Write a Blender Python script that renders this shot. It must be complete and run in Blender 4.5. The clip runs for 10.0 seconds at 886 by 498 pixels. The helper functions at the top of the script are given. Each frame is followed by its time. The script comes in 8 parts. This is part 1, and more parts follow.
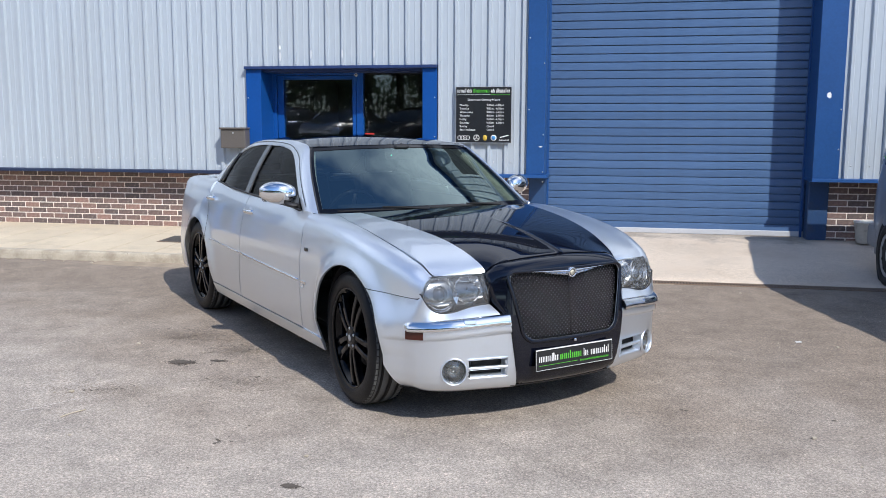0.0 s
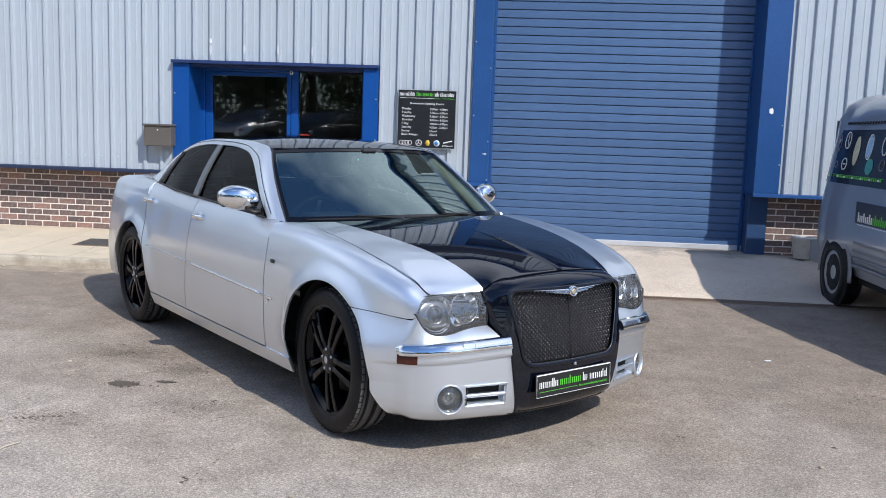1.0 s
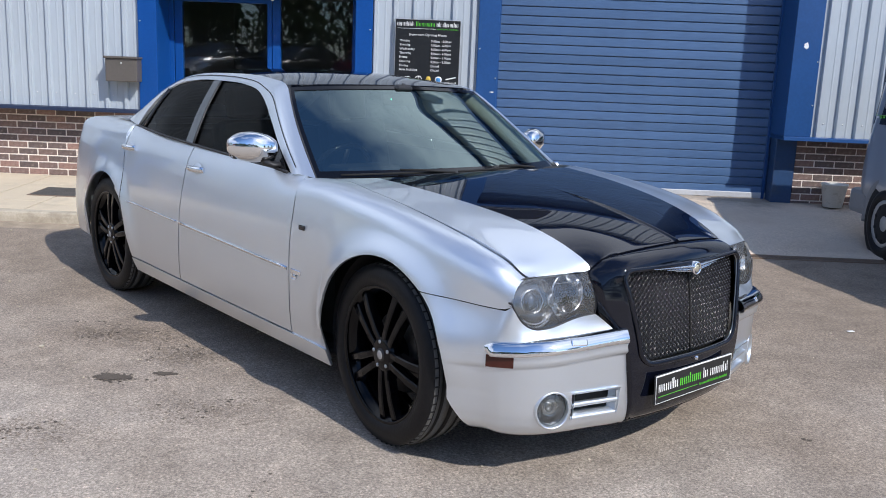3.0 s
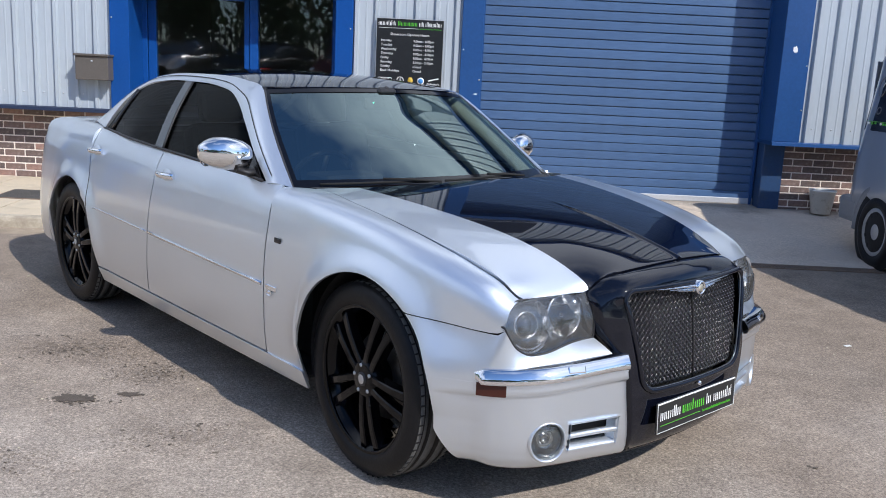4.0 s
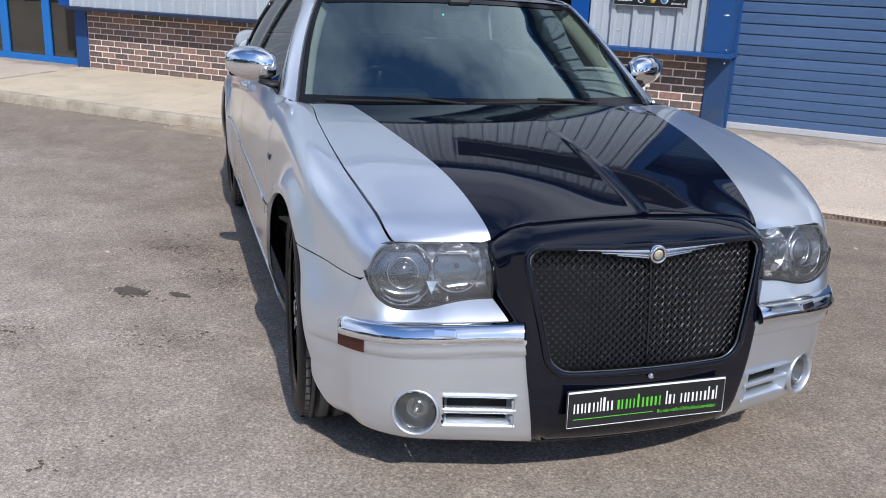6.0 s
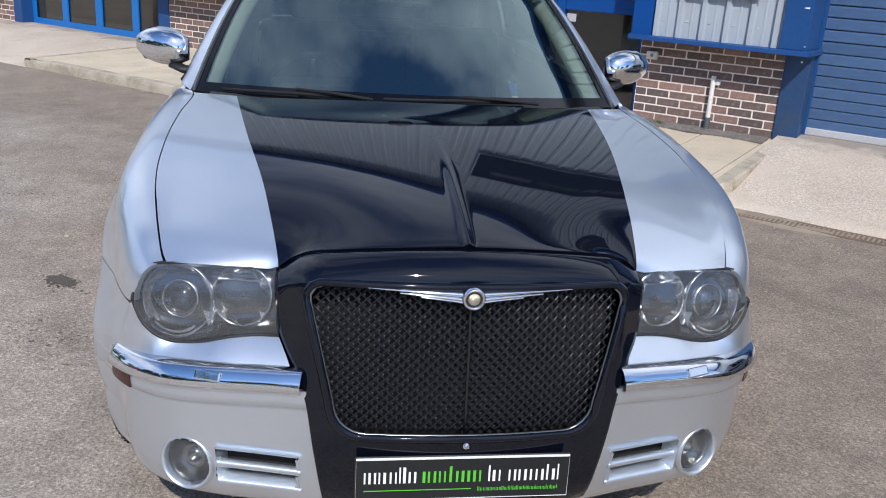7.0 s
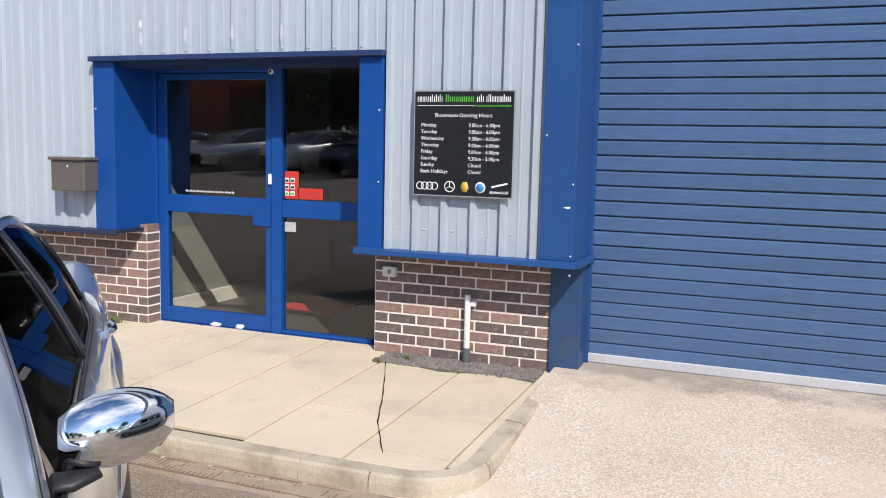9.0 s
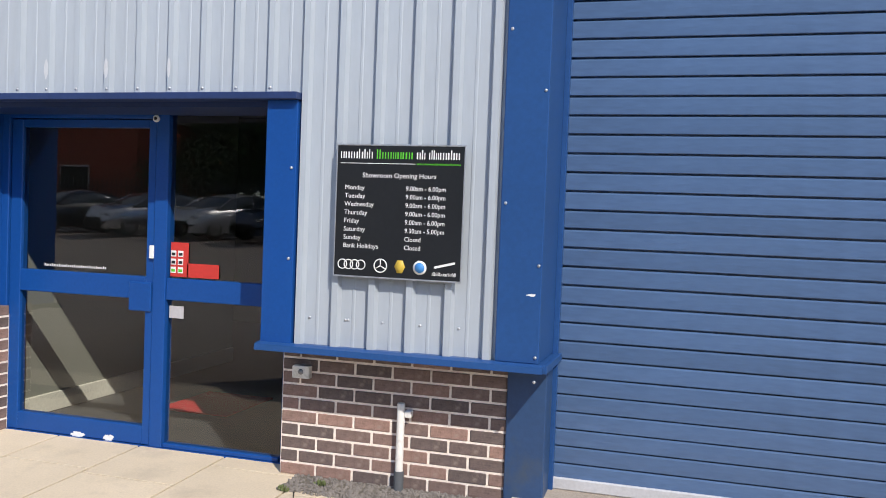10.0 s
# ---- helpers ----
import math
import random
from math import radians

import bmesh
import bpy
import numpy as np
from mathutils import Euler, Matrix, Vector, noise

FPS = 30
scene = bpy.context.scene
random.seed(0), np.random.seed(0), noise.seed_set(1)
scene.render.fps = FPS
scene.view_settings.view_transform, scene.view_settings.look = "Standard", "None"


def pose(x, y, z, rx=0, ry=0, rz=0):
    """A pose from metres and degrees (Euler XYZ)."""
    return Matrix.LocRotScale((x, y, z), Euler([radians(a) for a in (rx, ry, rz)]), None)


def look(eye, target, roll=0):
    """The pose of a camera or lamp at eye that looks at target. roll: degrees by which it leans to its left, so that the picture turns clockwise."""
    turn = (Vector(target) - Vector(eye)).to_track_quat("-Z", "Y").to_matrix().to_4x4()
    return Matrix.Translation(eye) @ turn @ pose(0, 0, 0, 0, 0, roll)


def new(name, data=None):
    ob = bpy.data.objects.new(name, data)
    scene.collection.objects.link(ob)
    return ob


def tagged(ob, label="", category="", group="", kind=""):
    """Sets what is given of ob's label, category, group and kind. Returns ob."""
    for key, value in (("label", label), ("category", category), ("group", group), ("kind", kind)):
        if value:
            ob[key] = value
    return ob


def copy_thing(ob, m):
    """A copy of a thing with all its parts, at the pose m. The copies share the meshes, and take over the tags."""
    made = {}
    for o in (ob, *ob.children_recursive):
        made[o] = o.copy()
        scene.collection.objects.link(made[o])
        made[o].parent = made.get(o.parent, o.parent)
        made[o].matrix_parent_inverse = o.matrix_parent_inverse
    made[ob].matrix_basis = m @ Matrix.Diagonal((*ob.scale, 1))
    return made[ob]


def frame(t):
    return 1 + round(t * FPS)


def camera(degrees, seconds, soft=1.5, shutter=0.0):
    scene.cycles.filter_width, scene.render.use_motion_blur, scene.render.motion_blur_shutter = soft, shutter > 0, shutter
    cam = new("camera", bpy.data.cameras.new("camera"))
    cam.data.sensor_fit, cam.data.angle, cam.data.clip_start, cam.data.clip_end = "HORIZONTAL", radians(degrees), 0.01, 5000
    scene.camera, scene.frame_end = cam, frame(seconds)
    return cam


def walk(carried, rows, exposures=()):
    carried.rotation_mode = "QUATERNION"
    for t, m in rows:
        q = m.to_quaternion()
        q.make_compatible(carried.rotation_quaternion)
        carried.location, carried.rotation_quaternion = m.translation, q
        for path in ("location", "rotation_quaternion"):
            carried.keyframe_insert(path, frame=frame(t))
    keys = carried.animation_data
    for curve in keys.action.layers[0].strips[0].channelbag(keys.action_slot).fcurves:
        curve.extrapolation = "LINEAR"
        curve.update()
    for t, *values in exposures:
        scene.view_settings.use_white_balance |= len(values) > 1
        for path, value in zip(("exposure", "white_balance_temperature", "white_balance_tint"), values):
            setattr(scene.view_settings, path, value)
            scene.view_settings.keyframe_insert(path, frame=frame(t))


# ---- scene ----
cam = camera(53.7, 10.0, soft=0.95)
PATH = [
    (0, (0.103, -0.04, 1.538), (-0.27, 1.905, 1.262), 0.2),
    (0.5, (-0.19, 0.018, 1.541), (-0.389, 1.989, 1.265), 1.1),
    (1, (-0.417, 0.284, 1.53), (-0.567, 2.261, 1.268), 2.0),
    (1.5, (-0.665, 0.544, 1.508), (-0.827, 2.519, 1.24), 2.6),
    (2, (-0.897, 0.763, 1.499), (-1.026, 2.73, 1.158), 2.9),
    (2.5, (-0.988, 1.019, 1.489), (-1.069, 2.978, 1.092), 2.4),
    (4, (-1.066, 1.464, 1.508), (-1.054, 3.425, 1.113), 2.8),
    (4.5, (-0.778, 1.574, 1.493), (-0.878, 3.529, 1.085), 3.6),
    (5, (-0.488, 1.679, 1.478), (-0.77, 3.597, 0.985), 4.2),
    (5.2, (-0.345, 1.799, 1.459), (-0.705, 3.693, 0.925), 4.3),
    (6.3, (0.538, 2.365, 1.498), (-0.372, 4.045, 0.907), 2.6),
    (6.5, (0.657, 2.518, 1.476), (-0.316, 4.159, 0.876), 3.0),
    (7, (0.854, 3.002, 1.511), (-0.171, 4.599, 0.88), 3.7),
    (7.5, (0.964, 3.536, 1.488), (-0.17, 5.078, 0.909), 1.9),
    (8, (0.913, 4.105, 1.544), (-0.118, 5.773, 1.153), 4.1),
    (8.5, (0.752, 4.716, 1.583), (-0.062, 6.521, 1.304), 3.0),
    (9, (0.58, 5.351, 1.654), (-0.166, 7.193, 1.426), 1.3),
    (9.5, (0.272, 5.979, 1.654), (-0.416, 7.853, 1.543), 2.6),
    (10, (0.049, 6.479, 1.659), (-0.525, 8.394, 1.591), 2.2),
]
walk(cam, [(t, look(eye, target, roll)) for t, eye, target, roll in PATH],
     exposures=[(0, 0.12, 6000, 11), (2.5, 0.01, 6000, 12), (4.0, 0.04, 6000, 12), (5.0, 0.02, 6050, 13), (6.5, -0.15, 6000, 13), (7.0, -0.15, 5940, 12), (7.5, -0.14, 5750, 11),
                (8.0, -0.13, 6120, 12), (8.5, 0.09, 6250, 12), (9.0, 0.14, 6370, 13), (9.5, 0.22, 6390, 13), (10, 0.06, 6420, 13)])

# ---- world, sun ----
SUN_WAY = Vector((-0.72, 0.83, -1.0)).normalized()      # the way the sunlight travels
SUN_EL = math.asin(-SUN_WAY.z)
SUN_AZ = math.atan2(-SUN_WAY.x, -SUN_WAY.y)             # clockwise from +y
world = bpy.data.worlds.new("world")
scene.world = world
world.use_nodes = True
wn, wl = world.node_tree.nodes, world.node_tree.links
wn.clear()
sky = wn.new("ShaderNodeTexSky")
sky.sky_type, sky.sun_disc = "NISHITA", False
sky.sun_elevation, sky.sun_rotation = SUN_EL, SUN_AZ
sky.air_density, sky.dust_density, sky.ozone_density = 1.0, 0.35, 2.2
wco = wn.new("ShaderNodeTexCoord")
wmap = wn.new("ShaderNodeMapping")
wmap.inputs["Scale"].default_value = (1.0, 1.0, 1.5)
wmap.inputs["Location"].default_value = (14.46, 6.26, 5.27)
cloud = wn.new("ShaderNodeTexNoise")
cloud.inputs["Scale"].default_value, cloud.inputs["Detail"].default_value = 0.9, 7.0
cloud.inputs["Roughness"].default_value, cloud.inputs["Distortion"].default_value = 0.58, 0.25
cramp = wn.new("ShaderNodeValToRGB")
cramp.color_ramp.elements[0].position, cramp.color_ramp.elements[1].position = 0.44, 0.66
cmix = wn.new("ShaderNodeMix")
cmix.data_type = "RGBA"
cmix.inputs["B"].default_value = (8.5, 8.8, 9.4, 1)
wbg, wout = wn.new("ShaderNodeBackground"), wn.new("ShaderNodeOutputWorld")
wbg.inputs["Strength"].default_value = 0.15
wl.new(wco.outputs["Generated"], wmap.inputs["Vector"])
wl.new(wmap.outputs["Vector"], cloud.inputs["Vector"])
wl.new(cloud.outputs["Fac"], cramp.inputs["Fac"])
wl.new(cramp.outputs["Color"], cmix.inputs["Factor"])
deep = wn.new("ShaderNodeMix")
deep.data_type, deep.blend_type = "RGBA", "MULTIPLY"
deep.inputs["Factor"].default_value = 1.0
deep.inputs["B"].default_value = (0.82, 0.95, 1.10, 1)
wl.new(sky.outputs["Color"], deep.inputs["A"])
wl.new(deep.outputs["Result"], cmix.inputs["A"])
wl.new(cmix.outputs["Result"], wbg.inputs["Color"])
wl.new(wbg.outputs["Background"], wout.inputs["Surface"])
sun = new("sun", bpy.data.lights.new("sun", "SUN"))
sun.data.energy, sun.data.angle, sun.data.color = 4.2, radians(0.55), (1.0, 0.928, 0.815)
sun.matrix_world = look((20, -40, 30), Vector((20, -40, 30)) + SUN_WAY)


# ---- materials ----
def surf(name, col, rough=0.6, metal=0.0, var=0.15, scales=(2.0, 45.0), bump=0.0, bump_scale=250.0, coat=0.0, rand=0.0,
         stain=None, stain_scale=1.2, stain_at=(0.55, 0.75), spec=0.5, coat_rough=0.03, stretch=(1, 1, 1)):
    """A procedural surface: base colour with coarse and fine variation, stains, fine relief."""
    m = bpy.data.materials.new(name)
    m.use_nodes = True
    n, l = m.node_tree.nodes, m.node_tree.links
    b = n["Principled BSDF"]
    b.inputs["Roughness"].default_value, b.inputs["Metallic"].default_value = rough, metal
    b.inputs["Coat Weight"].default_value, b.inputs["Coat Roughness"].default_value = coat, coat_rough
    b.inputs["Specular IOR Level"].default_value = spec
    co = n.new("ShaderNodeTexCoord")
    mp = n.new("ShaderNodeMapping")
    mp.inputs["Scale"].default_value = stretch
    l.new(co.outputs["Object"], mp.inputs["Vector"])
    vec = mp.outputs["Vector"]
    tone = n.new("ShaderNodeMath")
    tone.operation = "ADD"
    both = []
    for s in scales:
        t = n.new("ShaderNodeTexNoise")
        t.inputs["Scale"].default_value, t.inputs["Detail"].default_value = s, 5.0
        l.new(vec, t.inputs["Vector"])
        both.append(t)
    l.new(both[0].outputs["Fac"], tone.inputs[0])
    l.new(both[1].outputs["Fac"], tone.inputs[1])
    rng = n.new("ShaderNodeMapRange")
    rng.inputs["From Min"].default_value, rng.inputs["From Max"].default_value = 0.6, 1.4
    rng.inputs["To Min"].default_value, rng.inputs["To Max"].default_value = 1.0 - var, 1.0 + var
    l.new(tone.outputs["Value"], rng.inputs["Value"])
    value = rng.outputs["Result"]
    if rand:
        info = n.new("ShaderNodeObjectInfo")
        r2 = n.new("ShaderNodeMapRange")
        r2.inputs["To Min"].default_value, r2.inputs["To Max"].default_value = 1.0 - rand, 1.0 + rand
        l.new(info.outputs["Random"], r2.inputs["Value"])
        mul = n.new("ShaderNodeMath")
        mul.operation = "MULTIPLY"
        l.new(value, mul.inputs[0])
        l.new(r2.outputs["Result"], mul.inputs[1])
        value = mul.outputs["Value"]
    mix = n.new("ShaderNodeMix")
    mix.data_type, mix.blend_type = "RGBA", "MULTIPLY"
    mix.inputs["Factor"].default_value = 1.0
    mix.inputs["A"].default_value = (*col, 1)
    l.new(value, mix.inputs["B"])
    out = mix.outputs["Result"]
    if stain:
        t = n.new("ShaderNodeTexNoise")
        t.inputs["Scale"].default_value, t.inputs["Detail"].default_value, t.inputs["Roughness"].default_value = stain_scale, 8.0, 0.65
        l.new(vec, t.inputs["Vector"])
        r = n.new("ShaderNodeMapRange")
        r.inputs["From Min"].default_value, r.inputs["From Max"].default_value = stain_at
        l.new(t.outputs["Fac"], r.inputs["Value"])
        mx = n.new("ShaderNodeMix")
        mx.data_type = "RGBA"
        l.new(r.outputs["Result"], mx.inputs["Factor"])
        l.new(out, mx.inputs["A"])
        mx.inputs["B"].default_value = (*stain, 1)
        out = mx.outputs["Result"]
    l.new(out, b.inputs["Base Color"])
    if bump:
        t = n.new("ShaderNodeTexNoise")
        t.inputs["Scale"].default_value, t.inputs["Detail"].default_value = bump_scale, 4.0
        l.new(vec, t.inputs["Vector"])
        bp = n.new("ShaderNodeBump")
        bp.inputs["Strength"].default_value, bp.inputs["Distance"].default_value = bump, 0.01
        l.new(t.outputs["Fac"], bp.inputs["Height"])
        l.new(bp.outputs["Normal"], b.inputs["Normal"])
    return m


def pane(name, tint, gloss_rough=0.0, ior=1.5, gloss=(1, 1, 1)):
    """Thin glass: clear or tinted, with mirror-like gloss."""
    m = bpy.data.materials.new(name)
    m.use_nodes = True
    n, l = m.node_tree.nodes, m.node_tree.links
    n.clear()
    tr, gl, mx = n.new("ShaderNodeBsdfTransparent"), n.new("ShaderNodeBsdfGlossy"), n.new("ShaderNodeMixShader")
    fr, out = n.new("ShaderNodeFresnel"), n.new("ShaderNodeOutputMaterial")
    tr.inputs["Color"].default_value = (*tint, 1)
    gl.inputs["Roughness"].default_value = gloss_rough
    gl.inputs["Color"].default_value = (*gloss, 1)
    fr.inputs["IOR"].default_value = ior
    l.new(fr.outputs["Fac"], mx.inputs["Fac"])
    l.new(tr.outputs["BSDF"], mx.inputs[1])
    l.new(gl.outputs["BSDF"], mx.inputs[2])
    l.new(mx.outputs["Shader"], out.inputs["Surface"])
    return m


def hazy(mat, amount, col):
    """Old lens plastic: a thin milky film over the clear pane."""
    n, l = mat.node_tree.nodes, mat.node_tree.links
    mx, df = n.new("ShaderNodeMixShader"), n.new("ShaderNodeBsdfDiffuse")
    df.inputs["Color"].default_value = (*col, 1)
    out = [x for x in n if x.bl_idname == "ShaderNodeOutputMaterial"][0]
    was = out.inputs["Surface"].links[0].from_socket
    mx.inputs["Fac"].default_value = amount
    l.new(was, mx.inputs[1])
    l.new(df.outputs["BSDF"], mx.inputs[2])
    l.new(mx.outputs["Shader"], out.inputs["Surface"])
    return mat


def glow(name, col, strength):
    m = surf(name, col, 0.4, var=0.02)
    b = m.node_tree.nodes["Principled BSDF"]
    b.inputs["Emission Color"].default_value, b.inputs["Emission Strength"].default_value = (*col, 1), strength
    return m


M_SILVER = surf("silver_paint", (0.72, 0.77, 0.825), 0.39, 0.93, 0.04, (1.2, 900.0), 0.03, 1500.0, coat=1.0, coat_rough=0.035)
M_BLACK = surf("black_paint", (0.003, 0.004, 0.009), 0.03, 0.0, 0.1, (1.0, 60.0), spec=0.46)
M_CHROME = surf("chrome", (0.78, 0.79, 0.80), 0.06, 1.0, 0.04)
M_DARKPLASTIC = surf("dark_plastic", (0.018, 0.018, 0.02), 0.5, bump=0.1)
M_GLOSSBLACK = surf("gloss_black_plastic", (0.012, 0.012, 0.014), 0.12, var=0.1)
M_RUBBER = surf("tyre_rubber", (0.008, 0.008, 0.009), 0.46, var=0.3, bump=0.15, bump_scale=120, spec=0.22)
M_WIRE = surf("black_wire", (0.011, 0.011, 0.014), 0.22, 0.1, 0.15, spec=0.42)
M_RIM = surf("black_alloy", (0.003, 0.003, 0.004), 0.08, 0.0, 0.1, spec=0.2)
M_STEEL = surf("brake_steel", (0.25, 0.25, 0.26), 0.35, 1.0, 0.2, (8, 60))
M_DISC = surf("dull_brake_disc", (0.05, 0.048, 0.047), 0.5, 0.7, 0.3, (8, 60))
M_UNDER = surf("underbody", (0.012, 0.012, 0.012), 0.9)
M_SCREEN = pane("windscreen_glass", (0.28, 0.35, 0.34), ior=2.8, gloss=(0.80, 1.0, 0.97))
M_TINT = pane("tinted_glass", (0.06, 0.065, 0.07), ior=1.12)
M_SIDEGLASS = pane("side_glass", (0.18, 0.20, 0.20), ior=1.14)
M_PILLAR = surf("pillar_trim", (0.16, 0.17, 0.18), 0.2, 0.7, 0.05)
M_LENS = hazy(pane("lamp_lens", (0.80, 0.81, 0.82), ior=1.6), 0.065, (0.6, 0.62, 0.64))
M_DOORGLASS = pane("door_glass", (0.78, 0.81, 0.78), ior=1.75)
M_DARKGLASS = pane("showroom_glass", (0.07, 0.075, 0.075), ior=1.5)
M_REFLECT = surf("lamp_reflector", (0.86, 0.87, 0.88), 0.24, 1.0, 0.4, (18, 60))
M_LAMPHOUSE = surf("lamp_housing", (0.20, 0.205, 0.21), 0.16, 0.95, 0.45, (14, 50))
M_AMBER = surf("amber_marker", (0.055, 0.013, 0.008), 0.2, spec=0.4)
M_SEAT = surf("seat_leather", (0.05, 0.052, 0.055), 0.5, bump=0.1)
M_DASH = surf("dash_plastic", (0.03, 0.032, 0.034), 0.65, bump=0.1)
M_LINING = surf("pillar_lining", (0.72, 0.77, 0.68), 0.8)
M_WHITE = surf("white_print", (0.8, 0.8, 0.78), 0.5, var=0.04)
M_GREEN = surf("green_print", (0.10, 0.50, 0.03), 0.5, var=0.04)
M_SIGN = surf("black_sign", (0.012, 0.013, 0.014), 0.35, var=0.2)
M_RED = surf("red_print", (0.55, 0.04, 0.03), 0.5, var=0.1)
M_YELLOW = surf("yellow_print", (0.6, 0.42, 0.05), 0.5, var=0.1)
M_LBLUE = surf("blue_print", (0.05, 0.25, 0.6), 0.5, var=0.1)
M_LED = glow("green_led", (0.1, 0.9, 0.5), 3.0)

M_CLAD = surf("grey_cladding", (0.408, 0.455, 0.500), 0.42, 0.0, 0.05, (0.8, 30.0), 0.02, 60, stain=(0.37, 0.40, 0.425),
              stain_scale=0.9, stain_at=(0.5, 0.9), stretch=(1, 1, 0.25))
M_BLUE = surf("blue_flashing", (0.018, 0.070, 0.215), 0.38, 0.0, 0.12, (1.5, 40.0), 0.02, 80, spec=0.35)
M_DRIP = surf("drip_flashing", (0.022, 0.042, 0.125), 0.45, 0.0, 0.15, (2.5, 40.0), spec=0.3)
M_COLUMN = surf("dirty_blue_steel", (0.022, 0.060, 0.15), 0.45, 0.0, 0.15, (3, 40), stain=(0.05, 0.07, 0.10), stain_scale=4.0)
M_NAVY = surf("navy_flashing", (0.016, 0.026, 0.06), 0.5, 0.0, 0.15)
M_BLUEDOOR = surf("blue_door_paint", (0.008, 0.066, 0.27), 0.33, 0.0, 0.10, (1.5, 50.0), spec=0.3, stain=(0.5, 0.5, 0.48), stain_scale=9.0, stain_at=(0.78, 0.80))
M_BLUEDOOR2 = surf("bright_blue_paint", (0.015, 0.16, 0.50), 0.33, 0.0, 0.08)
M_SHUTTER = surf("blue_shutter", (0.070, 0.129, 0.248), 0.31, 0.0, 0.16, (1.6, 25.0), 0.05, 40, rand=0.08, stain=(0.088, 0.150, 0.27), stain_scale=0.9, stretch=(0.45, 1, 2.2))
M_MORTAR = surf("mortar", (0.86, 0.77, 0.68), 0.95, var=0.2, bump=0.5, bump_scale=140)
M_GALV = surf("galvanised_metal", (0.55, 0.56, 0.57), 0.4, 0.8, 0.15)
M_BOX = surf("bronze_box", (0.13, 0.115, 0.10), 0.45, 0.2, 0.12)
M_PVC = surf("white_pvc", (0.75, 0.74, 0.70), 0.4, var=0.08, stain=(0.4, 0.38, 0.33), stain_scale=12)
M_LEAD = surf("grey_pipe", (0.10, 0.11, 0.12), 0.6)
M_CURB = surf("kerb_concrete", (0.50, 0.44, 0.34), 0.9, var=0.18, scales=(3, 70), bump=0.5, bump_scale=160, stain=(0.27, 0.22, 0.16), stain_scale=4, stain_at=(0.46, 0.72))
M_SLAB = surf("paving_slab", (0.62, 0.525, 0.385), 0.9, var=0.12, scales=(2, 90), bump=0.3, bump_scale=200, rand=0.05, stain=(0.42, 0.36, 0.27), stain_scale=2.5, stain_at=(0.52, 0.85))
M_JOINT = surf("slab_joint", (0.075, 0.062, 0.045), 0.95, var=0.3)
M_IRON = surf("drain_iron", (0.21, 0.148, 0.105), 0.8, 0.1, 0.3, (5, 90), bump=0.3)
M_GRAVEL = surf("gravel_stones", (0.20, 0.18, 0.16), 0.9, var=0.4, scales=(15, 120))
M_WEED = surf("weed_leaf", (0.13, 0.16, 0.06), 0.6, var=0.3)
M_DARKGAP = surf("crack_dirt", (0.02, 0.018, 0.015), 1.0)


def brick_material():
    m = surf("brick_face", (0.14, 0.085, 0.068), 0.85, var=0.38, scales=(22, 130), bump=0.5, bump_scale=180, stain=(0.30, 0.245, 0.205), stain_scale=11.0, stain_at=(0.60, 0.82))
    n, l = m.node_tree.nodes, m.node_tree.links
    info, ramp = n.new("ShaderNodeObjectInfo"), n.new("ShaderNodeValToRGB")
    ramp.color_ramp.interpolation = "LINEAR"
    els = ramp.color_ramp.elements
    els[0].position, els[0].color = 0.0, (0.124, 0.096, 0.088, 1)
    els[1].position, els[1].color = 1.0, (0.325, 0.200, 0.160, 1)
    for p, c in ((0.3, (0.162, 0.117, 0.104, 1)), (0.55, (0.207, 0.141, 0.121, 1)), (0.8, (0.256, 0.164, 0.135, 1))):
        els.new(p).color = c
    l.new(info.outputs["Random"], ramp.inputs["Fac"])
    mult = [x for x in n if x.bl_idname == "ShaderNodeMix" and x.blend_type == "MULTIPLY"][0]
    l.new(ramp.outputs["Color"], mult.inputs["A"])
    return m


M_BRICK = brick_material()


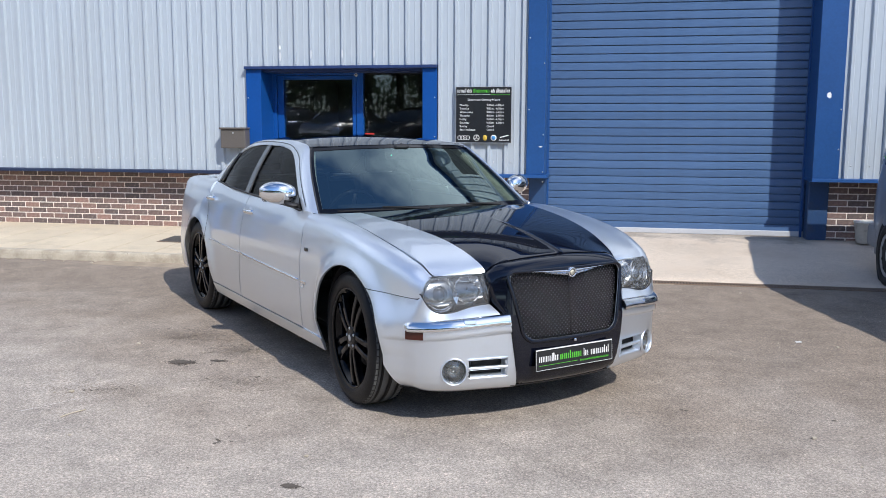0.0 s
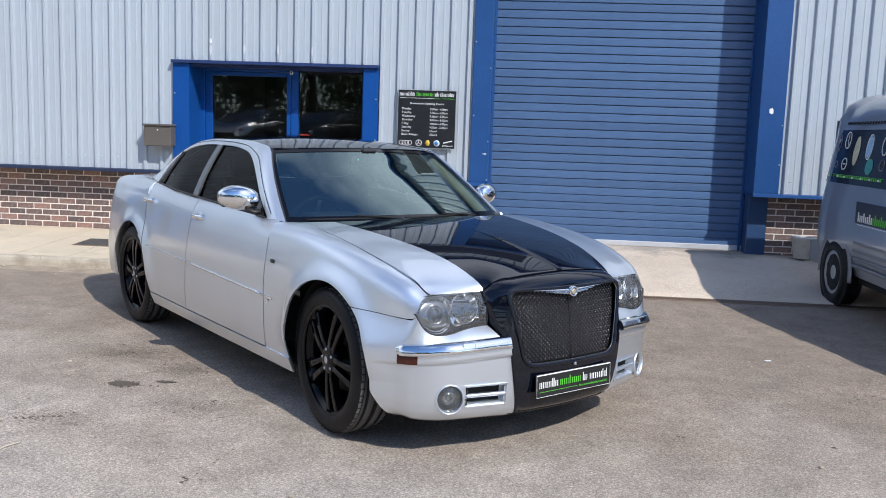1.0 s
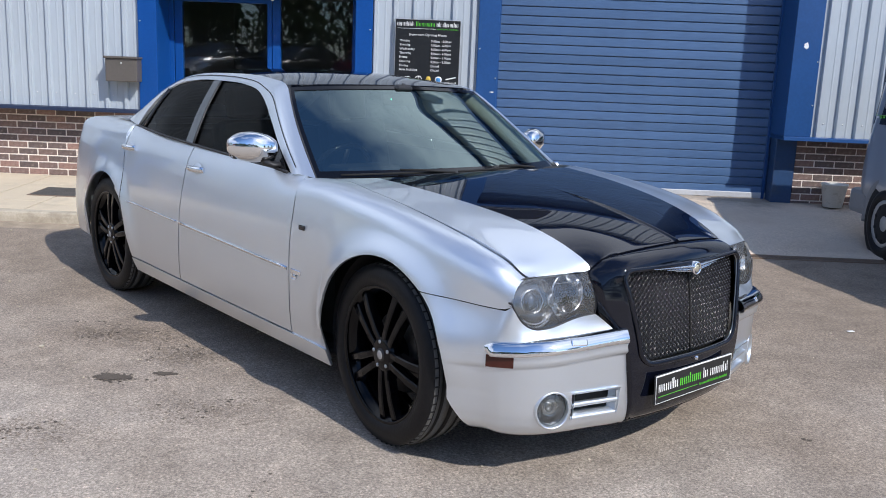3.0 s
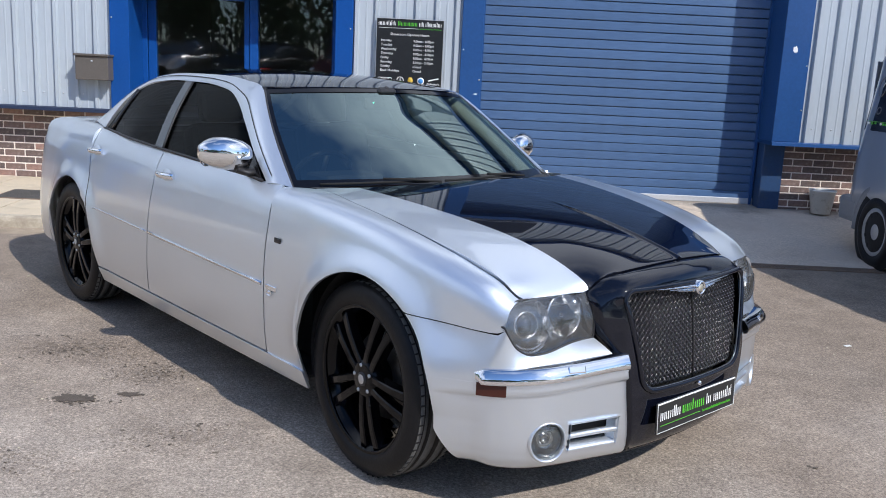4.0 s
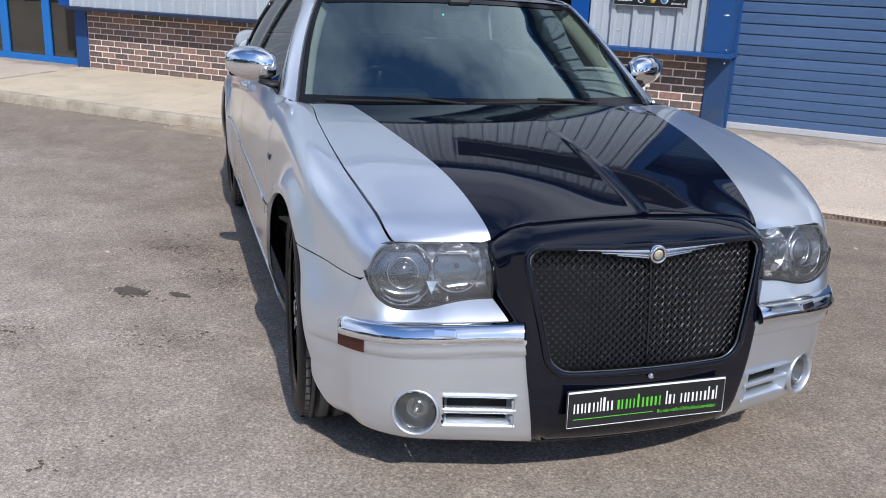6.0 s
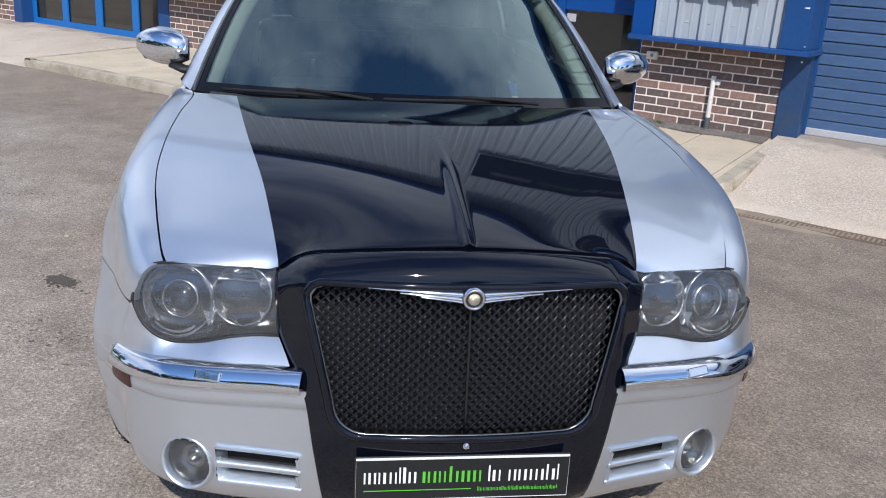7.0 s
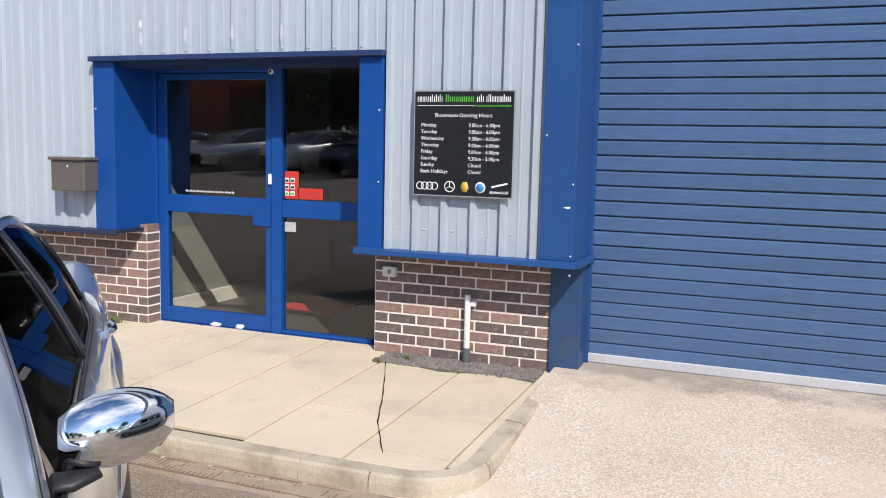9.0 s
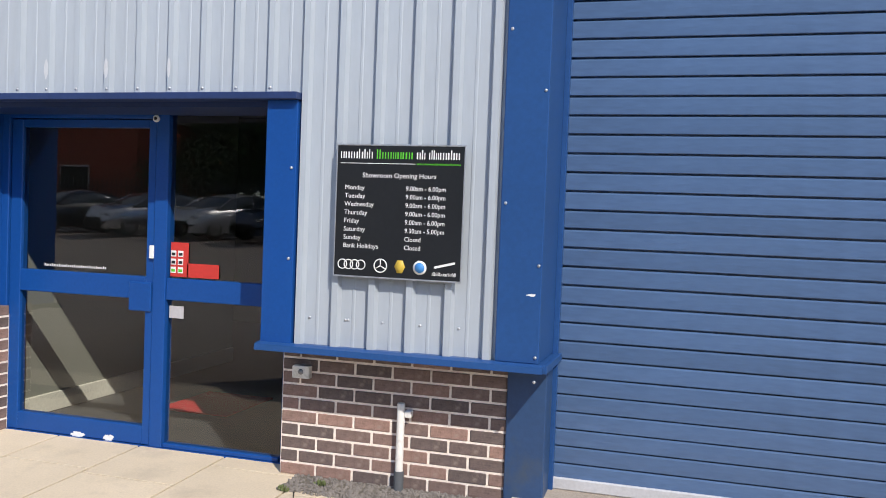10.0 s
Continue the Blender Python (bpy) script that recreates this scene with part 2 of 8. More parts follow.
def asphalt_material():
    """Worn grey asphalt: aggregate, pale scuffs, oil spots."""
    m = bpy.data.materials.new("asphalt")
    m.use_nodes = True
    n, l = m.node_tree.nodes, m.node_tree.links
    b = n["Principled BSDF"]
    b.inputs["Roughness"].default_value = 0.88
    co = n.new("ShaderNodeTexCoord")

    def tex(scale, detail, lo, hi, a, z, rough=0.5):
        t, r = n.new("ShaderNodeTexNoise"), n.new("ShaderNodeMapRange")
        t.inputs["Scale"].default_value, t.inputs["Detail"].default_value, t.inputs["Roughness"].default_value = scale, detail, rough
        r.inputs["From Min"].default_value, r.inputs["From Max"].default_value = lo, hi
        r.inputs["To Min"].default_value, r.inputs["To Max"].default_value = a, z
        l.new(co.outputs["Object"], t.inputs["Vector"])
        l.new(t.outputs["Fac"], r.inputs["Value"])
        return r.outputs["Result"]

    def mul(a, c):
        q = n.new("ShaderNodeMath")
        q.operation = "MULTIPLY"
        l.new(a, q.inputs[0])
        l.new(c, q.inputs[1])
        return q.outputs["Value"]

    grit = mul(tex(95, 4, 0.36, 0.66, 0.62, 1.40, 0.7), tex(240, 2, 0.36, 0.64, 0.74, 1.26, 0.6))
    broad = tex(0.55, 8, 0.3, 0.7, 0.84, 1.15, 0.62)
    patch = tex(3.1, 9, 0.32, 0.68, 0.74, 1.20, 0.75)
    oil = tex(1.9, 9, 0.66, 0.76, 1.0, 0.66, 0.75)
    val = mul(mul(grit, broad), mul(patch, oil))
    v, vr = n.new("ShaderNodeTexVoronoi"), n.new("ShaderNodeMapRange")
    v.inputs["Scale"].default_value = 48
    vr.inputs["From Min"].default_value, vr.inputs["From Max"].default_value = 0.0, 0.45
    vr.inputs["To Min"].default_value, vr.inputs["To Max"].default_value = 1.24, 0.86
    l.new(co.outputs["Object"], v.inputs["Vector"])
    l.new(v.outputs["Distance"], vr.inputs["Value"])
    val = mul(val, vr.outputs["Result"])
    mx = n.new("ShaderNodeMix")
    mx.data_type, mx.blend_type = "RGBA", "MULTIPLY"
    mx.inputs["Factor"].default_value = 1.0
    # paler in the open yard; browner towards the ramp and to the right
    sep, edge, wob = n.new("ShaderNodeSeparateXYZ"), n.new("ShaderNodeMapRange"), n.new("ShaderNodeMath")
    l.new(co.outputs["Object"], sep.inputs["Vector"])
    wob.operation = "MULTIPLY_ADD"
    wob.inputs[1].default_value = 3.0
    l.new(tex(0.6, 5, 0.3, 0.7, -0.5, 0.5), wob.inputs[0])
    slope_xy = n.new("ShaderNodeMath")
    slope_xy.operation = "MULTIPLY_ADD"
    slope_xy.inputs[1].default_value = 0.3
    l.new(sep.outputs["X"], slope_xy.inputs[0])
    l.new(sep.outputs["Y"], slope_xy.inputs[2])
    l.new(slope_xy.outputs["Value"], wob.inputs[2])
    edge.interpolation_type = "SMOOTHSTEP"
    edge.inputs["From Min"].default_value, edge.inputs["From Max"].default_value = 2.6, 6.4
    l.new(wob.outputs["Value"], edge.inputs["Value"])
    tone = n.new("ShaderNodeMix")
    tone.data_type = "RGBA"
    tone.inputs["A"].default_value = (0.478, 0.416, 0.352, 1)
    tone.inputs["B"].default_value = (0.325, 0.262, 0.203, 1)
    l.new(edge.outputs["Result"], tone.inputs["Factor"])
    l.new(tone.outputs["Result"], mx.inputs["A"])
    l.new(val, mx.inputs["B"])
    l.new(mx.outputs["Result"], b.inputs["Base Color"])
    bp = n.new("ShaderNodeBump")
    bp.inputs["Strength"].default_value, bp.inputs["Distance"].default_value = 0.5, 0.006
    l.new(val, bp.inputs["Height"])
    l.new(bp.outputs["Normal"], b.inputs["Normal"])
    return m


M_ASPHALT = asphalt_material()


def ramp_material():
    """Old concrete with coarse pebbles worn bare in patches."""
    m = surf("ramp_concrete", (0.66, 0.56, 0.45), 0.92, var=0.22, scales=(2.2, 60), bump=0.5, bump_scale=130, stain=(0.47, 0.375, 0.28), stain_scale=1.1, stain_at=(0.45, 0.75))
    n, l = m.node_tree.nodes, m.node_tree.links
    b = n["Principled BSDF"]
    co = [x for x in n if x.bl_idname == "ShaderNodeTexCoord"][0]
    old = b.inputs["Base Color"].links[0].from_socket
    v, bw, r = n.new("ShaderNodeTexVoronoi"), n.new("ShaderNodeRGBToBW"), n.new("ShaderNodeMapRange")
    v.inputs["Scale"].default_value = 125
    l.new(co.outputs["Object"], v.inputs["Vector"])
    l.new(v.outputs["Color"], bw.inputs["Color"])
    r.inputs["From Min"].default_value, r.inputs["From Max"].default_value = 0.2, 0.8
    r.inputs["To Min"].default_value, r.inputs["To Max"].default_value = 0.76, 1.17
    l.new(bw.outputs["Val"], r.inputs["Value"])
    where, wr = n.new("ShaderNodeTexNoise"), n.new("ShaderNodeMapRange")
    where.inputs["Scale"].default_value, where.inputs["Detail"].default_value = 1.3, 6.0
    wr.inputs["From Min"].default_value, wr.inputs["From Max"].default_value = 0.36, 0.52
    l.new(co.outputs["Object"], where.inputs["Vector"])
    l.new(where.outputs["Fac"], wr.inputs["Value"])
    mul, mx = n.new("ShaderNodeMix"), n.new("ShaderNodeMix")
    mul.data_type = mx.data_type = "RGBA"
    mul.blend_type = "MULTIPLY"
    mul.inputs["Factor"].default_value = 1.0
    l.new(old, mul.inputs["A"])
    l.new(r.outputs["Result"], mul.inputs["B"])
    l.new(wr.outputs["Result"], mx.inputs["Factor"])
    l.new(old, mx.inputs["A"])
    l.new(mul.outputs["Result"], mx.inputs["B"])
    # grime and tyre dirt carried under the roller shutter, ragged and thinning out
    sep, warp, add_, edge, dirt = n.new("ShaderNodeSeparateXYZ"), n.new("ShaderNodeTexNoise"), n.new("ShaderNodeMath"), n.new("ShaderNodeMapRange"), n.new("ShaderNodeMix")
    warp.inputs["Scale"].default_value, warp.inputs["Detail"].default_value, warp.inputs["Roughness"].default_value = 2.6, 7.0, 0.65
    l.new(co.outputs["Object"], sep.inputs["Vector"])
    l.new(co.outputs["Object"], warp.inputs["Vector"])
    add_.operation = "MULTIPLY_ADD"
    add_.inputs[1].default_value = 1.5
    l.new(warp.outputs["Fac"], add_.inputs[0])
    l.new(sep.outputs["Y"], add_.inputs[2])
    edge.inputs["From Min"].default_value, edge.inputs["From Max"].default_value, edge.inputs["To Max"].default_value = 11.42, 11.76, 0.85
    l.new(add_.outputs["Value"], edge.inputs["Value"])
    dirt.data_type, dirt.blend_type = "RGBA", "MULTIPLY"
    dirt.inputs["B"].default_value = (0.50, 0.52, 0.55, 1)
    l.new(edge.outputs["Result"], dirt.inputs["Factor"])
    l.new(mx.outputs["Result"], dirt.inputs["A"])
    l.new(dirt.outputs["Result"], b.inputs["Base Color"])
    return m


M_RAMP = ramp_material()


# ---- building blocks ----
def smooth(pairs):
    """A smooth curve through (x, y) pairs, level beyond its ends."""
    xs, ys = (np.array(v, float) for v in zip(*pairs))
    sl = np.gradient(ys, xs)

    def at(x):
        x = min(max(x, xs[0]), xs[-1])
        i = min(max(int(np.searchsorted(xs, x)) - 1, 0), len(xs) - 2)
        d = xs[i + 1] - xs[i]
        t = (x - xs[i]) / d
        return float((2 * t**3 - 3 * t**2 + 1) * ys[i] + (t**3 - 2 * t**2 + t) * d * sl[i] + (-2 * t**3 + 3 * t**2) * ys[i + 1] + (t**3 - t**2) * d * sl[i + 1])

    return at


def path3(points):
    """A smooth space curve through points, over 0..1."""
    pts = np.array(points, float)
    d = np.r_[0, np.cumsum(np.linalg.norm(np.diff(pts, axis=0), axis=1))]
    d /= d[-1]
    fs = [smooth(list(zip(d, pts[:, k]))) for k in range(3)]
    return lambda t: np.array([f(t) for f in fs])


def step(a, b, x):
    t = min(max((x - a) / (b - a), 0.0), 1.0)
    return t * t * (3 - 2 * t)


def sheet(P, inside=(0, 0, 0.7), flange=0.012, closed=False, flat=False):
    """A smooth skin through a grid of points, its open edges turned inwards."""
    P = np.asarray(P, float)
    bm = bmesh.new()
    n, m = P.shape[:2]
    V = [[bm.verts.new(P[i, j]) for j in range(m)] for i in range(n)]
    for i in range(n - 1 + closed):
        for j in range(m - 1):
            k = (i + 1) % n
            bm.faces.new((V[i][j], V[k][j], V[k][j + 1], V[i][j + 1]))
    bm.normal_update()
    c = Vector(inside)
    if sum(f.normal.dot(f.calc_center_median() - c) * f.calc_area() for f in bm.faces) < 0:
        bmesh.ops.reverse_faces(bm, faces=bm.faces[:])
    bm.normal_update()
    if flange:
        border = [e for e in bm.edges if len(e.link_faces) == 1]
        twin = {}
        for e in border:
            for v in e.verts:
                if v not in twin:
                    twin[v] = bm.verts.new(v.co - v.normal * flange)
        for e in border:
            a, b = next(((l.vert, l.link_loop_next.vert) for l in e.link_loops))
            bm.faces.new((b, a, twin[a], twin[b]))
            e.smooth = False
    for f in bm.faces:
        f.smooth = not flat
    return bm


def block(x0, x1, y0, y1, z0, z1, bevel=0.0, seg=1, bm=None):
    """A box between two corners, its edges rounded."""
    own = bm is None
    b2 = bmesh.new()
    r = bmesh.ops.create_cube(b2, size=1.0)
    bmesh.ops.scale(b2, vec=(x1 - x0, y1 - y0, z1 - z0), verts=r["verts"])
    bmesh.ops.translate(b2, vec=((x0 + x1) / 2, (y0 + y1) / 2, (z0 + z1) / 2), verts=r["verts"])
    if bevel:
        bmesh.ops.bevel(b2, geom=b2.edges[:], offset=bevel, segments=seg, affect="EDGES", profile=0.6)
    if own:
        return b2
    add(bm, b2)
    return bm


def add(bm, other, m=None):
    """Joins another bmesh into bm."""
    if m is not None:
        bmesh.ops.transform(other, matrix=m, verts=other.verts[:])
    me = bpy.data.meshes.new("tmp")
    other.to_mesh(me)
    other.free()
    bm.from_mesh(me)
    bpy.data.meshes.remove(me)
    return bm


def lathe(profile, n=40, axis="Y", closed=True):
    """A ring or bowl: (radius, along) pairs turned about an axis."""
    bm = bmesh.new()
    rings = []
    for k in range(n):
        a = 2 * math.pi * k / n
        c, s = math.cos(a), math.sin(a)
        rings.append([bm.verts.new((r * c, h, r * s) if axis == "Y" else ((h, r * c, r * s) if axis == "X" else (r * c, r * s, h))) for r, h in profile])
    for k in range(n):
        p, q = rings[k], rings[(k + 1) % n]
        for i in range(len(profile) - 1):
            bm.faces.new((p[i], p[i + 1], q[i + 1], q[i]))
    bmesh.ops.remove_doubles(bm, verts=bm.verts[:], dist=1e-5)
    bmesh.ops.recalc_face_normals(bm, faces=bm.faces[:])
    for f in bm.faces:
        f.smooth = True
    return bm


def sweep(points, w, h=None, up=(0, 0, 1), n=8, closed=False, square=False):
    """A bar along a line: round (half-widths w, h) or square."""
    h = h or w
    pts = [Vector(p) for p in points]
    bm = bmesh.new()
    rings = []
    for i, p in enumerate(pts):
        a, b = pts[i - 1] if (i or closed) else p, pts[(i + 1) % len(pts)] if (i < len(pts) - 1 or closed) else p
        d = (b - a).normalized()
        side = d.cross(Vector(up))
        side = side.normalized() if side.length > 1e-6 else d.orthogonal().normalized()
        top = side.cross(d)
        if square:
            ring = [p + side * (w * sx) + top * (h * sz) for sx, sz in ((-1, -1), (1, -1), (1, 1), (-1, 1))]
        else:
            ring = [p + side * (w * math.cos(2 * math.pi * k / n)) + top * (h * math.sin(2 * math.pi * k / n)) for k in range(n)]
        rings.append([bm.verts.new(v) for v in ring])
    m = len(rings[0])
    for i in range(len(rings) - (not closed)):
        p, q = rings[i], rings[(i + 1) % len(rings)]
        for k in range(m):
            f = bm.faces.new((p[k], p[(k + 1) % m], q[(k + 1) % m], q[k]))
            f.smooth = not square
    if not closed:
        bm.faces.new(rings[0][::-1])
        bm.faces.new(rings[-1])
    bmesh.ops.recalc_face_normals(bm, faces=bm.faces[:])
    return bm


def part(name, bm, material, parent=None, label="", place=None):
    """Links a bmesh as one mesh object, under a thing or part if one is given."""
    me = bpy.data.meshes.new(name)
    bm.to_mesh(me)
    bm.free()
    for m in material if isinstance(material, tuple) else (material,):
        me.materials.append(m)
    ob = new(name, me)
    if parent is not None:
        ob.parent = parent
    if place is not None:
        ob.matrix_basis = place
    if label:
        tagged(ob, label=label)
    return ob


def again(name, mesh, parent, place):
    """One more piece on a mesh that is already there."""
    ob = new(name, mesh)
    ob.parent, ob.matrix_basis = parent, place
    return ob


def group(name, label, category, place=None, kind="", same=""):
    """An empty at a thing's base, to hold its parts."""
    ob = new(name)
    ob.empty_display_size = 0.1
    if place is not None:
        ob.matrix_basis = place
    return tagged(ob, label, category, same, kind)


def letters(text, size, material, parent, place, name="lettering", align="LEFT", wide=1.0):
    """Raised print in the built-in font."""
    cu = bpy.data.curves.new(name, "FONT")
    cu.body, cu.size, cu.align_x, cu.extrude, cu.resolution_u = text, size, align, 0.0006, 2
    tmp = new("tmp_text", cu)
    me = bpy.data.meshes.new_from_object(tmp.evaluated_get(bpy.context.evaluated_depsgraph_get()))
    bpy.data.objects.remove(tmp)
    bpy.data.curves.remove(cu)
    me.materials.clear()
    me.materials.append(material)
    me.transform(Matrix.Diagonal((wide, 1, 1, 1)))
    ob = new(name, me)
    ob.parent, ob.matrix_basis = parent, place
    return ob


# ---- ground ----
W, B, D, S = 10.70, 10.96, 11.13, 11.15      # depth of cladding, brick, door and shutter faces
KERB = 8.96                                  # foot of the kerb and of the ramp


DIP = 0.035


def rise(y):
    """The yard falls a little from the gutter and climbs gently far behind the camera."""
    return 0.75 * step(-1.0, -9.0, y) - DIP * step(8.72, 7.85, y)


gx = np.concatenate([[-900, -300, -120, -60], np.linspace(-40, 40, 33), [60, 120, 300, 900]])
gy_ = np.concatenate([[-900, -300, -120, -60, -30, -20, -15], np.linspace(-12, 0, 17), np.linspace(1, 7.5, 5), np.linspace(7.7, 9.2, 16), np.linspace(10, 14, 4), [40, 120, 300, 900]])
bm = sheet([[(x, y, rise(y)) for y in gy_] for x in gx], inside=(0, 0, -50), flange=0)
tagged(part("ground", bm, M_ASPHALT), "worn sun-bleached grey asphalt yard with oil spots", "ground", kind="structure")

# concrete ramp to the roller shutter, falling to the drain
def ramp_z(x, y):
    return 0.006 + 0.250 * step(KERB - 0.3, S + 0.5, y) ** 0.9 - 0.002 if y >= KERB else -0.012


def apron_z(y):
    return 0.004 + 0.165 * step(KERB - 0.1, 10.7, y) if y >= KERB else -0.012


bm = sheet([[(x, y, ramp_z(x, y)) for y in [KERB - 0.02] + list(np.linspace(KERB, S + 0.35, 14))] for x in np.linspace(-0.86, 12, 24)], inside=(3, 10, -9), flange=0.0)
tagged(part("ramp", bm, M_RAMP), "pale worn concrete ramp with exposed aggregate", "ramp", kind="structure")
bm = sheet([[(x, y, apron_z(y)) for y in [KERB - 0.06] + list(np.linspace(KERB, S + 0.35, 14))] for x in np.linspace(-20, -8.90, 20)], inside=(-12, 10, -9), flange=0.0)
tagged(part("ramp", bm, M_RAMP), "pale concrete apron before the far entrance", "ramp", kind="structure")

bm = sheet([[(x, y, ramp_z(x, y) - 0.003) for y in np.linspace(KERB, 9.6, 6)] for x in np.linspace(-1.6, -0.85, 4)], inside=(-1, 10, -9), flange=0.0)
tagged(part("ramp", bm, M_RAMP), "worn concrete at the kerb's turn", "ramp", kind="structure")

# pavement of slabs with a kerb that turns back at its end
def pave_z(y):
    return 0.105 + 0.075 * (y - 9.08) / 1.9


pavement = tagged(part("pavement", sheet([[(x, y, pave_z(y) - 0.016) for y in (9.0, 10.0, 11.2)] for x in (-8.95, -1.2)], inside=(-4, 10, -9), flange=0), M_JOINT),
                  "cream paving slabs laid before the entrance", "pavement", kind="structure")
part("bedding", sheet([[(x, y, pave_z(y) - 0.016) for y in (9.16, 10.0, 11.2)] for x in (-1.2, -0.82)], inside=(-4, 10, -9), flange=0), M_JOINT, pavement)
part("edging", sheet([[(x, y, pave_z(y) - 0.002) for y in np.linspace(9.19, 11.1, 8)] for x in (-0.925, -0.80)], inside=(-4, 10, -9), flange=0), M_SLAB, pavement)
part("edging", sheet([[(x, y, pave_z(y) - 0.002) for y in (9.0, 9.085)] for x in np.linspace(-8.9, -1.2, 12)], inside=(-4, 10, -9), flange=0), M_SLAB, pavement)
# the paving goes under the doors
cut = [-8.95, -8.65] + [-8.05 + 0.6 * k for k in range(11)] + [-1.45, -0.93]
for k in range(len(cut) - 1):
    x0, x1 = cut[k] + 0.007, cut[k + 1] - 0.007
    y = 9.09 - random.choice((0.0, 0.25, 0.5, 0.62))
    if k >= len(cut) - 5:
        y = (9.67, 10.03, 9.77, 10.17)[k - len(cut) + 5] - 1.8
    while y < 11.16:
        y0, y1 = max(y + 0.006, 9.09), min(y + 0.894, 11.165)
        y += 0.9
        if y1 - y0 < 0.05:
            continue
        bm = block(x0, x1, y0, y1, -0.045, 0.0, 0.002)
        for v in bm.verts:
            v.co.z += pave_z(v.co.y)
        part("slab", bm, M_SLAB, pavement)
cover = group("access_cover", "dark iron access cover let into the paving", "cover", pose(-5.04, 9.97, pave_z(9.97) + 0.002, 2.3))
part("rim", block(-0.31, 0.31, -0.23, 0.23, -0.03, 0.004, 0.002), M_IRON, cover)
part("plate", block(-0.285, 0.285, -0.205, 0.205, 0.0, 0.008, 0.003), surf("cover_iron", (0.10, 0.095, 0.088), 0.7, 0.3, 0.3, (6, 120), 0.5, 90), cover)
kerb = tagged(new("kerb"), "worn cream concrete kerb with chipped edges", "kerb", kind="structure")
KPROF = ((0.0, -0.02), (0.004, 0.06), (0.012, 0.092), (0.03, 0.103), (0.12, 0.105), (0.122, -0.02))


def kerb_stone(line, top):
    """A kerbstone along a line of (x, y) with its outer face on the line's right."""
    P = []
    for i, (x, y) in enumerate(line):
        a, b = line[max(i - 1, 0)], line[min(i + 1, len(line) - 1)]
        d = Vector((b[0] - a[0], b[1] - a[1])).normalized()
        nrm = Vector((-d.y, d.x))
        P.append([(x + nrm.x * u + random.uniform(-1, 1) * 0.002, y + nrm.y * u, z * top[i] / 0.105) for u, z in KPROF])
    mid = np.mean(np.array(P).reshape(-1, 3), axis=0)
    bm = sheet(P, inside=(*mid[:2], 0.02), flange=0, flat=True)
    bmesh.ops.holes_fill(bm, edges=bm.edges[:], sides=12)
    bmesh.ops.recalc_face_normals(bm, faces=bm.faces[:])
    return part("kerbstone", bm, M_CURB, kerb)


x = -8.95
while x < -1.3:
    x1 = min(x + 0.912, -1.245)
    kerb_stone([(x + 0.0015, KERB), ((x + x1) / 2, KERB), (x1 + 0.001, KERB)], [0.085 if x < -8.9 else 0.105, 0.105, 0.105])
    x += 0.915
turn = [(-1.24, KERB), (-1.05, KERB + 0.012), (-0.93, KERB + 0.05), (-0.83, KERB + 0.12), (-0.765, KERB + 0.22), (-0.74, KERB + 0.34)]
kerb_stone(turn, [0.105, 0.105, 0.107, 0.11, 0.115, 0.12])
for y0 in (9.31, 9.93, 10.55):
    line = [(-0.74 - 0.03 * (y - 9.3) / 2, y) for y in np.linspace(y0, y0 + 0.612, 4)]
    kerb_stone(line, [pave_z(q[1]) + 0.006 for q in line])

end = [(-8.955, y) for y in np.linspace(10.45, KERB + 0.004, 6)]
kerb_stone(end, [pave_z(q[1]) + 0.004 for q in end])

# slot drain along the kerb foot
drain = tagged(new("drain"), "rusty slotted iron channel drain", "drain", kind="structure")
part("channel", block(-2.6, 9.0, KERB - 0.17, KERB - 0.03, -0.06, 0.0035), surf("drain_dirt", (0.075, 0.057, 0.042), 0.95, var=0.4), drain)
bm = bmesh.new()
for k in range(390):
    xx = -2.6 + k * 0.030
    block(xx, xx + 0.014, KERB - 0.165, KERB - 0.035, -0.01, 0.008, bm=bm)
tagged(part("grating", bm, M_IRON, drain), kind="stuff")
for yy in (KERB - 0.178, KERB - 0.034):
    part("rail", block(-2.6, 9.0, yy, yy + 0.012, -0.02, 0.010, 0.002), M_IRON, drain)

# silt washed against the kerb, half burying the grating
def silt_z(x, y):
    lump = noise.noise((x * 3.1, y * 9, 2.0)) + 0.6 * noise.noise((x * 17, y * 23, 5.0))
    side = step(KERB - 0.27, KERB - 0.15, y + 0.05 * noise.noise((x * 2.3, 0, 9.0)))
    return (0.0085 - 0.0085 * step(-0.5, 1.1, x)) * side + 0.0045 * lump - 0.004 * (1 - side)


bm = sheet([[(x, y, silt_z(x, y)) for y in np.linspace(KERB - 0.28, KERB + 0.004, 15)] for x in np.arange(-5.6, 5.0, 0.035)], inside=(0, KERB, -9), flange=0.0)
tagged(part("silt", bm, surf("dry_silt", (0.34, 0.275, 0.20), 0.95, var=0.35, scales=(7, 140), bump=0.4)), "dry sandy silt half burying the drain's grating", "silt", kind="stuff")

# oil stains, cracks, litter on the yard
def puddle(name, x, y, rx, ry, mat, label, z=0.0025, seed=0, ragged=0.32):
    rng = random.Random(seed)
    n = 26
    rim = []
    for k in range(n):
        a = 2 * math.pi * k / n
        r = 1 + rng.uniform(-ragged, ragged)
        rim.append((x + rx * r * math.cos(a), y + ry * r * math.sin(a), z))
    bm = bmesh.new()
    c = bm.verts.new((x, y, z))
    vs = [bm.verts.new(p) for p in rim]
    for k in range(n):
        bm.faces.new((c, vs[k], vs[(k + 1) % n]))
    return tagged(part(name, bm, mat), label, "stain", kind="structure")


M_OIL = surf("oil_stain", (0.105, 0.085, 0.066), 0.75, var=0.3, scales=(6, 120), bump=0.3)


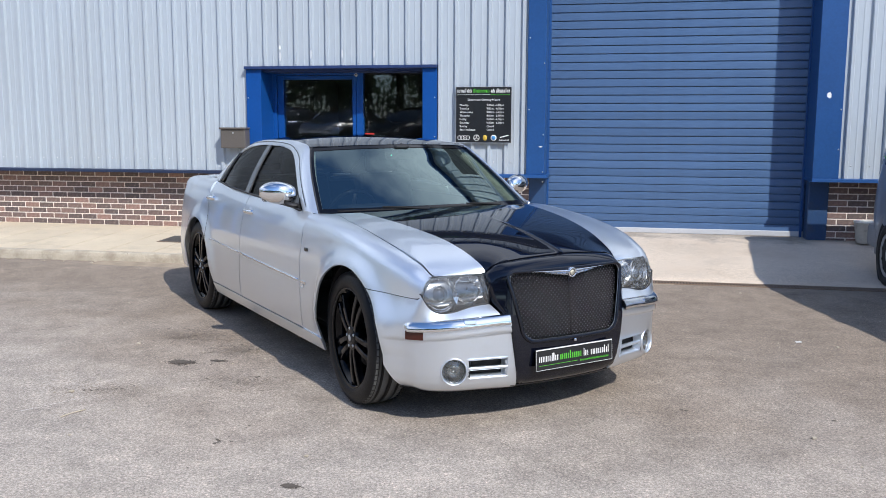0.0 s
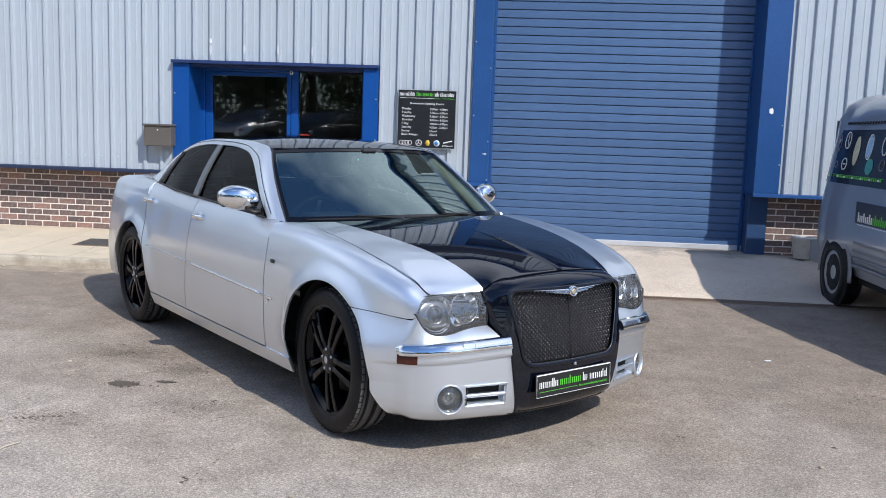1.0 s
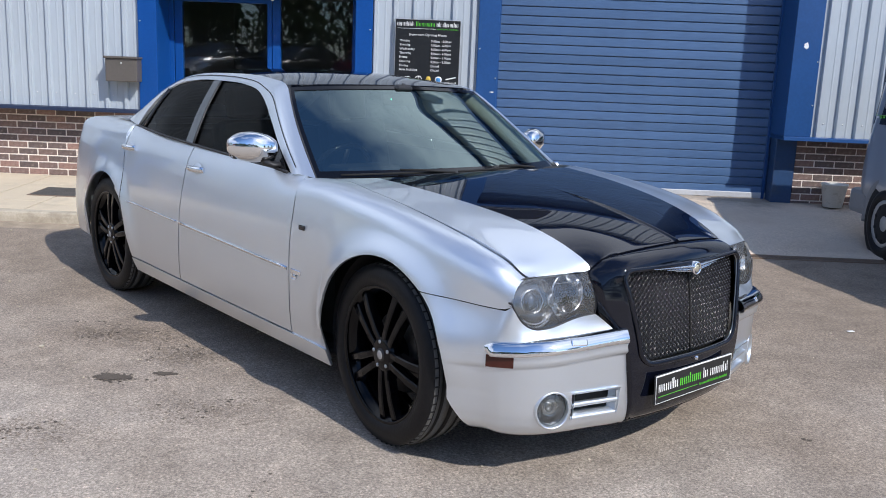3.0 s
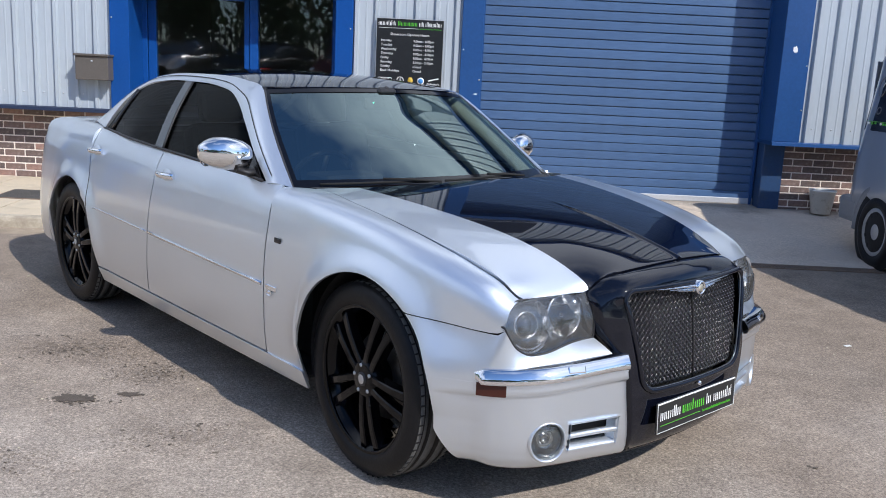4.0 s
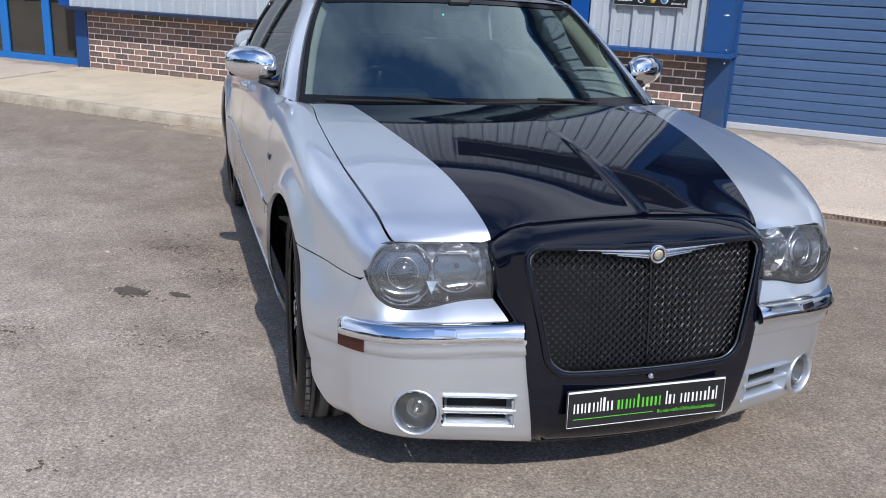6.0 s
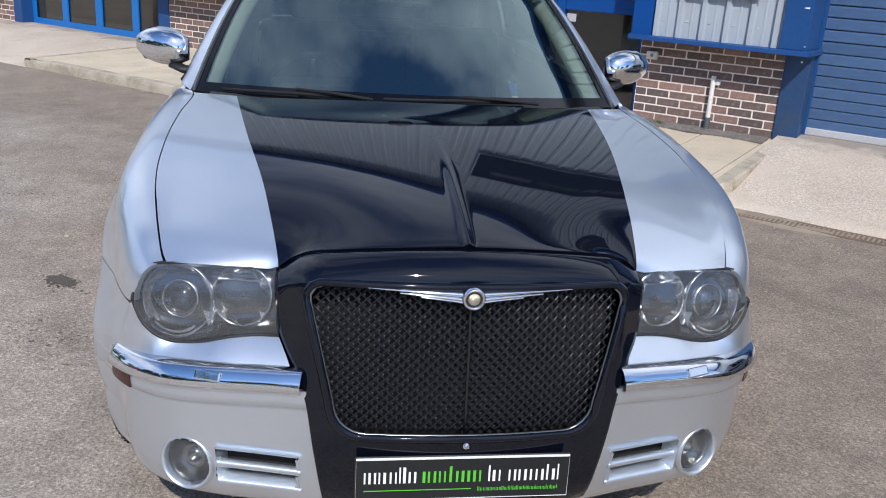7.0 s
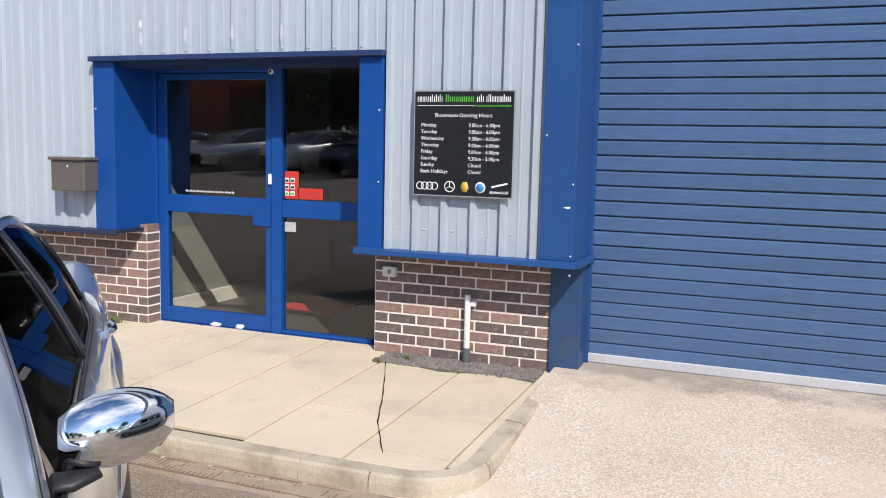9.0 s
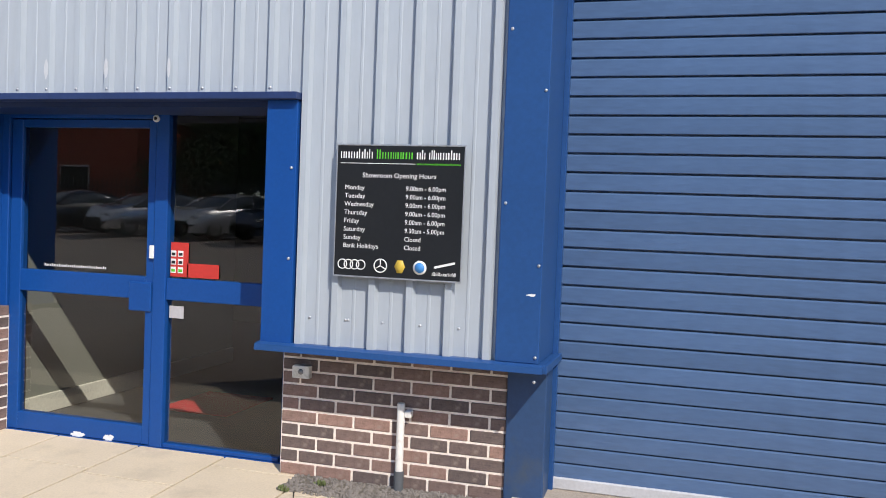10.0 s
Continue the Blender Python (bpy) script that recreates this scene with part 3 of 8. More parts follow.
def spatter(x, y, rx, ry, label, n=160, seed=1, z=0.0026):
    """A soaked spot with a ragged, broken rim of drops."""
    rng, bm = random.Random(seed), bmesh.new()
    for k in range(n):
        far = abs(rng.gauss(0, 0.5))
        a, r = rng.uniform(0, 2 * math.pi), rng.uniform(0.007, 0.024) * (1.15 - min(far, 1.0)) + 0.0015
        cx, cy, zz = x + rx * far * math.cos(a), y + ry * far * math.sin(a), z + 0.00001 * k
        bm.faces.new([bm.verts.new((cx + r * rng.uniform(0.6, 1.4) * math.cos(b), cy + r * rng.uniform(0.5, 1.1) * math.sin(b), zz)) for b in np.linspace(0, 2 * math.pi, 9, endpoint=False)])
    return tagged(part("oil_stain", bm, M_OIL), label, "stain", kind="structure")


spatter(-2.70, 5.25, 0.15, 0.075, "dark oil stain soaked into the asphalt", 190, 1)
spatter(-2.47, 5.33, 0.08, 0.035, "small dark oil spot on the asphalt", 60, 2)
spatter(-1.25, 3.45, 0.07, 0.03, "small dark oil spot on the asphalt", 50, 3)


M_SCRAPE = surf("pale_scrape", (0.62, 0.58, 0.52), 0.9, var=0.15)


def crack(pts, w, name="crack", mat=None, z=0.003, wob=1.5, label="dark irregular crack in the surface"):
    bm = bmesh.new()
    line = []
    for (x0, y0), (x1, y1) in zip(pts, pts[1:]):
        for k in range(6):
            t = k / 6
            line.append((x0 + (x1 - x0) * t + random.uniform(-1, 1) * w * wob, y0 + (y1 - y0) * t + random.uniform(-1, 1) * w * wob))
    line.append(pts[-1])
    rows = []
    for i, (x, y) in enumerate(line):
        a, b = line[max(i - 1, 0)], line[min(i + 1, len(line) - 1)]
        d = Vector((b[0] - a[0], b[1] - a[1])).normalized()
        ww = w * (0.4 + random.random())
        rows.append((bm.verts.new((x - d.y * ww, y + d.x * ww, z)), bm.verts.new((x + d.y * ww, y - d.x * ww, z))))
    for p, q in zip(rows, rows[1:]):
        bm.faces.new((p[0], p[1], q[1], q[0]))
    bmesh.ops.recalc_face_normals(bm, faces=bm.faces[:])
    return tagged(part(name, bm, mat or M_OIL), label, "crack", kind="structure")


def crumbs(points, label, name="dark_crumbs"):
    """A broken line of small dark spots."""
    rng = random.Random(len(points) * 7 + int(abs(points[0][0]) * 100))
    bm = bmesh.new()
    for (x0, y0), (x1, y1) in zip(points, points[1:]):
        n = max(3, int(math.hypot(x1 - x0, y1 - y0) / 0.022))
        for k in range(n):
            if rng.random() < 0.30:
                continue
            t = (k + rng.random()) / n
            cx, cy, r = x0 + (x1 - x0) * t + rng.gauss(0, 0.012), y0 + (y1 - y0) * t + rng.gauss(0, 0.014), rng.uniform(0.003, 0.012)
            ring = [bm.verts.new((cx + r * rng.uniform(0.6, 1.3) * math.cos(a), cy + r * rng.uniform(0.5, 1.1) * math.sin(a), 0.003)) for a in np.linspace(0, 2 * math.pi, 8, endpoint=False)]
            bm.faces.new(ring)
    return tagged(part(name, bm, M_OIL), label, "stain", kind="structure")


crumbs([(-1.835, 3.895), (-1.782, 4.038), (-1.715, 4.156), (-1.718, 4.29)], "broken dark crack across the asphalt")
crumbs([(-1.85, 3.89), (-1.80, 3.90), (-1.749, 3.91)], "dark specks along the crack")
crumbs([(-3.37, 6.10), (-3.15, 6.16), (-2.95, 6.10), (-2.81, 6.14)], "brown crumbs on the asphalt")
crumbs([(-2.62, 5.70), (-2.53, 5.74), (-2.44, 5.84)], "brown crumbs on the asphalt")
crumbs([(-3.12, 4.76), (-3.08, 4.85)], "dark specks on the asphalt")
crumbs([(-2.98, 4.52), (-2.82, 4.63), (-2.74, 4.70)], "dark specks on the asphalt")
crumbs([(-2.43, 4.88), (-2.37, 4.93)], "dark specks on the asphalt")
crumbs([(-2.19, 4.79), (-2.12, 4.81)], "dark specks on the asphalt")
crumbs([(-3.38, 5.35), (-3.28, 5.38)], "dark specks on the asphalt")
crumbs([(-1.80, 3.54), (-1.72, 3.57)], "dark specks on the asphalt")
crumbs([(-2.80, 5.22), (-2.66, 5.20), (-2.52, 5.22), (-2.40, 5.25)], "dark specks beside the oil stain")
crumbs([(-2.76, 5.27), (-2.66, 5.17), (-2.58, 5.17)], "dark specks over the oil stain")
crumbs([(-3.2, 5.75), (-2.95, 5.95), (-2.7, 6.0)], "brown crumbs on the asphalt")
crumbs([(-2.5, 5.6), (-2.32, 5.68)], "brown crumbs on the asphalt")
crumbs([(-2.2, 4.75), (-2.1, 4.9), (-2.05, 5.05)], "dark specks on the asphalt")
crumbs([(-4.6, 5.45), (-4.12, 6.0), (-3.9, 6.1)], "dark broken line of spots on the asphalt")
crumbs([(-3.05, 4.5), (-2.88, 4.57), (-2.7, 4.68)], "dark specks on the asphalt")
crack([(-3.02, 4.02), (-2.93, 4.15), (-2.872, 4.238), (-2.80, 4.346)], 0.0030, "scratch", M_SCRAPE, 0.003, 0.4, "pale thin scrape across the asphalt")
crumbs([(1.30, 4.86), (1.36, 4.87)], "dark specks on the asphalt")
crumbs([(0.52, 4.87), (0.56, 4.89)], "dark specks on the asphalt")
crumbs([(1.6, 5.6), (1.9, 5.9), (2.1, 5.7)], "dark specks on the asphalt")
crumbs([(-0.6, 2.9), (-0.2, 3.1), (0.3, 3.05)], "dark specks on the asphalt")
M_DIRT = surf("dry_dirt", (0.235, 0.19, 0.145), 0.95, var=0.35, scales=(7, 140), bump=0.3)
for k, (x, y, n, sx, sy) in enumerate(((-2.93, 5.92, 260, 0.22, 0.09), (-2.42, 5.62, 160, 0.14, 0.07), (-2.85, 4.58, 150, 0.2, 0.09), (-2.1, 4.9, 110, 0.2, 0.1), (1.8, 6.0, 150, 0.35, 0.2), (1.3, 7.6, 160, 0.6, 0.3), (-3.6, 8.92, 900, 2.0, 0.03), (1.6, 8.90, 420, 1.6, 0.05))):
    rng, bm = random.Random(50 + k), bmesh.new()
    for _ in range(4 * n):
        cx, cy, r = rng.gauss(x, sx), rng.gauss(y, sy), rng.uniform(0.002, 0.0065)
        bm.faces.new([bm.verts.new((cx + r * rng.uniform(0.5, 1.4) * math.cos(a), cy + r * rng.uniform(0.5, 1.2) * math.sin(a), 0.0022)) for a in np.linspace(0, 2 * math.pi, 7, endpoint=False)])
    tagged(part("dirt", bm, M_DIRT), "patch of dry brown dirt on the asphalt", "dirt", kind="stuff")
rng, bm = random.Random(77), bmesh.new()
for _ in range(900):
    x, y, r = rng.uniform(-5, 4), rng.uniform(1.8, 8.7), rng.uniform(0.002, 0.0055) * (2.2 if rng.random() < 0.04 else 1)
    block(x - r, x + r * rng.uniform(0.6, 1.3), y - r, y + r * rng.uniform(0.6, 1.3), 0.0005, 0.001 + r, r * 0.3, bm=bm) if r > 0.005 else bm.faces.new([bm.verts.new((x + r * math.cos(a), y + r * math.sin(a), 0.002 + r * 0.4 * math.cos(a * 2))) for a in (0.2, 1.7, 3.0, 4.4)])
tagged(part("grit", bm, M_CURB), "loose pale grit scattered over the asphalt", "grit", kind="stuff")
twig = path3([(-2.80, 4.07, 0.006), (-2.77, 4.15, 0.008), (-2.74, 4.21, 0.006)])
tagged(part("straw", sweep([tuple(twig(t)) for t in np.linspace(0, 1, 6)], 0.003, n=5), M_SLAB), "pale dry straw lying on the asphalt", "litter")
bm = block(-0.011, 0.011, -0.006, 0.006, 0.003, 0.008, 0.002)
tagged(part("paper_scrap", bm, M_WHITE, place=pose(1.50, 6.67, -DIP, 0, 0, 20) @ Matrix.Diagonal((2.2, 2.2, 1, 1))), "white scrap of paper lying on the asphalt", "litter")
for ob in [o for o in scene.objects if o.name.split(".")[0] in ("oil_stain", "dark_crumbs", "dirt", "grit", "straw")]:
    for v in ob.data.vertices:                          # everything lies on the dipping yard
        v.co.z += rise(v.co.y)
bits = bmesh.new()
for k in range(60):
    q, s = Vector((random.uniform(-8, -1.2), KERB - 0.02 - abs(random.gauss(0, 0.05)), 0.006)), random.uniform(0.004, 0.013)
    block(q.x - s, q.x + s, q.y - s * 0.6, q.y + s * 0.6, 0.001, 0.001 + s, 0.001, bm=bits)
tagged(part("gutter_chips", bits, M_CURB), "pale chips of broken concrete in the gutter", "chips", kind="stuff")

# ---- showroom building ----
EAVE = 6.2
PITCH, RIB0 = 0.2063, -0.975


def cladding(x0, x1, z0, z1, name, label):
    """Ribbed steel sheet between two x and two heights."""
    xs = []
    k0 = math.floor((x0 - RIB0) / PITCH) - 1
    for k in range(k0, k0 + int((x1 - x0) / PITCH) + 4):
        c = RIB0 + k * PITCH
        xs += [(c - 0.031, W + 0.034), (c - 0.017, W), (c + 0.017, W), (c + 0.028, W + 0.030), (c + 0.088, W + 0.030), (c + 0.092, W + 0.027), (c + 0.104, W + 0.027), (c + 0.108, W + 0.030)]
    inside = [p for p in xs if x0 < p[0] < x1]
    line = [(x0, inside[0][1])] + inside + [(x1, inside[-1][1])]
    bm = bmesh.new()
    cols = [[bm.verts.new((x, y + dy, z)) for dy, z in ((0, z0), (0, z1), (0.25, z1), (0.25, z0))] for x, y in line]
    for p, q in zip(cols, cols[1:]):
        for i in range(4):
            bm.faces.new((p[i], q[i], q[(i + 1) % 4], p[(i + 1) % 4]))
    bm.faces.new(cols[0])
    bm.faces.new(cols[-1][::-1])
    bmesh.ops.recalc_face_normals(bm, faces=bm.faces[:])
    return tagged(part(name, bm, M_CLAD), label, "wall", kind="structure")


for x0, x1, z0, z1 in ((-24, -12.35, 0.965, EAVE), (-12.35, -8.80, 2.30, EAVE), (-8.80, -4.535, 0.965, EAVE), (-4.535, -2.04, 2.30, EAVE),
                       (-2.04, -0.925, 0.965, EAVE), (-0.925, 2.66, 4.05, EAVE), (2.66, 14, 0.965, EAVE)):
    cladding(x0, x1, z0, z1, "wall_cladding", "light grey ribbed steel cladding above dark brick")

trim = tagged(new("trim"), "dark blue steel flashing round cladding and openings", "trim", kind="structure")


def ledge(x0, x1, mat=None):
    """Folded drip flashing under the cladding, over the brick."""
    prof = [(B + 0.02, 0.968), (W - 0.012, 0.968), (W - 0.045, 0.958), (W - 0.048, 0.926), (W - 0.043, 0.924), (W - 0.030, 0.945), (B + 0.02, 0.935)]
    bm = bmesh.new()
    a, b = [bm.verts.new((x0, y, z)) for y, z in prof], [bm.verts.new((x1, y, z)) for y, z in prof]
    n = len(prof)
    for i in range(n):
        bm.faces.new((a[i], b[i], b[(i + 1) % n], a[(i + 1) % n]))
    bm.faces.new(a[::-1])
    bm.faces.new(b)
    bmesh.ops.recalc_face_normals(bm, faces=bm.faces[:])
    part("flashing", bm, mat or M_BLUE, trim)


for x0, x1 in ((-24, -12.3), (-8.85, -4.30), (-2.235, -0.68), (2.37, 14)):
    ledge(x0, x1, M_NAVY if x0 == -8.85 else None)


def opening(x0, x1, top, jl, jr):
    """Blue steel lining of an entrance: two deep jambs, a header with drip."""
    part("jamb", block(x0, x0 + jl, W - 0.012, D, 0.965, top, 0.003), M_BLUEDOOR, trim)
    part("jamb", block(x1 - jr, x1, W - 0.012, D, 0.965, top, 0.003), M_BLUEDOOR, trim)
    part("header", block(x0 + jl, x1 - jr, W + 0.055, D, top - 0.03, top + 0.10), M_DRIP, trim)
    part("drip", block(x0 - 0.01, x1 + 0.01, W - 0.055, W + 0.05, top, top + 0.038, 0.003), M_DRIP, trim)


opening(-4.535, -2.04, 2.258, 0.20, 0.18)
opening(-12.35, -8.80, 2.258, 0.20, 0.18)
# shutter reveals: deep posts above the ledge, steel columns below
for x0, x1, y0 in ((-0.925, -0.705, 1), (2.375, 2.66, -1)):
    part("post", block(x0, x1, W - 0.014, S + 0.05, 0.968, 4.05, 0.004), M_BLUE, trim)
part("column", block(-0.91, -0.70, B - 0.02, S + 0.05, 0.11, 0.934, 0.006), M_COLUMN, trim)
part("column", block(2.40, 2.625, B - 0.02, S + 0.05, 0.10, 0.934, 0.006), M_COLUMN, trim)
part("header", block(-0.705, 2.375, W - 0.014, S + 0.3, 3.90, 4.05, 0.004), M_BLUE, trim)
for x0 in (-0.93, 2.37):
    part("sill", block(x0, x0 + 0.27, W - 0.03, S + 0.02, 0.925, 0.966, 0.003), M_BLUE, trim)

# roller shutter of many slats
shutter = tagged(new("roller_shutter"), "closed dark blue steel roller shutter with narrow slats", "shutter", kind="structure")
# the curtain hangs open in its upper part and nests towards the foot
def slat_mesh(h, gap):
    prof = [(0.016, -gap), (0.016, 0.0), (-0.012, 0.0012), (-0.0145, 0.0045), (-0.0155, h * 0.5), (-0.0150, h - 0.009), (-0.008, h - 0.0012), (0.016, h)]
    bm = bmesh.new()
    a, b = [bm.verts.new((-0.72, y, z)) for y, z in prof], [bm.verts.new((2.44, y, z)) for y, z in prof]
    for i in range(len(prof) - 1):
        bm.faces.new((a[i], b[i], b[i + 1], a[i + 1]))
    bmesh.ops.recalc_face_normals(bm, faces=bm.faces[:])
    for f in bm.faces:
        if f.normal.y > 0:
            f.normal_flip()
    return bm


z, first = 0.2855, None
while z < 3.93:
    pitch = 0.0925 + 0.0077 * step(0.45, 1.25, z)
    gap = 0.0045 + 0.0040 * step(0.5, 1.25, z)
    if pitch > 0.1001:
        if first is None:
            first = part("slat", slat_mesh(pitch - gap, gap), M_SHUTTER, shutter, place=pose(0, S, z))
        else:
            again("slat", first.data, shutter, pose(0, S, z))
    else:
        part("slat", slat_mesh(pitch - gap, gap), M_SHUTTER, shutter, place=pose(0, S, z))
    z += pitch
part("bottom_rail", block(-0.71, 2.43, S - 0.03, S + 0.02, 0.236, 0.300, 0.006), surf("pale_aluminium", (0.57, 0.58, 0.60), 0.45, 0.25, 0.12, (3, 60)), shutter, "pale galvanised bottom rail")
part("backing", block(-0.75, 2.47, S + 0.05, S + 0.08, 0.2, 4.1), M_DARKPLASTIC, shutter)
for xa in (-0.706, 2.352):
    part("guide", block(xa, xa + 0.03, S - 0.045, S + 0.04, 0.22, 3.92, 0.002), M_BLUE, shutter)

# shells: inner walls and roof close the building
tagged(part("wall_inner", block(-24, -5.6, 11.2, 11.45, 0, 0.95), M_MORTAR), "inner leaf of the brick wall", "wall", kind="structure")
tagged(part("wall_inner", block(2.7, 14, 11.2, 11.45, 0, 0.95), M_MORTAR), "inner leaf of the brick wall", "wall", kind="structure")
tagged(part("wall_rear", block(-24, 14, 24.6, 24.9, 0, EAVE), M_CLAD), "plain rear wall of the showroom", "wall", kind="structure")
for xa in (-24.3, 14):
    tagged(part("wall_end", block(xa, xa + 0.3, W, 24.9, 0, EAVE), M_CLAD), "grey end wall of the showroom", "wall", kind="structure")
bm = bmesh.new()
vs = [bm.verts.new(p) for p in ((-24.5, W - 0.25, EAVE), (14.4, W - 0.25, EAVE), (14.4, 17.8, EAVE + 0.9), (-24.5, 17.8, EAVE + 0.9), (14.4, 25.1, EAVE), (-24.5, 25.1, EAVE))]
for q in ((0, 1, 2, 3), (3, 2, 4, 5)):
    bm.faces.new([vs[i] for i in q])
r = bmesh.ops.solidify(bm, geom=bm.faces[:], thickness=0.15)
tagged(part("roof", bm, M_CLAD), "low grey steel roof", "roof", kind="structure")
part("gutter", block(-24.5, 14.4, W - 0.30, W - 0.04, EAVE - 0.10, EAVE + 0.04, 0.02), M_BLUE, trim)

# ---- entrance doors ----
def pane_quad(x0, x1, y, z0, z1):
    """One sheet of glass facing the yard."""
    bm = bmesh.new()
    bm.faces.new([bm.verts.new(p) for p in ((x0, y, z0), (x1, y, z0), (x1, y, z1), (x0, y, z1))])
    return bm


SILL = 0.175
M_ROOMWALL = surf("room_wall", (0.23, 0.235, 0.20), 0.9, var=0.06)
M_ROOMFLOOR = surf("room_floor", (0.07, 0.07, 0.07), 0.6, var=0.2)
M_MAT = surf("red_mat", (0.5, 0.025, 0.03), 0.9, var=0.2)
M_SKIRT = surf("skirting_paint", (0.7, 0.68, 0.6), 0.5)


def bar(x0, x1, z0, z1, parent, name="rail", y0=D - 0.005, y1=D + 0.055, mat=None):
    return part(name, block(x0, x1, y0, y1, z0, z1, 0.004), mat or M_BLUEDOOR, parent)


door = tagged(new("door_1"), "blue-framed double glazed entrance door, closed", "door", kind="structure")
bar(-4.345, -4.285, SILL, 2.26, door, "frame_post", D - 0.03, D + 0.08)
bar(-2.31, -2.19, SILL, 2.26, door, "frame_post", D + 0.012, D + 0.10)
bar(-4.285, -3.16, 2.205, 2.26, door, "frame_head", D - 0.03, D + 0.08)
bar(-3.095, -2.31, 2.235, 2.26, door, "frame_head", D - 0.03, D + 0.08)
bar(-4.345, -2.26, SILL - 0.04, SILL + 0.012, door, "threshold", D - 0.03, D + 0.09)
# the left leaf, hinged, with wide rails
leaf = part("door_leaf", block(-4.28, -4.195, D - 0.012, D + 0.05, SILL + 0.015, 2.20, 0.004), M_BLUEDOOR, door)
bar(-3.25, -3.195, SILL + 0.015, 2.20, leaf, "stile", D - 0.012)
bar(-4.195, -3.25, 2.15, 2.20, leaf, "top_rail", D - 0.012)
bar(-4.195, -3.25, 1.095, 1.235, leaf, "middle_rail", D - 0.014)
bar(-4.195, -3.25, SILL + 0.015, 0.305, leaf, "bottom_rail", D - 0.012)
part("lock_case", block(-3.36, -3.20, D - 0.028, D, 1.02, 1.20, 0.006), M_BLUEDOOR, leaf)
for z0, z1 in ((1.235, 2.15), (0.305, 1.095)):
    g = part("glass", pane_quad(-4.195, -3.25, D + 0.012, z0, z1), M_DOORGLASS, leaf)
    g.visible_shadow = False
# the fixed side light
bar(-3.19, -3.10, SILL + 0.012, 2.26, door, "mullion", D - 0.025, D + 0.06)
bar(-3.10, -2.31, 1.10, 1.235, door, "transom", D - 0.014)
bar(-3.10, -2.31, SILL + 0.012, 0.215, door, "bottom_rail", D - 0.012)
for z0, z1 in ((1.235, 2.235), (0.215, 1.10)):
    g = part("glass", pane_quad(-3.10, -2.31, D + 0.012, z0, z1), M_DOORGLASS, door)
    g.visible_shadow = False
part("keep", block(-3.215, -3.185, D - 0.034, D - 0.02, 1.35, 1.43, 0.003), M_WHITE, door, "small white door sensor")
part("camera_dot", lathe([(0.0, -0.004), (0.014, -0.004), (0.022, 0.0), (0.022, 0.03), (0.0, 0.03)], 16), M_WHITE, door, "small white round sensor", pose(-3.19, D - 0.035, 2.205))
part("lens", lathe([(0.0, -0.002), (0.011, -0.002), (0.011, 0.004)], 14), M_GLOSSBLACK, door, "", pose(-3.19, D - 0.038, 2.205))
# window stickers
poster = tagged(part("notice", block(-3.085, -2.962, D + 0.004, D + 0.007, 1.245, 1.455), M_RED), "red and white notice stuck on the glass", "notice")
for r_ in range(3):
    for c_ in range(2):
        part("panel", block(-3.083 + c_ * 0.05, -3.047 + c_ * 0.05, D + 0.002, D + 0.0035, 1.268 + r_ * 0.05, 1.305 + r_ * 0.05), M_WHITE, poster)
        part("bar", block(-3.078 + c_ * 0.05, -3.052 + c_ * 0.05, D + 0.0008, D + 0.0018, 1.275 + r_ * 0.05, 1.292 + r_ * 0.05), M_GREEN if r_ < 1 else M_SIGN, poster)
tagged(part("sticker", block(-2.97, -2.75, D + 0.004, D + 0.007, 1.245, 1.33), M_RED), "plain red sticker on the glass", "sticker")
tagged(part("sticker", block(-3.085, -2.985, D + 0.004, D + 0.007, 0.990, 1.065), surf("aged_sticker", (0.48, 0.47, 0.48), 0.5)), "white square sticker on the glass", "sticker")
web = group("web_address", "white lettering line on the glass, illegible", "lettering", pose(-4.02, D + 0.005, 1.262))
bmw = bmesh.new()
xx = 0.0
for k in range(34):
    w_ = random.uniform(0.004, 0.008)
    block(xx, xx + w_, 0, 0.003, 0, 0.013 + 0.006 * (k % 4 == 0), bm=bmw)
    xx += w_ + 0.0080
part("bar", bmw, M_WHITE, web)

# lobby behind the doors
tagged(part("floor_lobby", block(-8, -0.2, D + 0.06, 17, 0.02, SILL - 0.005), M_ROOMFLOOR), "dark carpet floor of the lobby", "floor", kind="structure")
tagged(part("wall_lobby", block(-4.62, -4.42, D + 0.09, 14.2, SILL - 0.01, 2.9), M_ROOMWALL), "plain olive-grey lobby side wall", "wall", kind="structure")
tagged(part("skirting", block(-4.425, -4.40, D + 0.09, 14.2, SILL - 0.004, SILL + 0.13, 0.004), M_SKIRT), "cream painted skirting board", "skirting", kind="structure")
tagged(part("wall_lobby", block(-8, -0.2, 17, 17.2, 0, 2.9), M_ROOMWALL), "plain back wall of the lobby", "wall", kind="structure")
tagged(part("wall_lobby", block(-0.4, -0.2, 11.5, 17, 0, 2.9), M_ROOMWALL), "plain lobby wall", "wall", kind="structure")
tagged(part("wall_lobby", block(-8.2, -8.0, 11.5, 17.2, 0, 2.9), M_ROOMWALL), "plain lobby wall", "wall", kind="structure")
tagged(part("ceiling", block(-8.2, -0.2, D + 0.06, 17.2, 2.9, 3.05), M_ROOMWALL), "plain lobby ceiling", "ceiling", kind="structure")
tagged(part("door_mat", block(-3.78, -3.2, 12.05, 12.75, SILL - 0.004, SILL + 0.008, 0.003), M_MAT), "red door mat on the lobby floor", "mat")

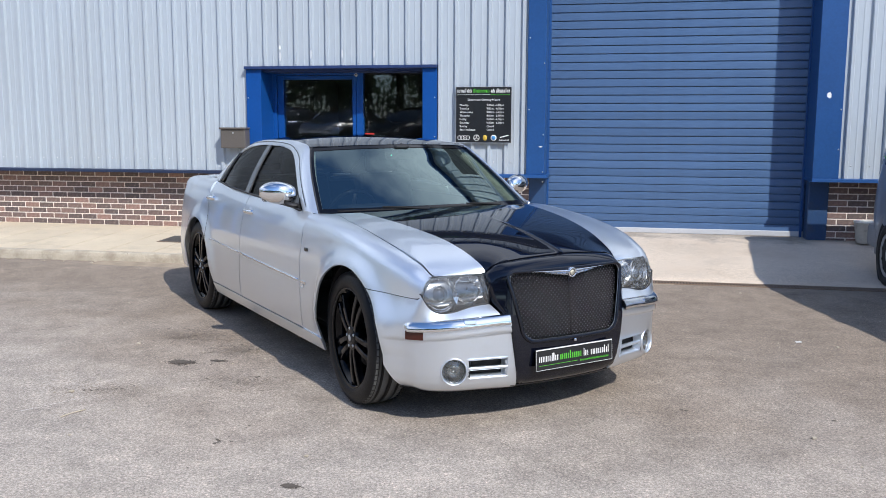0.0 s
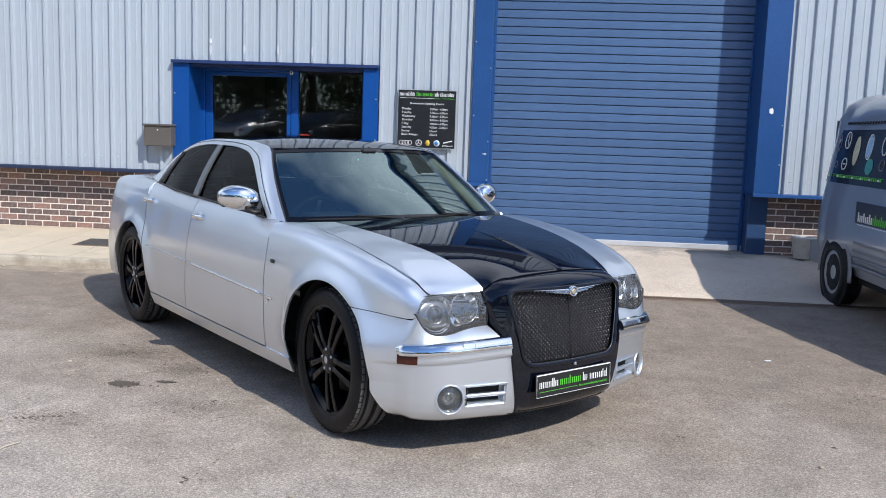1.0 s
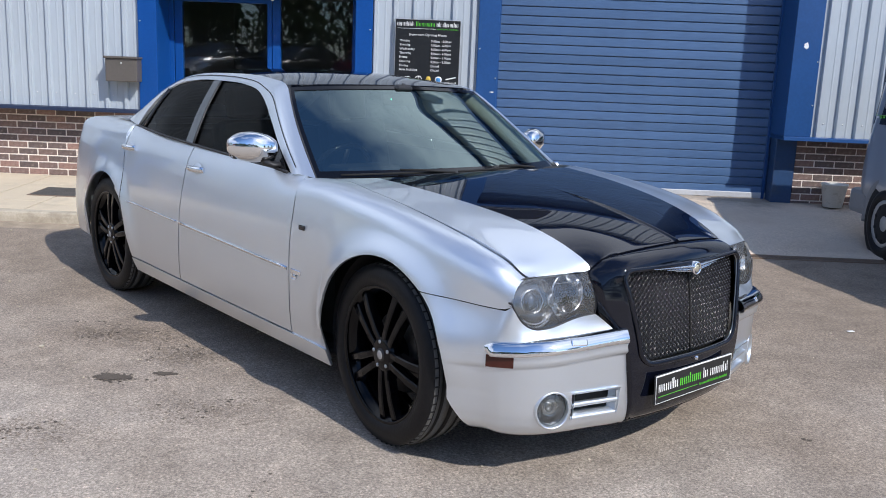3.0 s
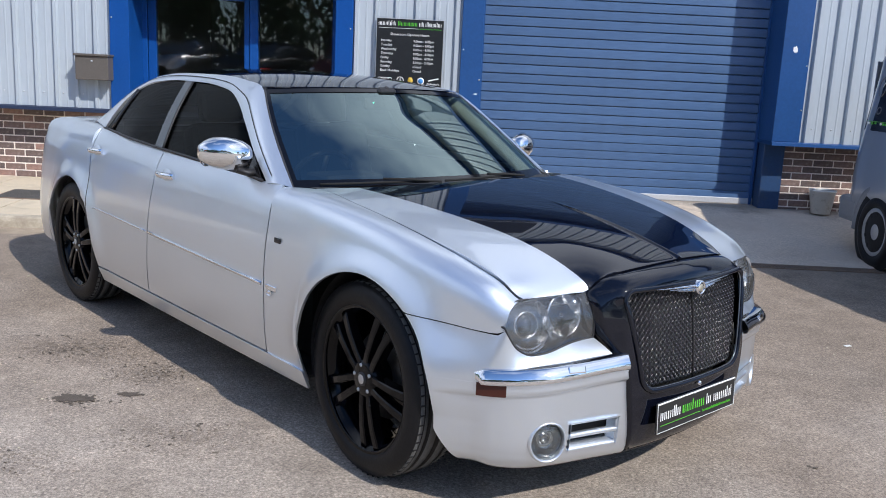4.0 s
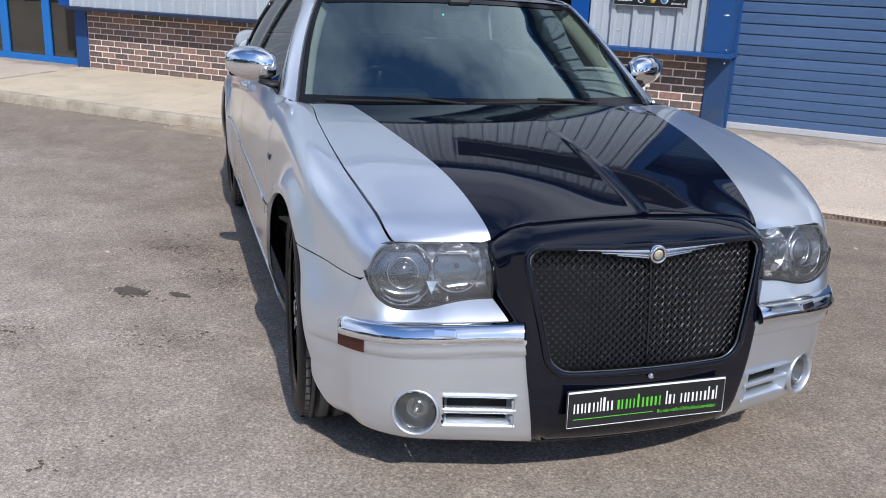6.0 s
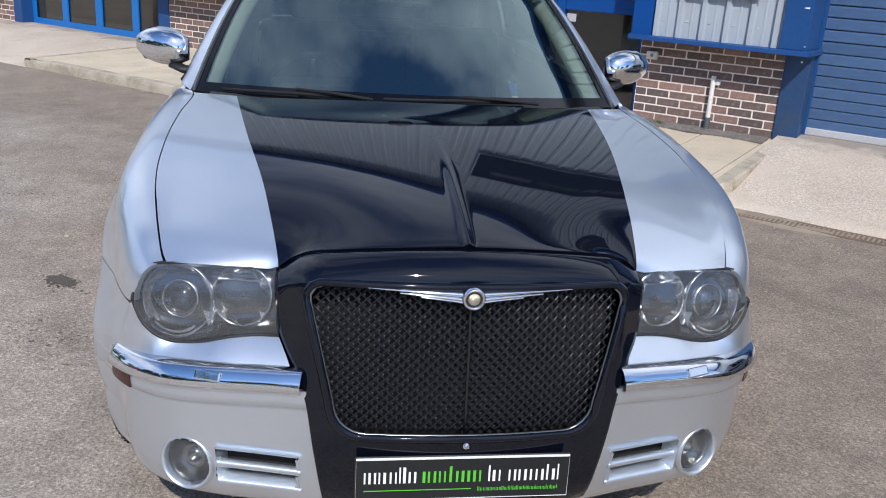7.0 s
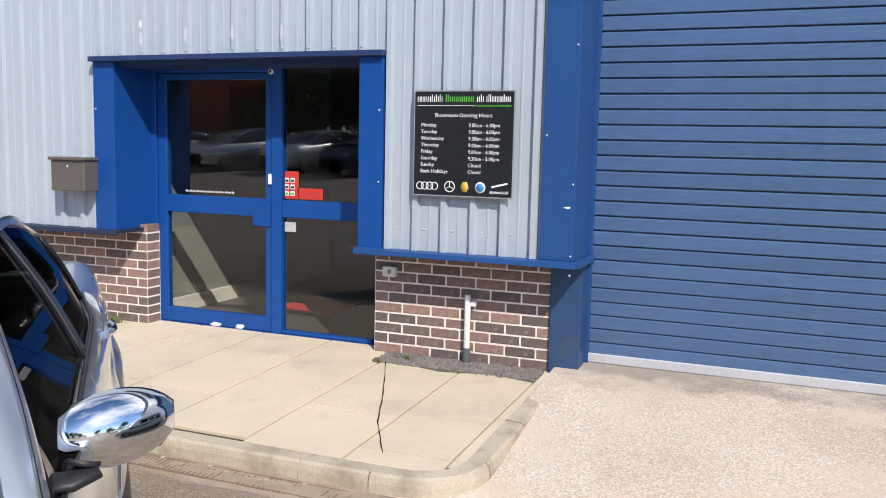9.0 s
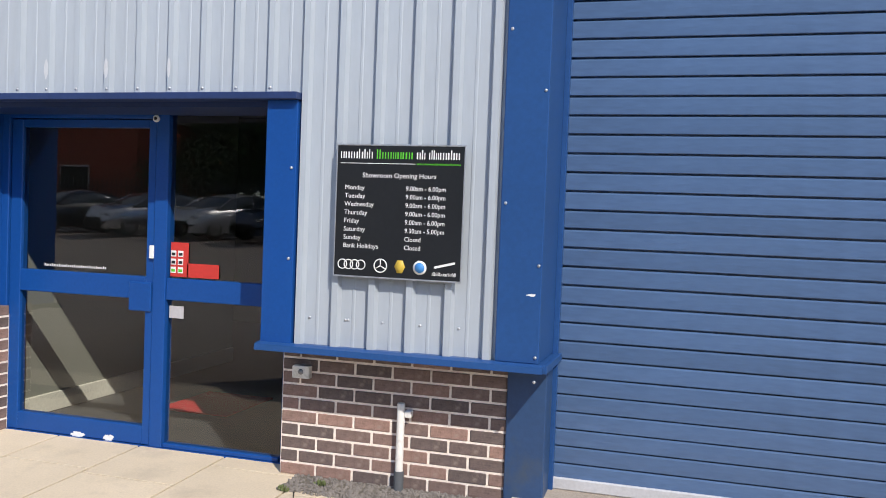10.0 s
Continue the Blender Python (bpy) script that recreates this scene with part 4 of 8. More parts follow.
# the far entrance: four bright blue glazed leaves
door2 = tagged(new("door_2"), "bright blue glazed entrance with several leaves", "door", kind="structure")
bar(-12.16, -8.98, SILL - 0.03, 0.255, door2, "bottom_rail", mat=M_BLUEDOOR2)
bar(-12.16, -8.98, 2.18, 2.26, door2, "head_rail", mat=M_BLUEDOOR2)
for xa, w_ in ((-12.16, 0.08), (-11.40, 0.13), (-10.60, 0.14), (-9.78, 0.13), (-9.05, 0.07)):
    bar(xa, xa + w_, 0.255, 2.18, door2, "stile", mat=M_BLUEDOOR2)
for xa, xb in ((-12.08, -11.40), (-11.27, -10.60), (-10.46, -9.78), (-9.65, -9.05)):
    g = part("glass", pane_quad(xa, xb, D + 0.02, 0.255, 2.18), M_DARKGLASS, door2)
    g.visible_shadow = False
for xa in (-12.35, -8.98):
    part("column", block(xa - 0.02, xa + 0.19, B - 0.015, D + 0.02, 0.13, 0.95, 0.004), M_BLUE, trim)
tagged(part("floor_showroom", block(-14, -8.2, D + 0.06, 17, 0.02, SILL - 0.005), M_ROOMFLOOR), "dark showroom floor", "floor", kind="structure")
tagged(part("wall_lobby", block(-14, -8.2, 17, 17.2, 0, 2.9), M_ROOMWALL), "plain showroom back wall", "wall", kind="structure")
tagged(part("ceiling", block(-14.2, -8.2, D + 0.06, 17.2, 2.9, 3.05), M_ROOMWALL), "plain showroom ceiling", "ceiling", kind="structure")
tagged(part("wall_lobby", block(-14.2, -14, 11.5, 17.2, 0, 2.9), M_ROOMWALL), "plain showroom wall", "wall", kind="structure")

# ---- fittings on the wall ----
sign = group("opening_hours_sign", "black panel with white opening hours on the cladding", "sign", pose(-1.80, W - 0.004, 1.343))
part("panel", block(0, 0.692, -0.026, -0.022, 0, 0.686, 0.001), M_SIGN, sign)
for q in ((0, 0.692, 0, 0.008), (0, 0.692, 0.678, 0.686), (0, 0.006, 0.008, 0.678), (0.686, 0.692, 0.008, 0.678)):
    part("edge", block(q[0], q[1], -0.0285, -0.0215, q[2], q[3], 0.001), M_GALV, sign, "thin pale edging")


def bars(x0, x1, z, h, mat, parent, y=-0.0275, seed=1, name="bar"):
    """Writing that cannot be told letter by letter: plain strokes of its size."""
    rng = random.Random(seed)
    bm, x = bmesh.new(), x0
    while x < x1:
        w_ = min(rng.uniform(0.09, 0.17) * h, x1 - x)
        hh = h * rng.choice((0.72, 0.72, 1.0))
        if w_ > 0.06 * h:
            block(x, x + w_, y - 0.0008, y + 0.0004, z, z + hh, bm=bm)
        x += w_ + rng.uniform(0.12, 0.22) * h
    return part(name, bm, mat, parent)


bars(0.024, 0.205, 0.612, 0.047, M_WHITE, sign, seed=4)
bars(0.222, 0.415, 0.612, 0.047, M_GREEN, sign, seed=5)
bars(0.437, 0.482, 0.612, 0.047, M_WHITE, sign, seed=6)
bars(0.502, 0.668, 0.612, 0.047, M_WHITE, sign, seed=7)
part("rule", block(0.024, 0.43, -0.0285, -0.0272, 0.586, 0.589), M_WHITE, sign)
bars(0.44, 0.668, 0.583, 0.010, M_GREEN, sign, seed=8)
letters("Showroom Opening Hours", 0.036, M_WHITE, sign, pose(0.346, -0.0275, 0.515, 90), align="CENTER")
DAYS = ("Monday", "Tuesday", "Wednesday", "Thursday", "Friday", "Saturday", "Sunday", "Bank Holidays")
for k, day in enumerate(DAYS):
    z = 0.452 - k * 0.0428
    letters(day, 0.034, M_WHITE, sign, pose(0.052, -0.0275, z, 90))
    hours = "Closed" if k > 5 else ("9.30am - 5.00pm" if k == 5 else "9.00am - 6.00pm")
    letters(hours, 0.034, M_WHITE, sign, pose(0.385, -0.0275, z, 90), wide=0.92)
# makers' marks as plain shapes
for k in range(4):
    part("ring", sweep([(0.052 + k * 0.034 + 0.024 * math.cos(a), -0.028, 0.066 + 0.024 * math.sin(a)) for a in np.linspace(0, 2 * math.pi, 20, endpoint=False)], 0.003, up=(0, 1, 0), n=5, closed=True), M_WHITE, sign)
part("ring", sweep([(0.262 + 0.034 * math.cos(a), -0.028, 0.066 + 0.034 * math.sin(a)) for a in np.linspace(0, 2 * math.pi, 22, endpoint=False)], 0.0035, up=(0, 1, 0), n=5, closed=True), M_WHITE, sign)
for a in (90, 210, 330):
    part("spoke", sweep([(0.262, -0.028, 0.066), (0.262 + 0.033 * math.cos(radians(a)), -0.028, 0.066 + 0.033 * math.sin(radians(a)))], 0.003, up=(0, 1, 0), n=4), M_WHITE, sign)
part("shield", lathe([(0, -0.0005), (0.03, -0.0005), (0.03, 0.001)], 6), M_YELLOW, sign, "", pose(0.367, -0.0275, 0.066) @ Matrix.Diagonal((0.95, 1, 1.25, 1)))
part("disc", lathe([(0, -0.0005), (0.036, -0.0005), (0.036, 0.001)], 24), M_WHITE, sign, "", pose(0.474, -0.0275, 0.066))
part("disc", lathe([(0, -0.001), (0.026, -0.001), (0.026, 0.001)], 24), M_LBLUE, sign, "", pose(0.474, -0.0280, 0.066))
part("dash", block(-0.055, 0.055, -0.0288, -0.0272, -0.006, 0.006, 0.003), M_WHITE, sign, "", pose(0.605, 0, 0.085, 0, -14, 0))
bars(0.540, 0.668, 0.030, 0.018, M_WHITE, sign, seed=9)

M_FADED = surf("faded_print", (0.22, 0.22, 0.215), 0.5, var=0.2)
M_FADEDGREEN = surf("faded_green_print", (0.06, 0.16, 0.03), 0.5, var=0.2)
fascia = group("fascia_sign", "long black fascia board with pale edging high on the cladding", "sign", pose(-3.40, W - 0.005, 4.16))
FAS = 3.75
part("board", block(0, FAS, -0.060, -0.005, 0, 0.90, 0.004), M_SIGN, fascia)
for q in ((0, FAS, -0.02, 0.0), (0, FAS, 0.90, 0.92), (-0.02, 0.0, -0.02, 0.92), (FAS, FAS + 0.02, -0.02, 0.92)):
    part("edge", block(q[0], q[1], -0.068, -0.005, q[2], q[3], 0.003), M_GALV, fascia, "pale metal edging")
for q, (xa, xb, m_) in enumerate(((0.30, 1.05, M_FADED), (1.14, 1.90, M_FADEDGREEN), (2.00, 2.18, M_FADED), (2.28, 3.2, M_FADED))):
    bars(xa, xb, 0.60, 0.15, m_, fascia, y=-0.061, seed=41 + q)

post = group("letter_box", "brown metal letter box fixed to the cladding", "letter box", pose(-4.84, W - 0.002, 1.262))
part("case", block(0, 0.335, -0.155, 0.03, 0, 0.24, 0.006), M_BOX, post)
bm = block(-0.012, 0.347, -0.175, 0.03, 0.238, 0.262, 0.005)
part("lid", bm, M_BOX, post, "sloping lid")
part("lock", lathe([(0, -0.003), (0.009, -0.003), (0.011, 0.003)], 14), M_GALV, post, "", pose(0.17, -0.158, 0.19))

box = group("doorbell_box", "small pale switch box on the brick", "switch", pose(-2.137, B, 0.739))
part("case", block(0, 0.105, -0.045, 0, 0, 0.072, 0.008, 2), M_PVC, box)
part("button", lathe([(0, -0.004), (0.014, -0.004), (0.016, 0.002)], 14), M_STEEL, box, "", pose(0.055, -0.048, 0.038))
pipe = group("waste_pipe", "short white plastic pipe standing against the brick", "pipe", pose(-1.485, B - 0.035, 0.16))
part("upper_pipe", lathe([(0.0, 0.50), (0.0205, 0.498), (0.0215, 0.49), (0.0215, 0.10)], 20, axis="Z"), M_PVC, pipe)
part("lower_pipe", lathe([(0.027, 0.13), (0.027, -0.05)], 20, axis="Z"), M_LEAD, pipe, "dark grey pipe socket")
part("clip", block(0.02, 0.06, -0.01, 0.035, 0.42, 0.46, 0.006), M_PVC, pipe)

# pale rubbed patches over the door, fixing screws, scuffs
M_SCUFF = surf("chalky_scuff", (0.75, 0.76, 0.76), 0.7)
M_RUBBED = surf("rubbed_cladding", (0.56, 0.58, 0.60), 0.6, var=0.08)
for k, xa in enumerate((-4.02, -3.61, -3.20, -2.79)):
    puddle("scuff", 0, 0, 0.017 - 0.002 * k, 0.055, M_RUBBED, "pale worn patch on the cladding", z=0, seed=20 + k, ragged=0.12).matrix_basis = pose(xa - 0.05, W - 0.002, 2.42 + (0.02 if k else 0.0), 90)
puddle("scuff", 0, 0, 0.016, 0.03, M_SCUFF, "pale round patch on the cladding", z=0, seed=31).matrix_basis = pose(-4.07, W - 0.0025, 2.53, 90)
puddle("scuff", 0, 0, 0.022, 0.032, M_SCUFF, "white paint chip on the blue post", z=0, seed=33).matrix_basis = pose(2.505, W - 0.0155, 1.91, 90)
puddle("scuff", 0, 0, 0.022, 0.006, M_SCUFF, "white paint chip on the blue post", z=0, seed=34).matrix_basis = pose(-0.755, W - 0.0155, 1.305, 90)
puddle("scuff", 0, 0, 0.05, 0.018, M_SCUFF, "flaked paint on the door rail", z=0, seed=35).matrix_basis = pose(-3.72, D - 0.0135, 0.20, 90)
puddle("scuff", 0, 0, 0.035, 0.02, M_SCUFF, "flaked paint on the door rail", z=0, seed=36).matrix_basis = pose(-3.49, D - 0.0135, 0.205, 90)
screws = tagged(new("fixing_screws"), "small steel fixing screws along the cladding foot", "screw", kind="structure")
bm = lathe([(0, -0.006), (0.006, -0.005), (0.0085, 0.0), (0.0085, 0.004)], 8)
head = part("screw", bm, M_GALV, screws, place=pose(-1.73, W + 0.03, 1.11))
k = 0
for xa in np.arange(-8.6, 4.6, PITCH):
    c = RIB0 + round((xa - RIB0) / PITCH) * PITCH + 0.055
    if -4.5 < c < -2.1:
        again("screw", head.data, screws, pose(c - 0.055, W, 2.325))
    elif not -0.9 < c < 2.7:
        again("screw", head.data, screws, pose(c, W + 0.03, 1.11))
for xa, zs_ in ((-0.722, (1.0, 1.45, 2.3, 0.88)), (-0.90, (1.75, 2.6)), (2.64, (1.3, 1.75)), (-4.51, (1.9,)), (-2.065, (1.9, 1.42))):
    for z in zs_:
        again("screw", head.data, screws, pose(xa, W - 0.016, z))

# gravel strip, weed, and the dark split across the slabs
gravel = bmesh.new()
tagged(part("soil", sheet([[(x, y, pave_z(y) + 0.0035) for y in (10.70 + 0.03 * math.sin(x * 9), 10.97)] for x in np.linspace(-2.10, -0.93, 24)], (0, 10.8, -9), 0), surf("bed_soil", (0.13, 0.115, 0.095), 0.95, var=0.4, scales=(12, 150), bump=0.5)), "dark soil bed at the foot of the brick", "soil", kind="structure")
for k in range(1300):
    gx_, gy2, s = random.uniform(-2.10, -0.93), random.uniform(10.70, 10.96), random.uniform(0.005, 0.014)
    r = bmesh.ops.create_icosphere(gravel, subdivisions=1, radius=s)
    bmesh.ops.transform(gravel, matrix=pose(gx_, gy2, pave_z(gy2) + 0.004, random.uniform(0, 180), random.uniform(0, 180), 0) @ Matrix.Diagonal((1.2, 0.9, 0.6, 1)), verts=r["verts"])
tagged(part("gravel", gravel, M_GRAVEL), "strip of dark gravel at the foot of the brick", "gravel", kind="stuff")


def weed(x, y, blades, reach, label):
    """A low tuft of small leaves."""
    bm = bmesh.new()
    for k in range(blades):
        ln = random.uniform(0.5, 1.0) * reach
        base = pose(x + random.gauss(0, reach * 0.5), y + random.gauss(0, reach * 0.25), pave_z(y) + 0.002, 0, 0, random.uniform(0, 360)) @ pose(0, 0, 0, random.uniform(20, 70))
        bm.faces.new([bm.verts.new(base @ Vector(p)) for p in ((-0.004, 0, 0), (0.004, 0, 0), (0.008, ln * 0.3, ln * 0.7), (0, ln * 0.5, ln), (-0.008, ln * 0.3, ln * 0.7))])
    tagged(part("weed", bm, M_WEED), label, "plant")


weed(-1.90, 10.84, 26, 0.035, "small green weed in the gravel")
weed(-2.06, 10.70, 20, 0.032, "small green weed in the split between slabs")
weed(-4.55, 10.88, 46, 0.06, "low green weed at the foot of the brick")
cr = crack([(-2.07, 10.86), (-1.72, 10.1), (-1.52, 9.62), (-1.29, 9.22)], 0.0045, "crack", M_DARKGAP, 0.0, 0.5)
for v in cr.data.vertices:
    v.co.z = pave_z(v.co.y) + 0.003


# ---- the silver saloon ----
# car axes: x forward, y to its left, z up; origin on the ground between the axles
CAR = Matrix.Translation((-1.668, 6.381, 0)) @ Matrix.Rotation(radians(-48.18), 4, "Z")
car = group("saloon_car", "silver saloon car with black bonnet stripe, roof and wheels", "car", CAR)
AXLE, WR, ARCH, SHIFT = 1.525, 0.362, 0.408, 0.018      # arches sit a little ahead of the axles
TYRE = 0.381

P_LOW = smooth([(-2.45, 0.84), (-2.3, 0.89), (-2.0, 0.928), (-1.5, 0.948), (-0.9, 0.952), (0, 0.955), (0.9, 0.952), (1.5, 0.948), (1.8, 0.938), (1.95, 0.914), (2.07, 0.858), (2.13, 0.815)])
P_UP = smooth([(-2.45, 0.81), (-2.3, 0.875), (-2.0, 0.918), (-1.5, 0.942), (-0.9, 0.95), (0, 0.953), (0.9, 0.952), (1.5, 0.948), (1.8, 0.922), (1.95, 0.880), (2.04, 0.838), (2.10, 0.798), (2.13, 0.772)])
Z_PROF = smooth([(0.16, -0.06), (0.22, -0.035), (0.275, -0.018), (0.35, -0.008), (0.55, 0.0), (0.66, 0.0), (0.76, -0.008), (0.85, -0.022), (0.93, -0.036), (1.0, -0.062), (1.04, -0.085), (1.10, -0.13)])
BELT = smooth([(-1.8, 1.085), (-1.25, 1.083), (-0.3, 1.045), (0.75, 1.003)])
WING_Y = smooth([(0.84, 0.842), (0.95, 0.800), (1.03, 0.786), (1.3, 0.797), (1.6, 0.80), (1.8, 0.79), (1.95, 0.768), (2.04, 0.745), (2.09, 0.728), (2.13, 0.71)])
WING_Z = smooth([(0.84, 0.995), (1.03, 1.005), (1.3, 0.984), (1.6, 0.945), (1.8, 0.905), (1.95, 0.863), (2.04, 0.820), (2.09, 0.780), (2.13, 0.764)])


def side_y(x, z):
    f = step(0.50, 0.68, z)
    y = P_LOW(x) * (1 - f) + P_UP(x) * f + Z_PROF(z) - 0.012 * step(2.05, 1.6, x)
    for ax in (-AXLE + SHIFT, AXLE + SHIFT):
        r = math.hypot(x - ax, z - WR)
        y += (0.030 if ax > 0 else 0.026) * math.exp(-(((r - ARCH) / 0.068) ** 2)) * step(0.2, 0.45, z)
    return y


def arch_z(x, ax, low):
    d = abs(x - ax)
    return low if d >= ARCH else WR + math.sqrt(ARCH**2 - d * d)


def both(name, P, mat, parent=None, label="", flange=0.012, inside=(0, 0, 0.7)):
    """The same panel on either side."""
    made = []
    for s in (-1, 1):
        Q = np.array(P, float) * [1, s, 1]
        made.append(part(name, sheet(Q, inside, flange), mat, parent or car, label))
    return made


def section(x, z0, ys, zs, n1=16, n2=9, drop=0.09):
    """From the sill up the flank and over the shoulder to a shut line."""
    zt = max(zs - drop, z0 + 0.004)
    pts = [(x, side_y(x, z0 + (zt - z0) * k / (n1 - 1)), z0 + (zt - z0) * k / (n1 - 1)) for k in range(n1)]
    a, c = np.array(pts[-1]), np.array((x, ys, zs))
    b = np.array((x, a[1] - 0.012, zs - 0.002))
    for k in range(1, n2 + 1):
        t = k / n2
        pts.append(tuple((1 - t) ** 2 * a + 2 * t * (1 - t) * b + t * t * c))
    return pts


def span(a, b, n):
    return list(np.linspace(a, b, n))


# front wings
FA, RA = AXLE + SHIFT, -AXLE + SHIFT                 # centres of the arches
SEAM_X = FA + math.sqrt(ARCH**2 - (0.684 - WR) ** 2)
SEAM = smooth([(1.7, 0.684), (1.85, 0.680), (2.0, 0.670), (2.1, 0.664)])
xs = span(0.845, FA - ARCH - 0.001, 9) + [FA - ARCH + 0.0005] + span(FA - ARCH + 0.012, SEAM_X, 26) + span(SEAM_X + 0.02, 2.106, 17)
both("front_wing", [section(x, (0.215 if x < FA - ARCH else (arch_z(x, FA, 0.215) if x <= SEAM_X else SEAM(x) + 0.012 * step(2.08, 2.106, x))), WING_Y(x), WING_Z(x)) for x in xs], M_SILVER)

# doors and sills
DOOR_R = smooth([(0.27, -0.385), (0.6, -0.355), (1.05, -0.31)])
REAR_R = smooth([(0.27, -1.108), (0.36, -1.112), (0.5, -1.145), (0.62, -1.185), (0.76, -1.215), (0.9, -1.238), (1.085, -1.265)])


def door_grid(front, rear, n=22, m=22):
    rows = []
    for i in range(n):
        t = i / (n - 1)
        row = []
        for j in range(m):
            u = j / (m - 1)
            z = 0.275 + u * 0.72
            x = rear(z) + (front(z) - rear(z)) * t
            z = 0.275 + u * (BELT(x) - 0.275)
            x = rear(z) + (front(z) - rear(z)) * t
            row.append((x, side_y(x, z) - 0.030 * step(0.55, 0.838, x) * step(0.92, 1.0, z), z))
        rows.append(row)
    return rows


fdoors = both("front_door", door_grid(lambda z: 0.838, lambda z: DOOR_R(z) + 0.004), M_SILVER)
rdoors = both("rear_door", door_grid(lambda z: DOOR_R(z) - 0.004, lambda z: REAR_R(z) + 0.004), M_SILVER)
both("sill", [[(x, side_y(x, z) + 0.006, z) for z in (0.185, 0.20, 0.22, 0.245, 0.262, 0.268)] for x in span(-1.10, FA - ARCH, 16)], M_SILVER)

# rear quarters
QT_Y = smooth([(-2.42, 0.70), (-2.2, 0.72), (-1.8, 0.70), (-1.5, 0.735), (-1.27, 0.80)])
QT_Z = smooth([(-2.42, 1.028), (-2.33, 1.066), (-2.2, 1.085), (-1.8, 1.088), (-1.27, 1.086)])


rows = []
for x in span(-2.40, -1.935, 10) + span(-1.915, -1.285, 22):
    rows.append(section(x, arch_z(x, RA, 0.27), QT_Y(x), QT_Z(x)))
both("rear_quarter", rows, M_SILVER)
rows = []
for i in range(18):
    z = WR + 0.10 + (1.083 - WR - 0.10) * i / 17
    x1 = REAR_R(z) - 0.004
    dz = z - WR
    x0 = -1.285 if dz > 0.31 else min(x1 - 0.002, RA + math.sqrt(max(ARCH**2 - dz * dz, 0)))
    x0 = min(x0, x1 - 0.002)
    rows.append([(x0 + (x1 - x0) * k / 6, side_y(x0 + (x1 - x0) * k / 6, z), z) for k in range(7)])
both("rear_quarter", rows, M_SILVER, flange=0.0)

# bonnet with its black centre stripe
BON_R = smooth([(0, 1.185), (0.3, 1.165), (0.6, 1.10), (0.79, 1.00)])
BON_F = smooth([(0, 2.268), (0.2, 2.256), (0.3, 2.240), (0.40, 2.212), (0.45, 2.198), (0.6, 2.156), (0.73, 2.106)])
BON_C = smooth([(1.0, 1.030), (1.19, 1.028), (1.5, 1.006), (1.8, 0.970), (2.05, 0.925), (2.2, 0.89), (2.28, 0.865)])
FRONT_Z = smooth([(0, 0.866), (0.2, 0.857), (0.3, 0.847), (0.38, 0.832), (0.415, 0.815), (0.45, 0.787), (0.52, 0.783), (0.62, 0.781), (0.73, 0.777)])
STRIPE = smooth([(1.08, 0.632), (1.3, 0.602), (1.6, 0.556), (1.9, 0.50), (2.2, 0.447), (2.3, 0.43)])


def bonnet_base(x, y):
    u = min(abs(y) / (WING_Y(x) - 0.004), 1.0)
    return BON_C(x) + (WING_Z(x) - BON_C(x)) * u**2.0


def bonnet_z(x, y):
    """Flat at the windscreen, its middle standing up towards the grille."""
    a = abs(y)
    xf = BON_F(a)
    w = max(0.0, 1 - (xf - x) / 0.75)
    gentle = 0.866 - 0.13 * a * a
    z = bonnet_base(x, a) + w**1.8 * (gentle - bonnet_base(xf, a))
    z += max(0.0, 1 - (xf - x) / 0.20) ** 1.7 * (FRONT_Z(a) - gentle)
    return z


rows, N_B = [], 84
outer, inner = 12, 44
for i in range(N_B):
    t = i / (N_B - 1)
    t = 1 - (1 - t) ** 1.25
    row = []
    for j in range(-outer - inner, outer + inner + 1):
        s, a = (-1 if j < 0 else 1), abs(j)
        y = 0.5
        for _ in range(4):
            x = BON_R(y) + (BON_F(y) - BON_R(y)) * t
            st, edge = STRIPE(x), WING_Y(x) - 0.004
            u = (a / inner) ** 1.35 if a < inner else 1.0
            y = st * u if a <= inner else st + (edge - st) * (a - inner) / outer
        row.append((x, s * y, bonnet_z(x, y)))
    rows.append(row)
P = np.array(rows)
for _ in range(130):                                    # ease out small waves
    q = P[:, :, 2].copy()
    q[1:-1, 1:-1] = (P[:-2, 1:-1, 2] + P[2:, 1:-1, 2] + P[1:-1, :-2, 2] + P[1:-1, 2:, 2]) / 4
    P[:, :, 2] = q
for row in P:
    for p in row:
        p[2] += 0.0075 * math.exp(-((p[1] / 0.011) ** 2)) * step(1.55, 1.95, p[0])       # centre spine
bm = sheet(P, flange=0.018)
for f in bm.faces:
    c = f.calc_center_median()
    f.material_index = 1 if abs(c.y) < STRIPE(c.x) else 0
part("bonnet", bm, (M_SILVER, M_BLACK), car, "silver bonnet with a wide gloss black centre stripe")

# nose: black panel round the grille, meeting the bonnet's front edge
NOSE_C = smooth([(0.168, 2.30), (0.190, 2.345), (0.238, 2.378), (0.32, 2.395), (0.42, 2.400), (0.60, 2.385), (0.74, 2.362), (0.79, 2.350), (0.815, 2.338), (0.84, 2.312), (0.858, 2.288), (0.866, 2.272)])
NOSE_W = smooth([(0.19, 0.325), (0.24, 0.335), (0.40, 0.362), (0.52, 0.382), (0.57, 0.398), (0.64, 0.437), (0.72, 0.450), (0.78, 0.452), (0.80, 0.44), (0.85, 0.40)])


def nose_x(y, z):
    a = abs(y)
    return NOSE_C(z) - 0.26 * a * a - 0.75 * max(a - 0.375, 0) * step(0.45, 0.62, z)


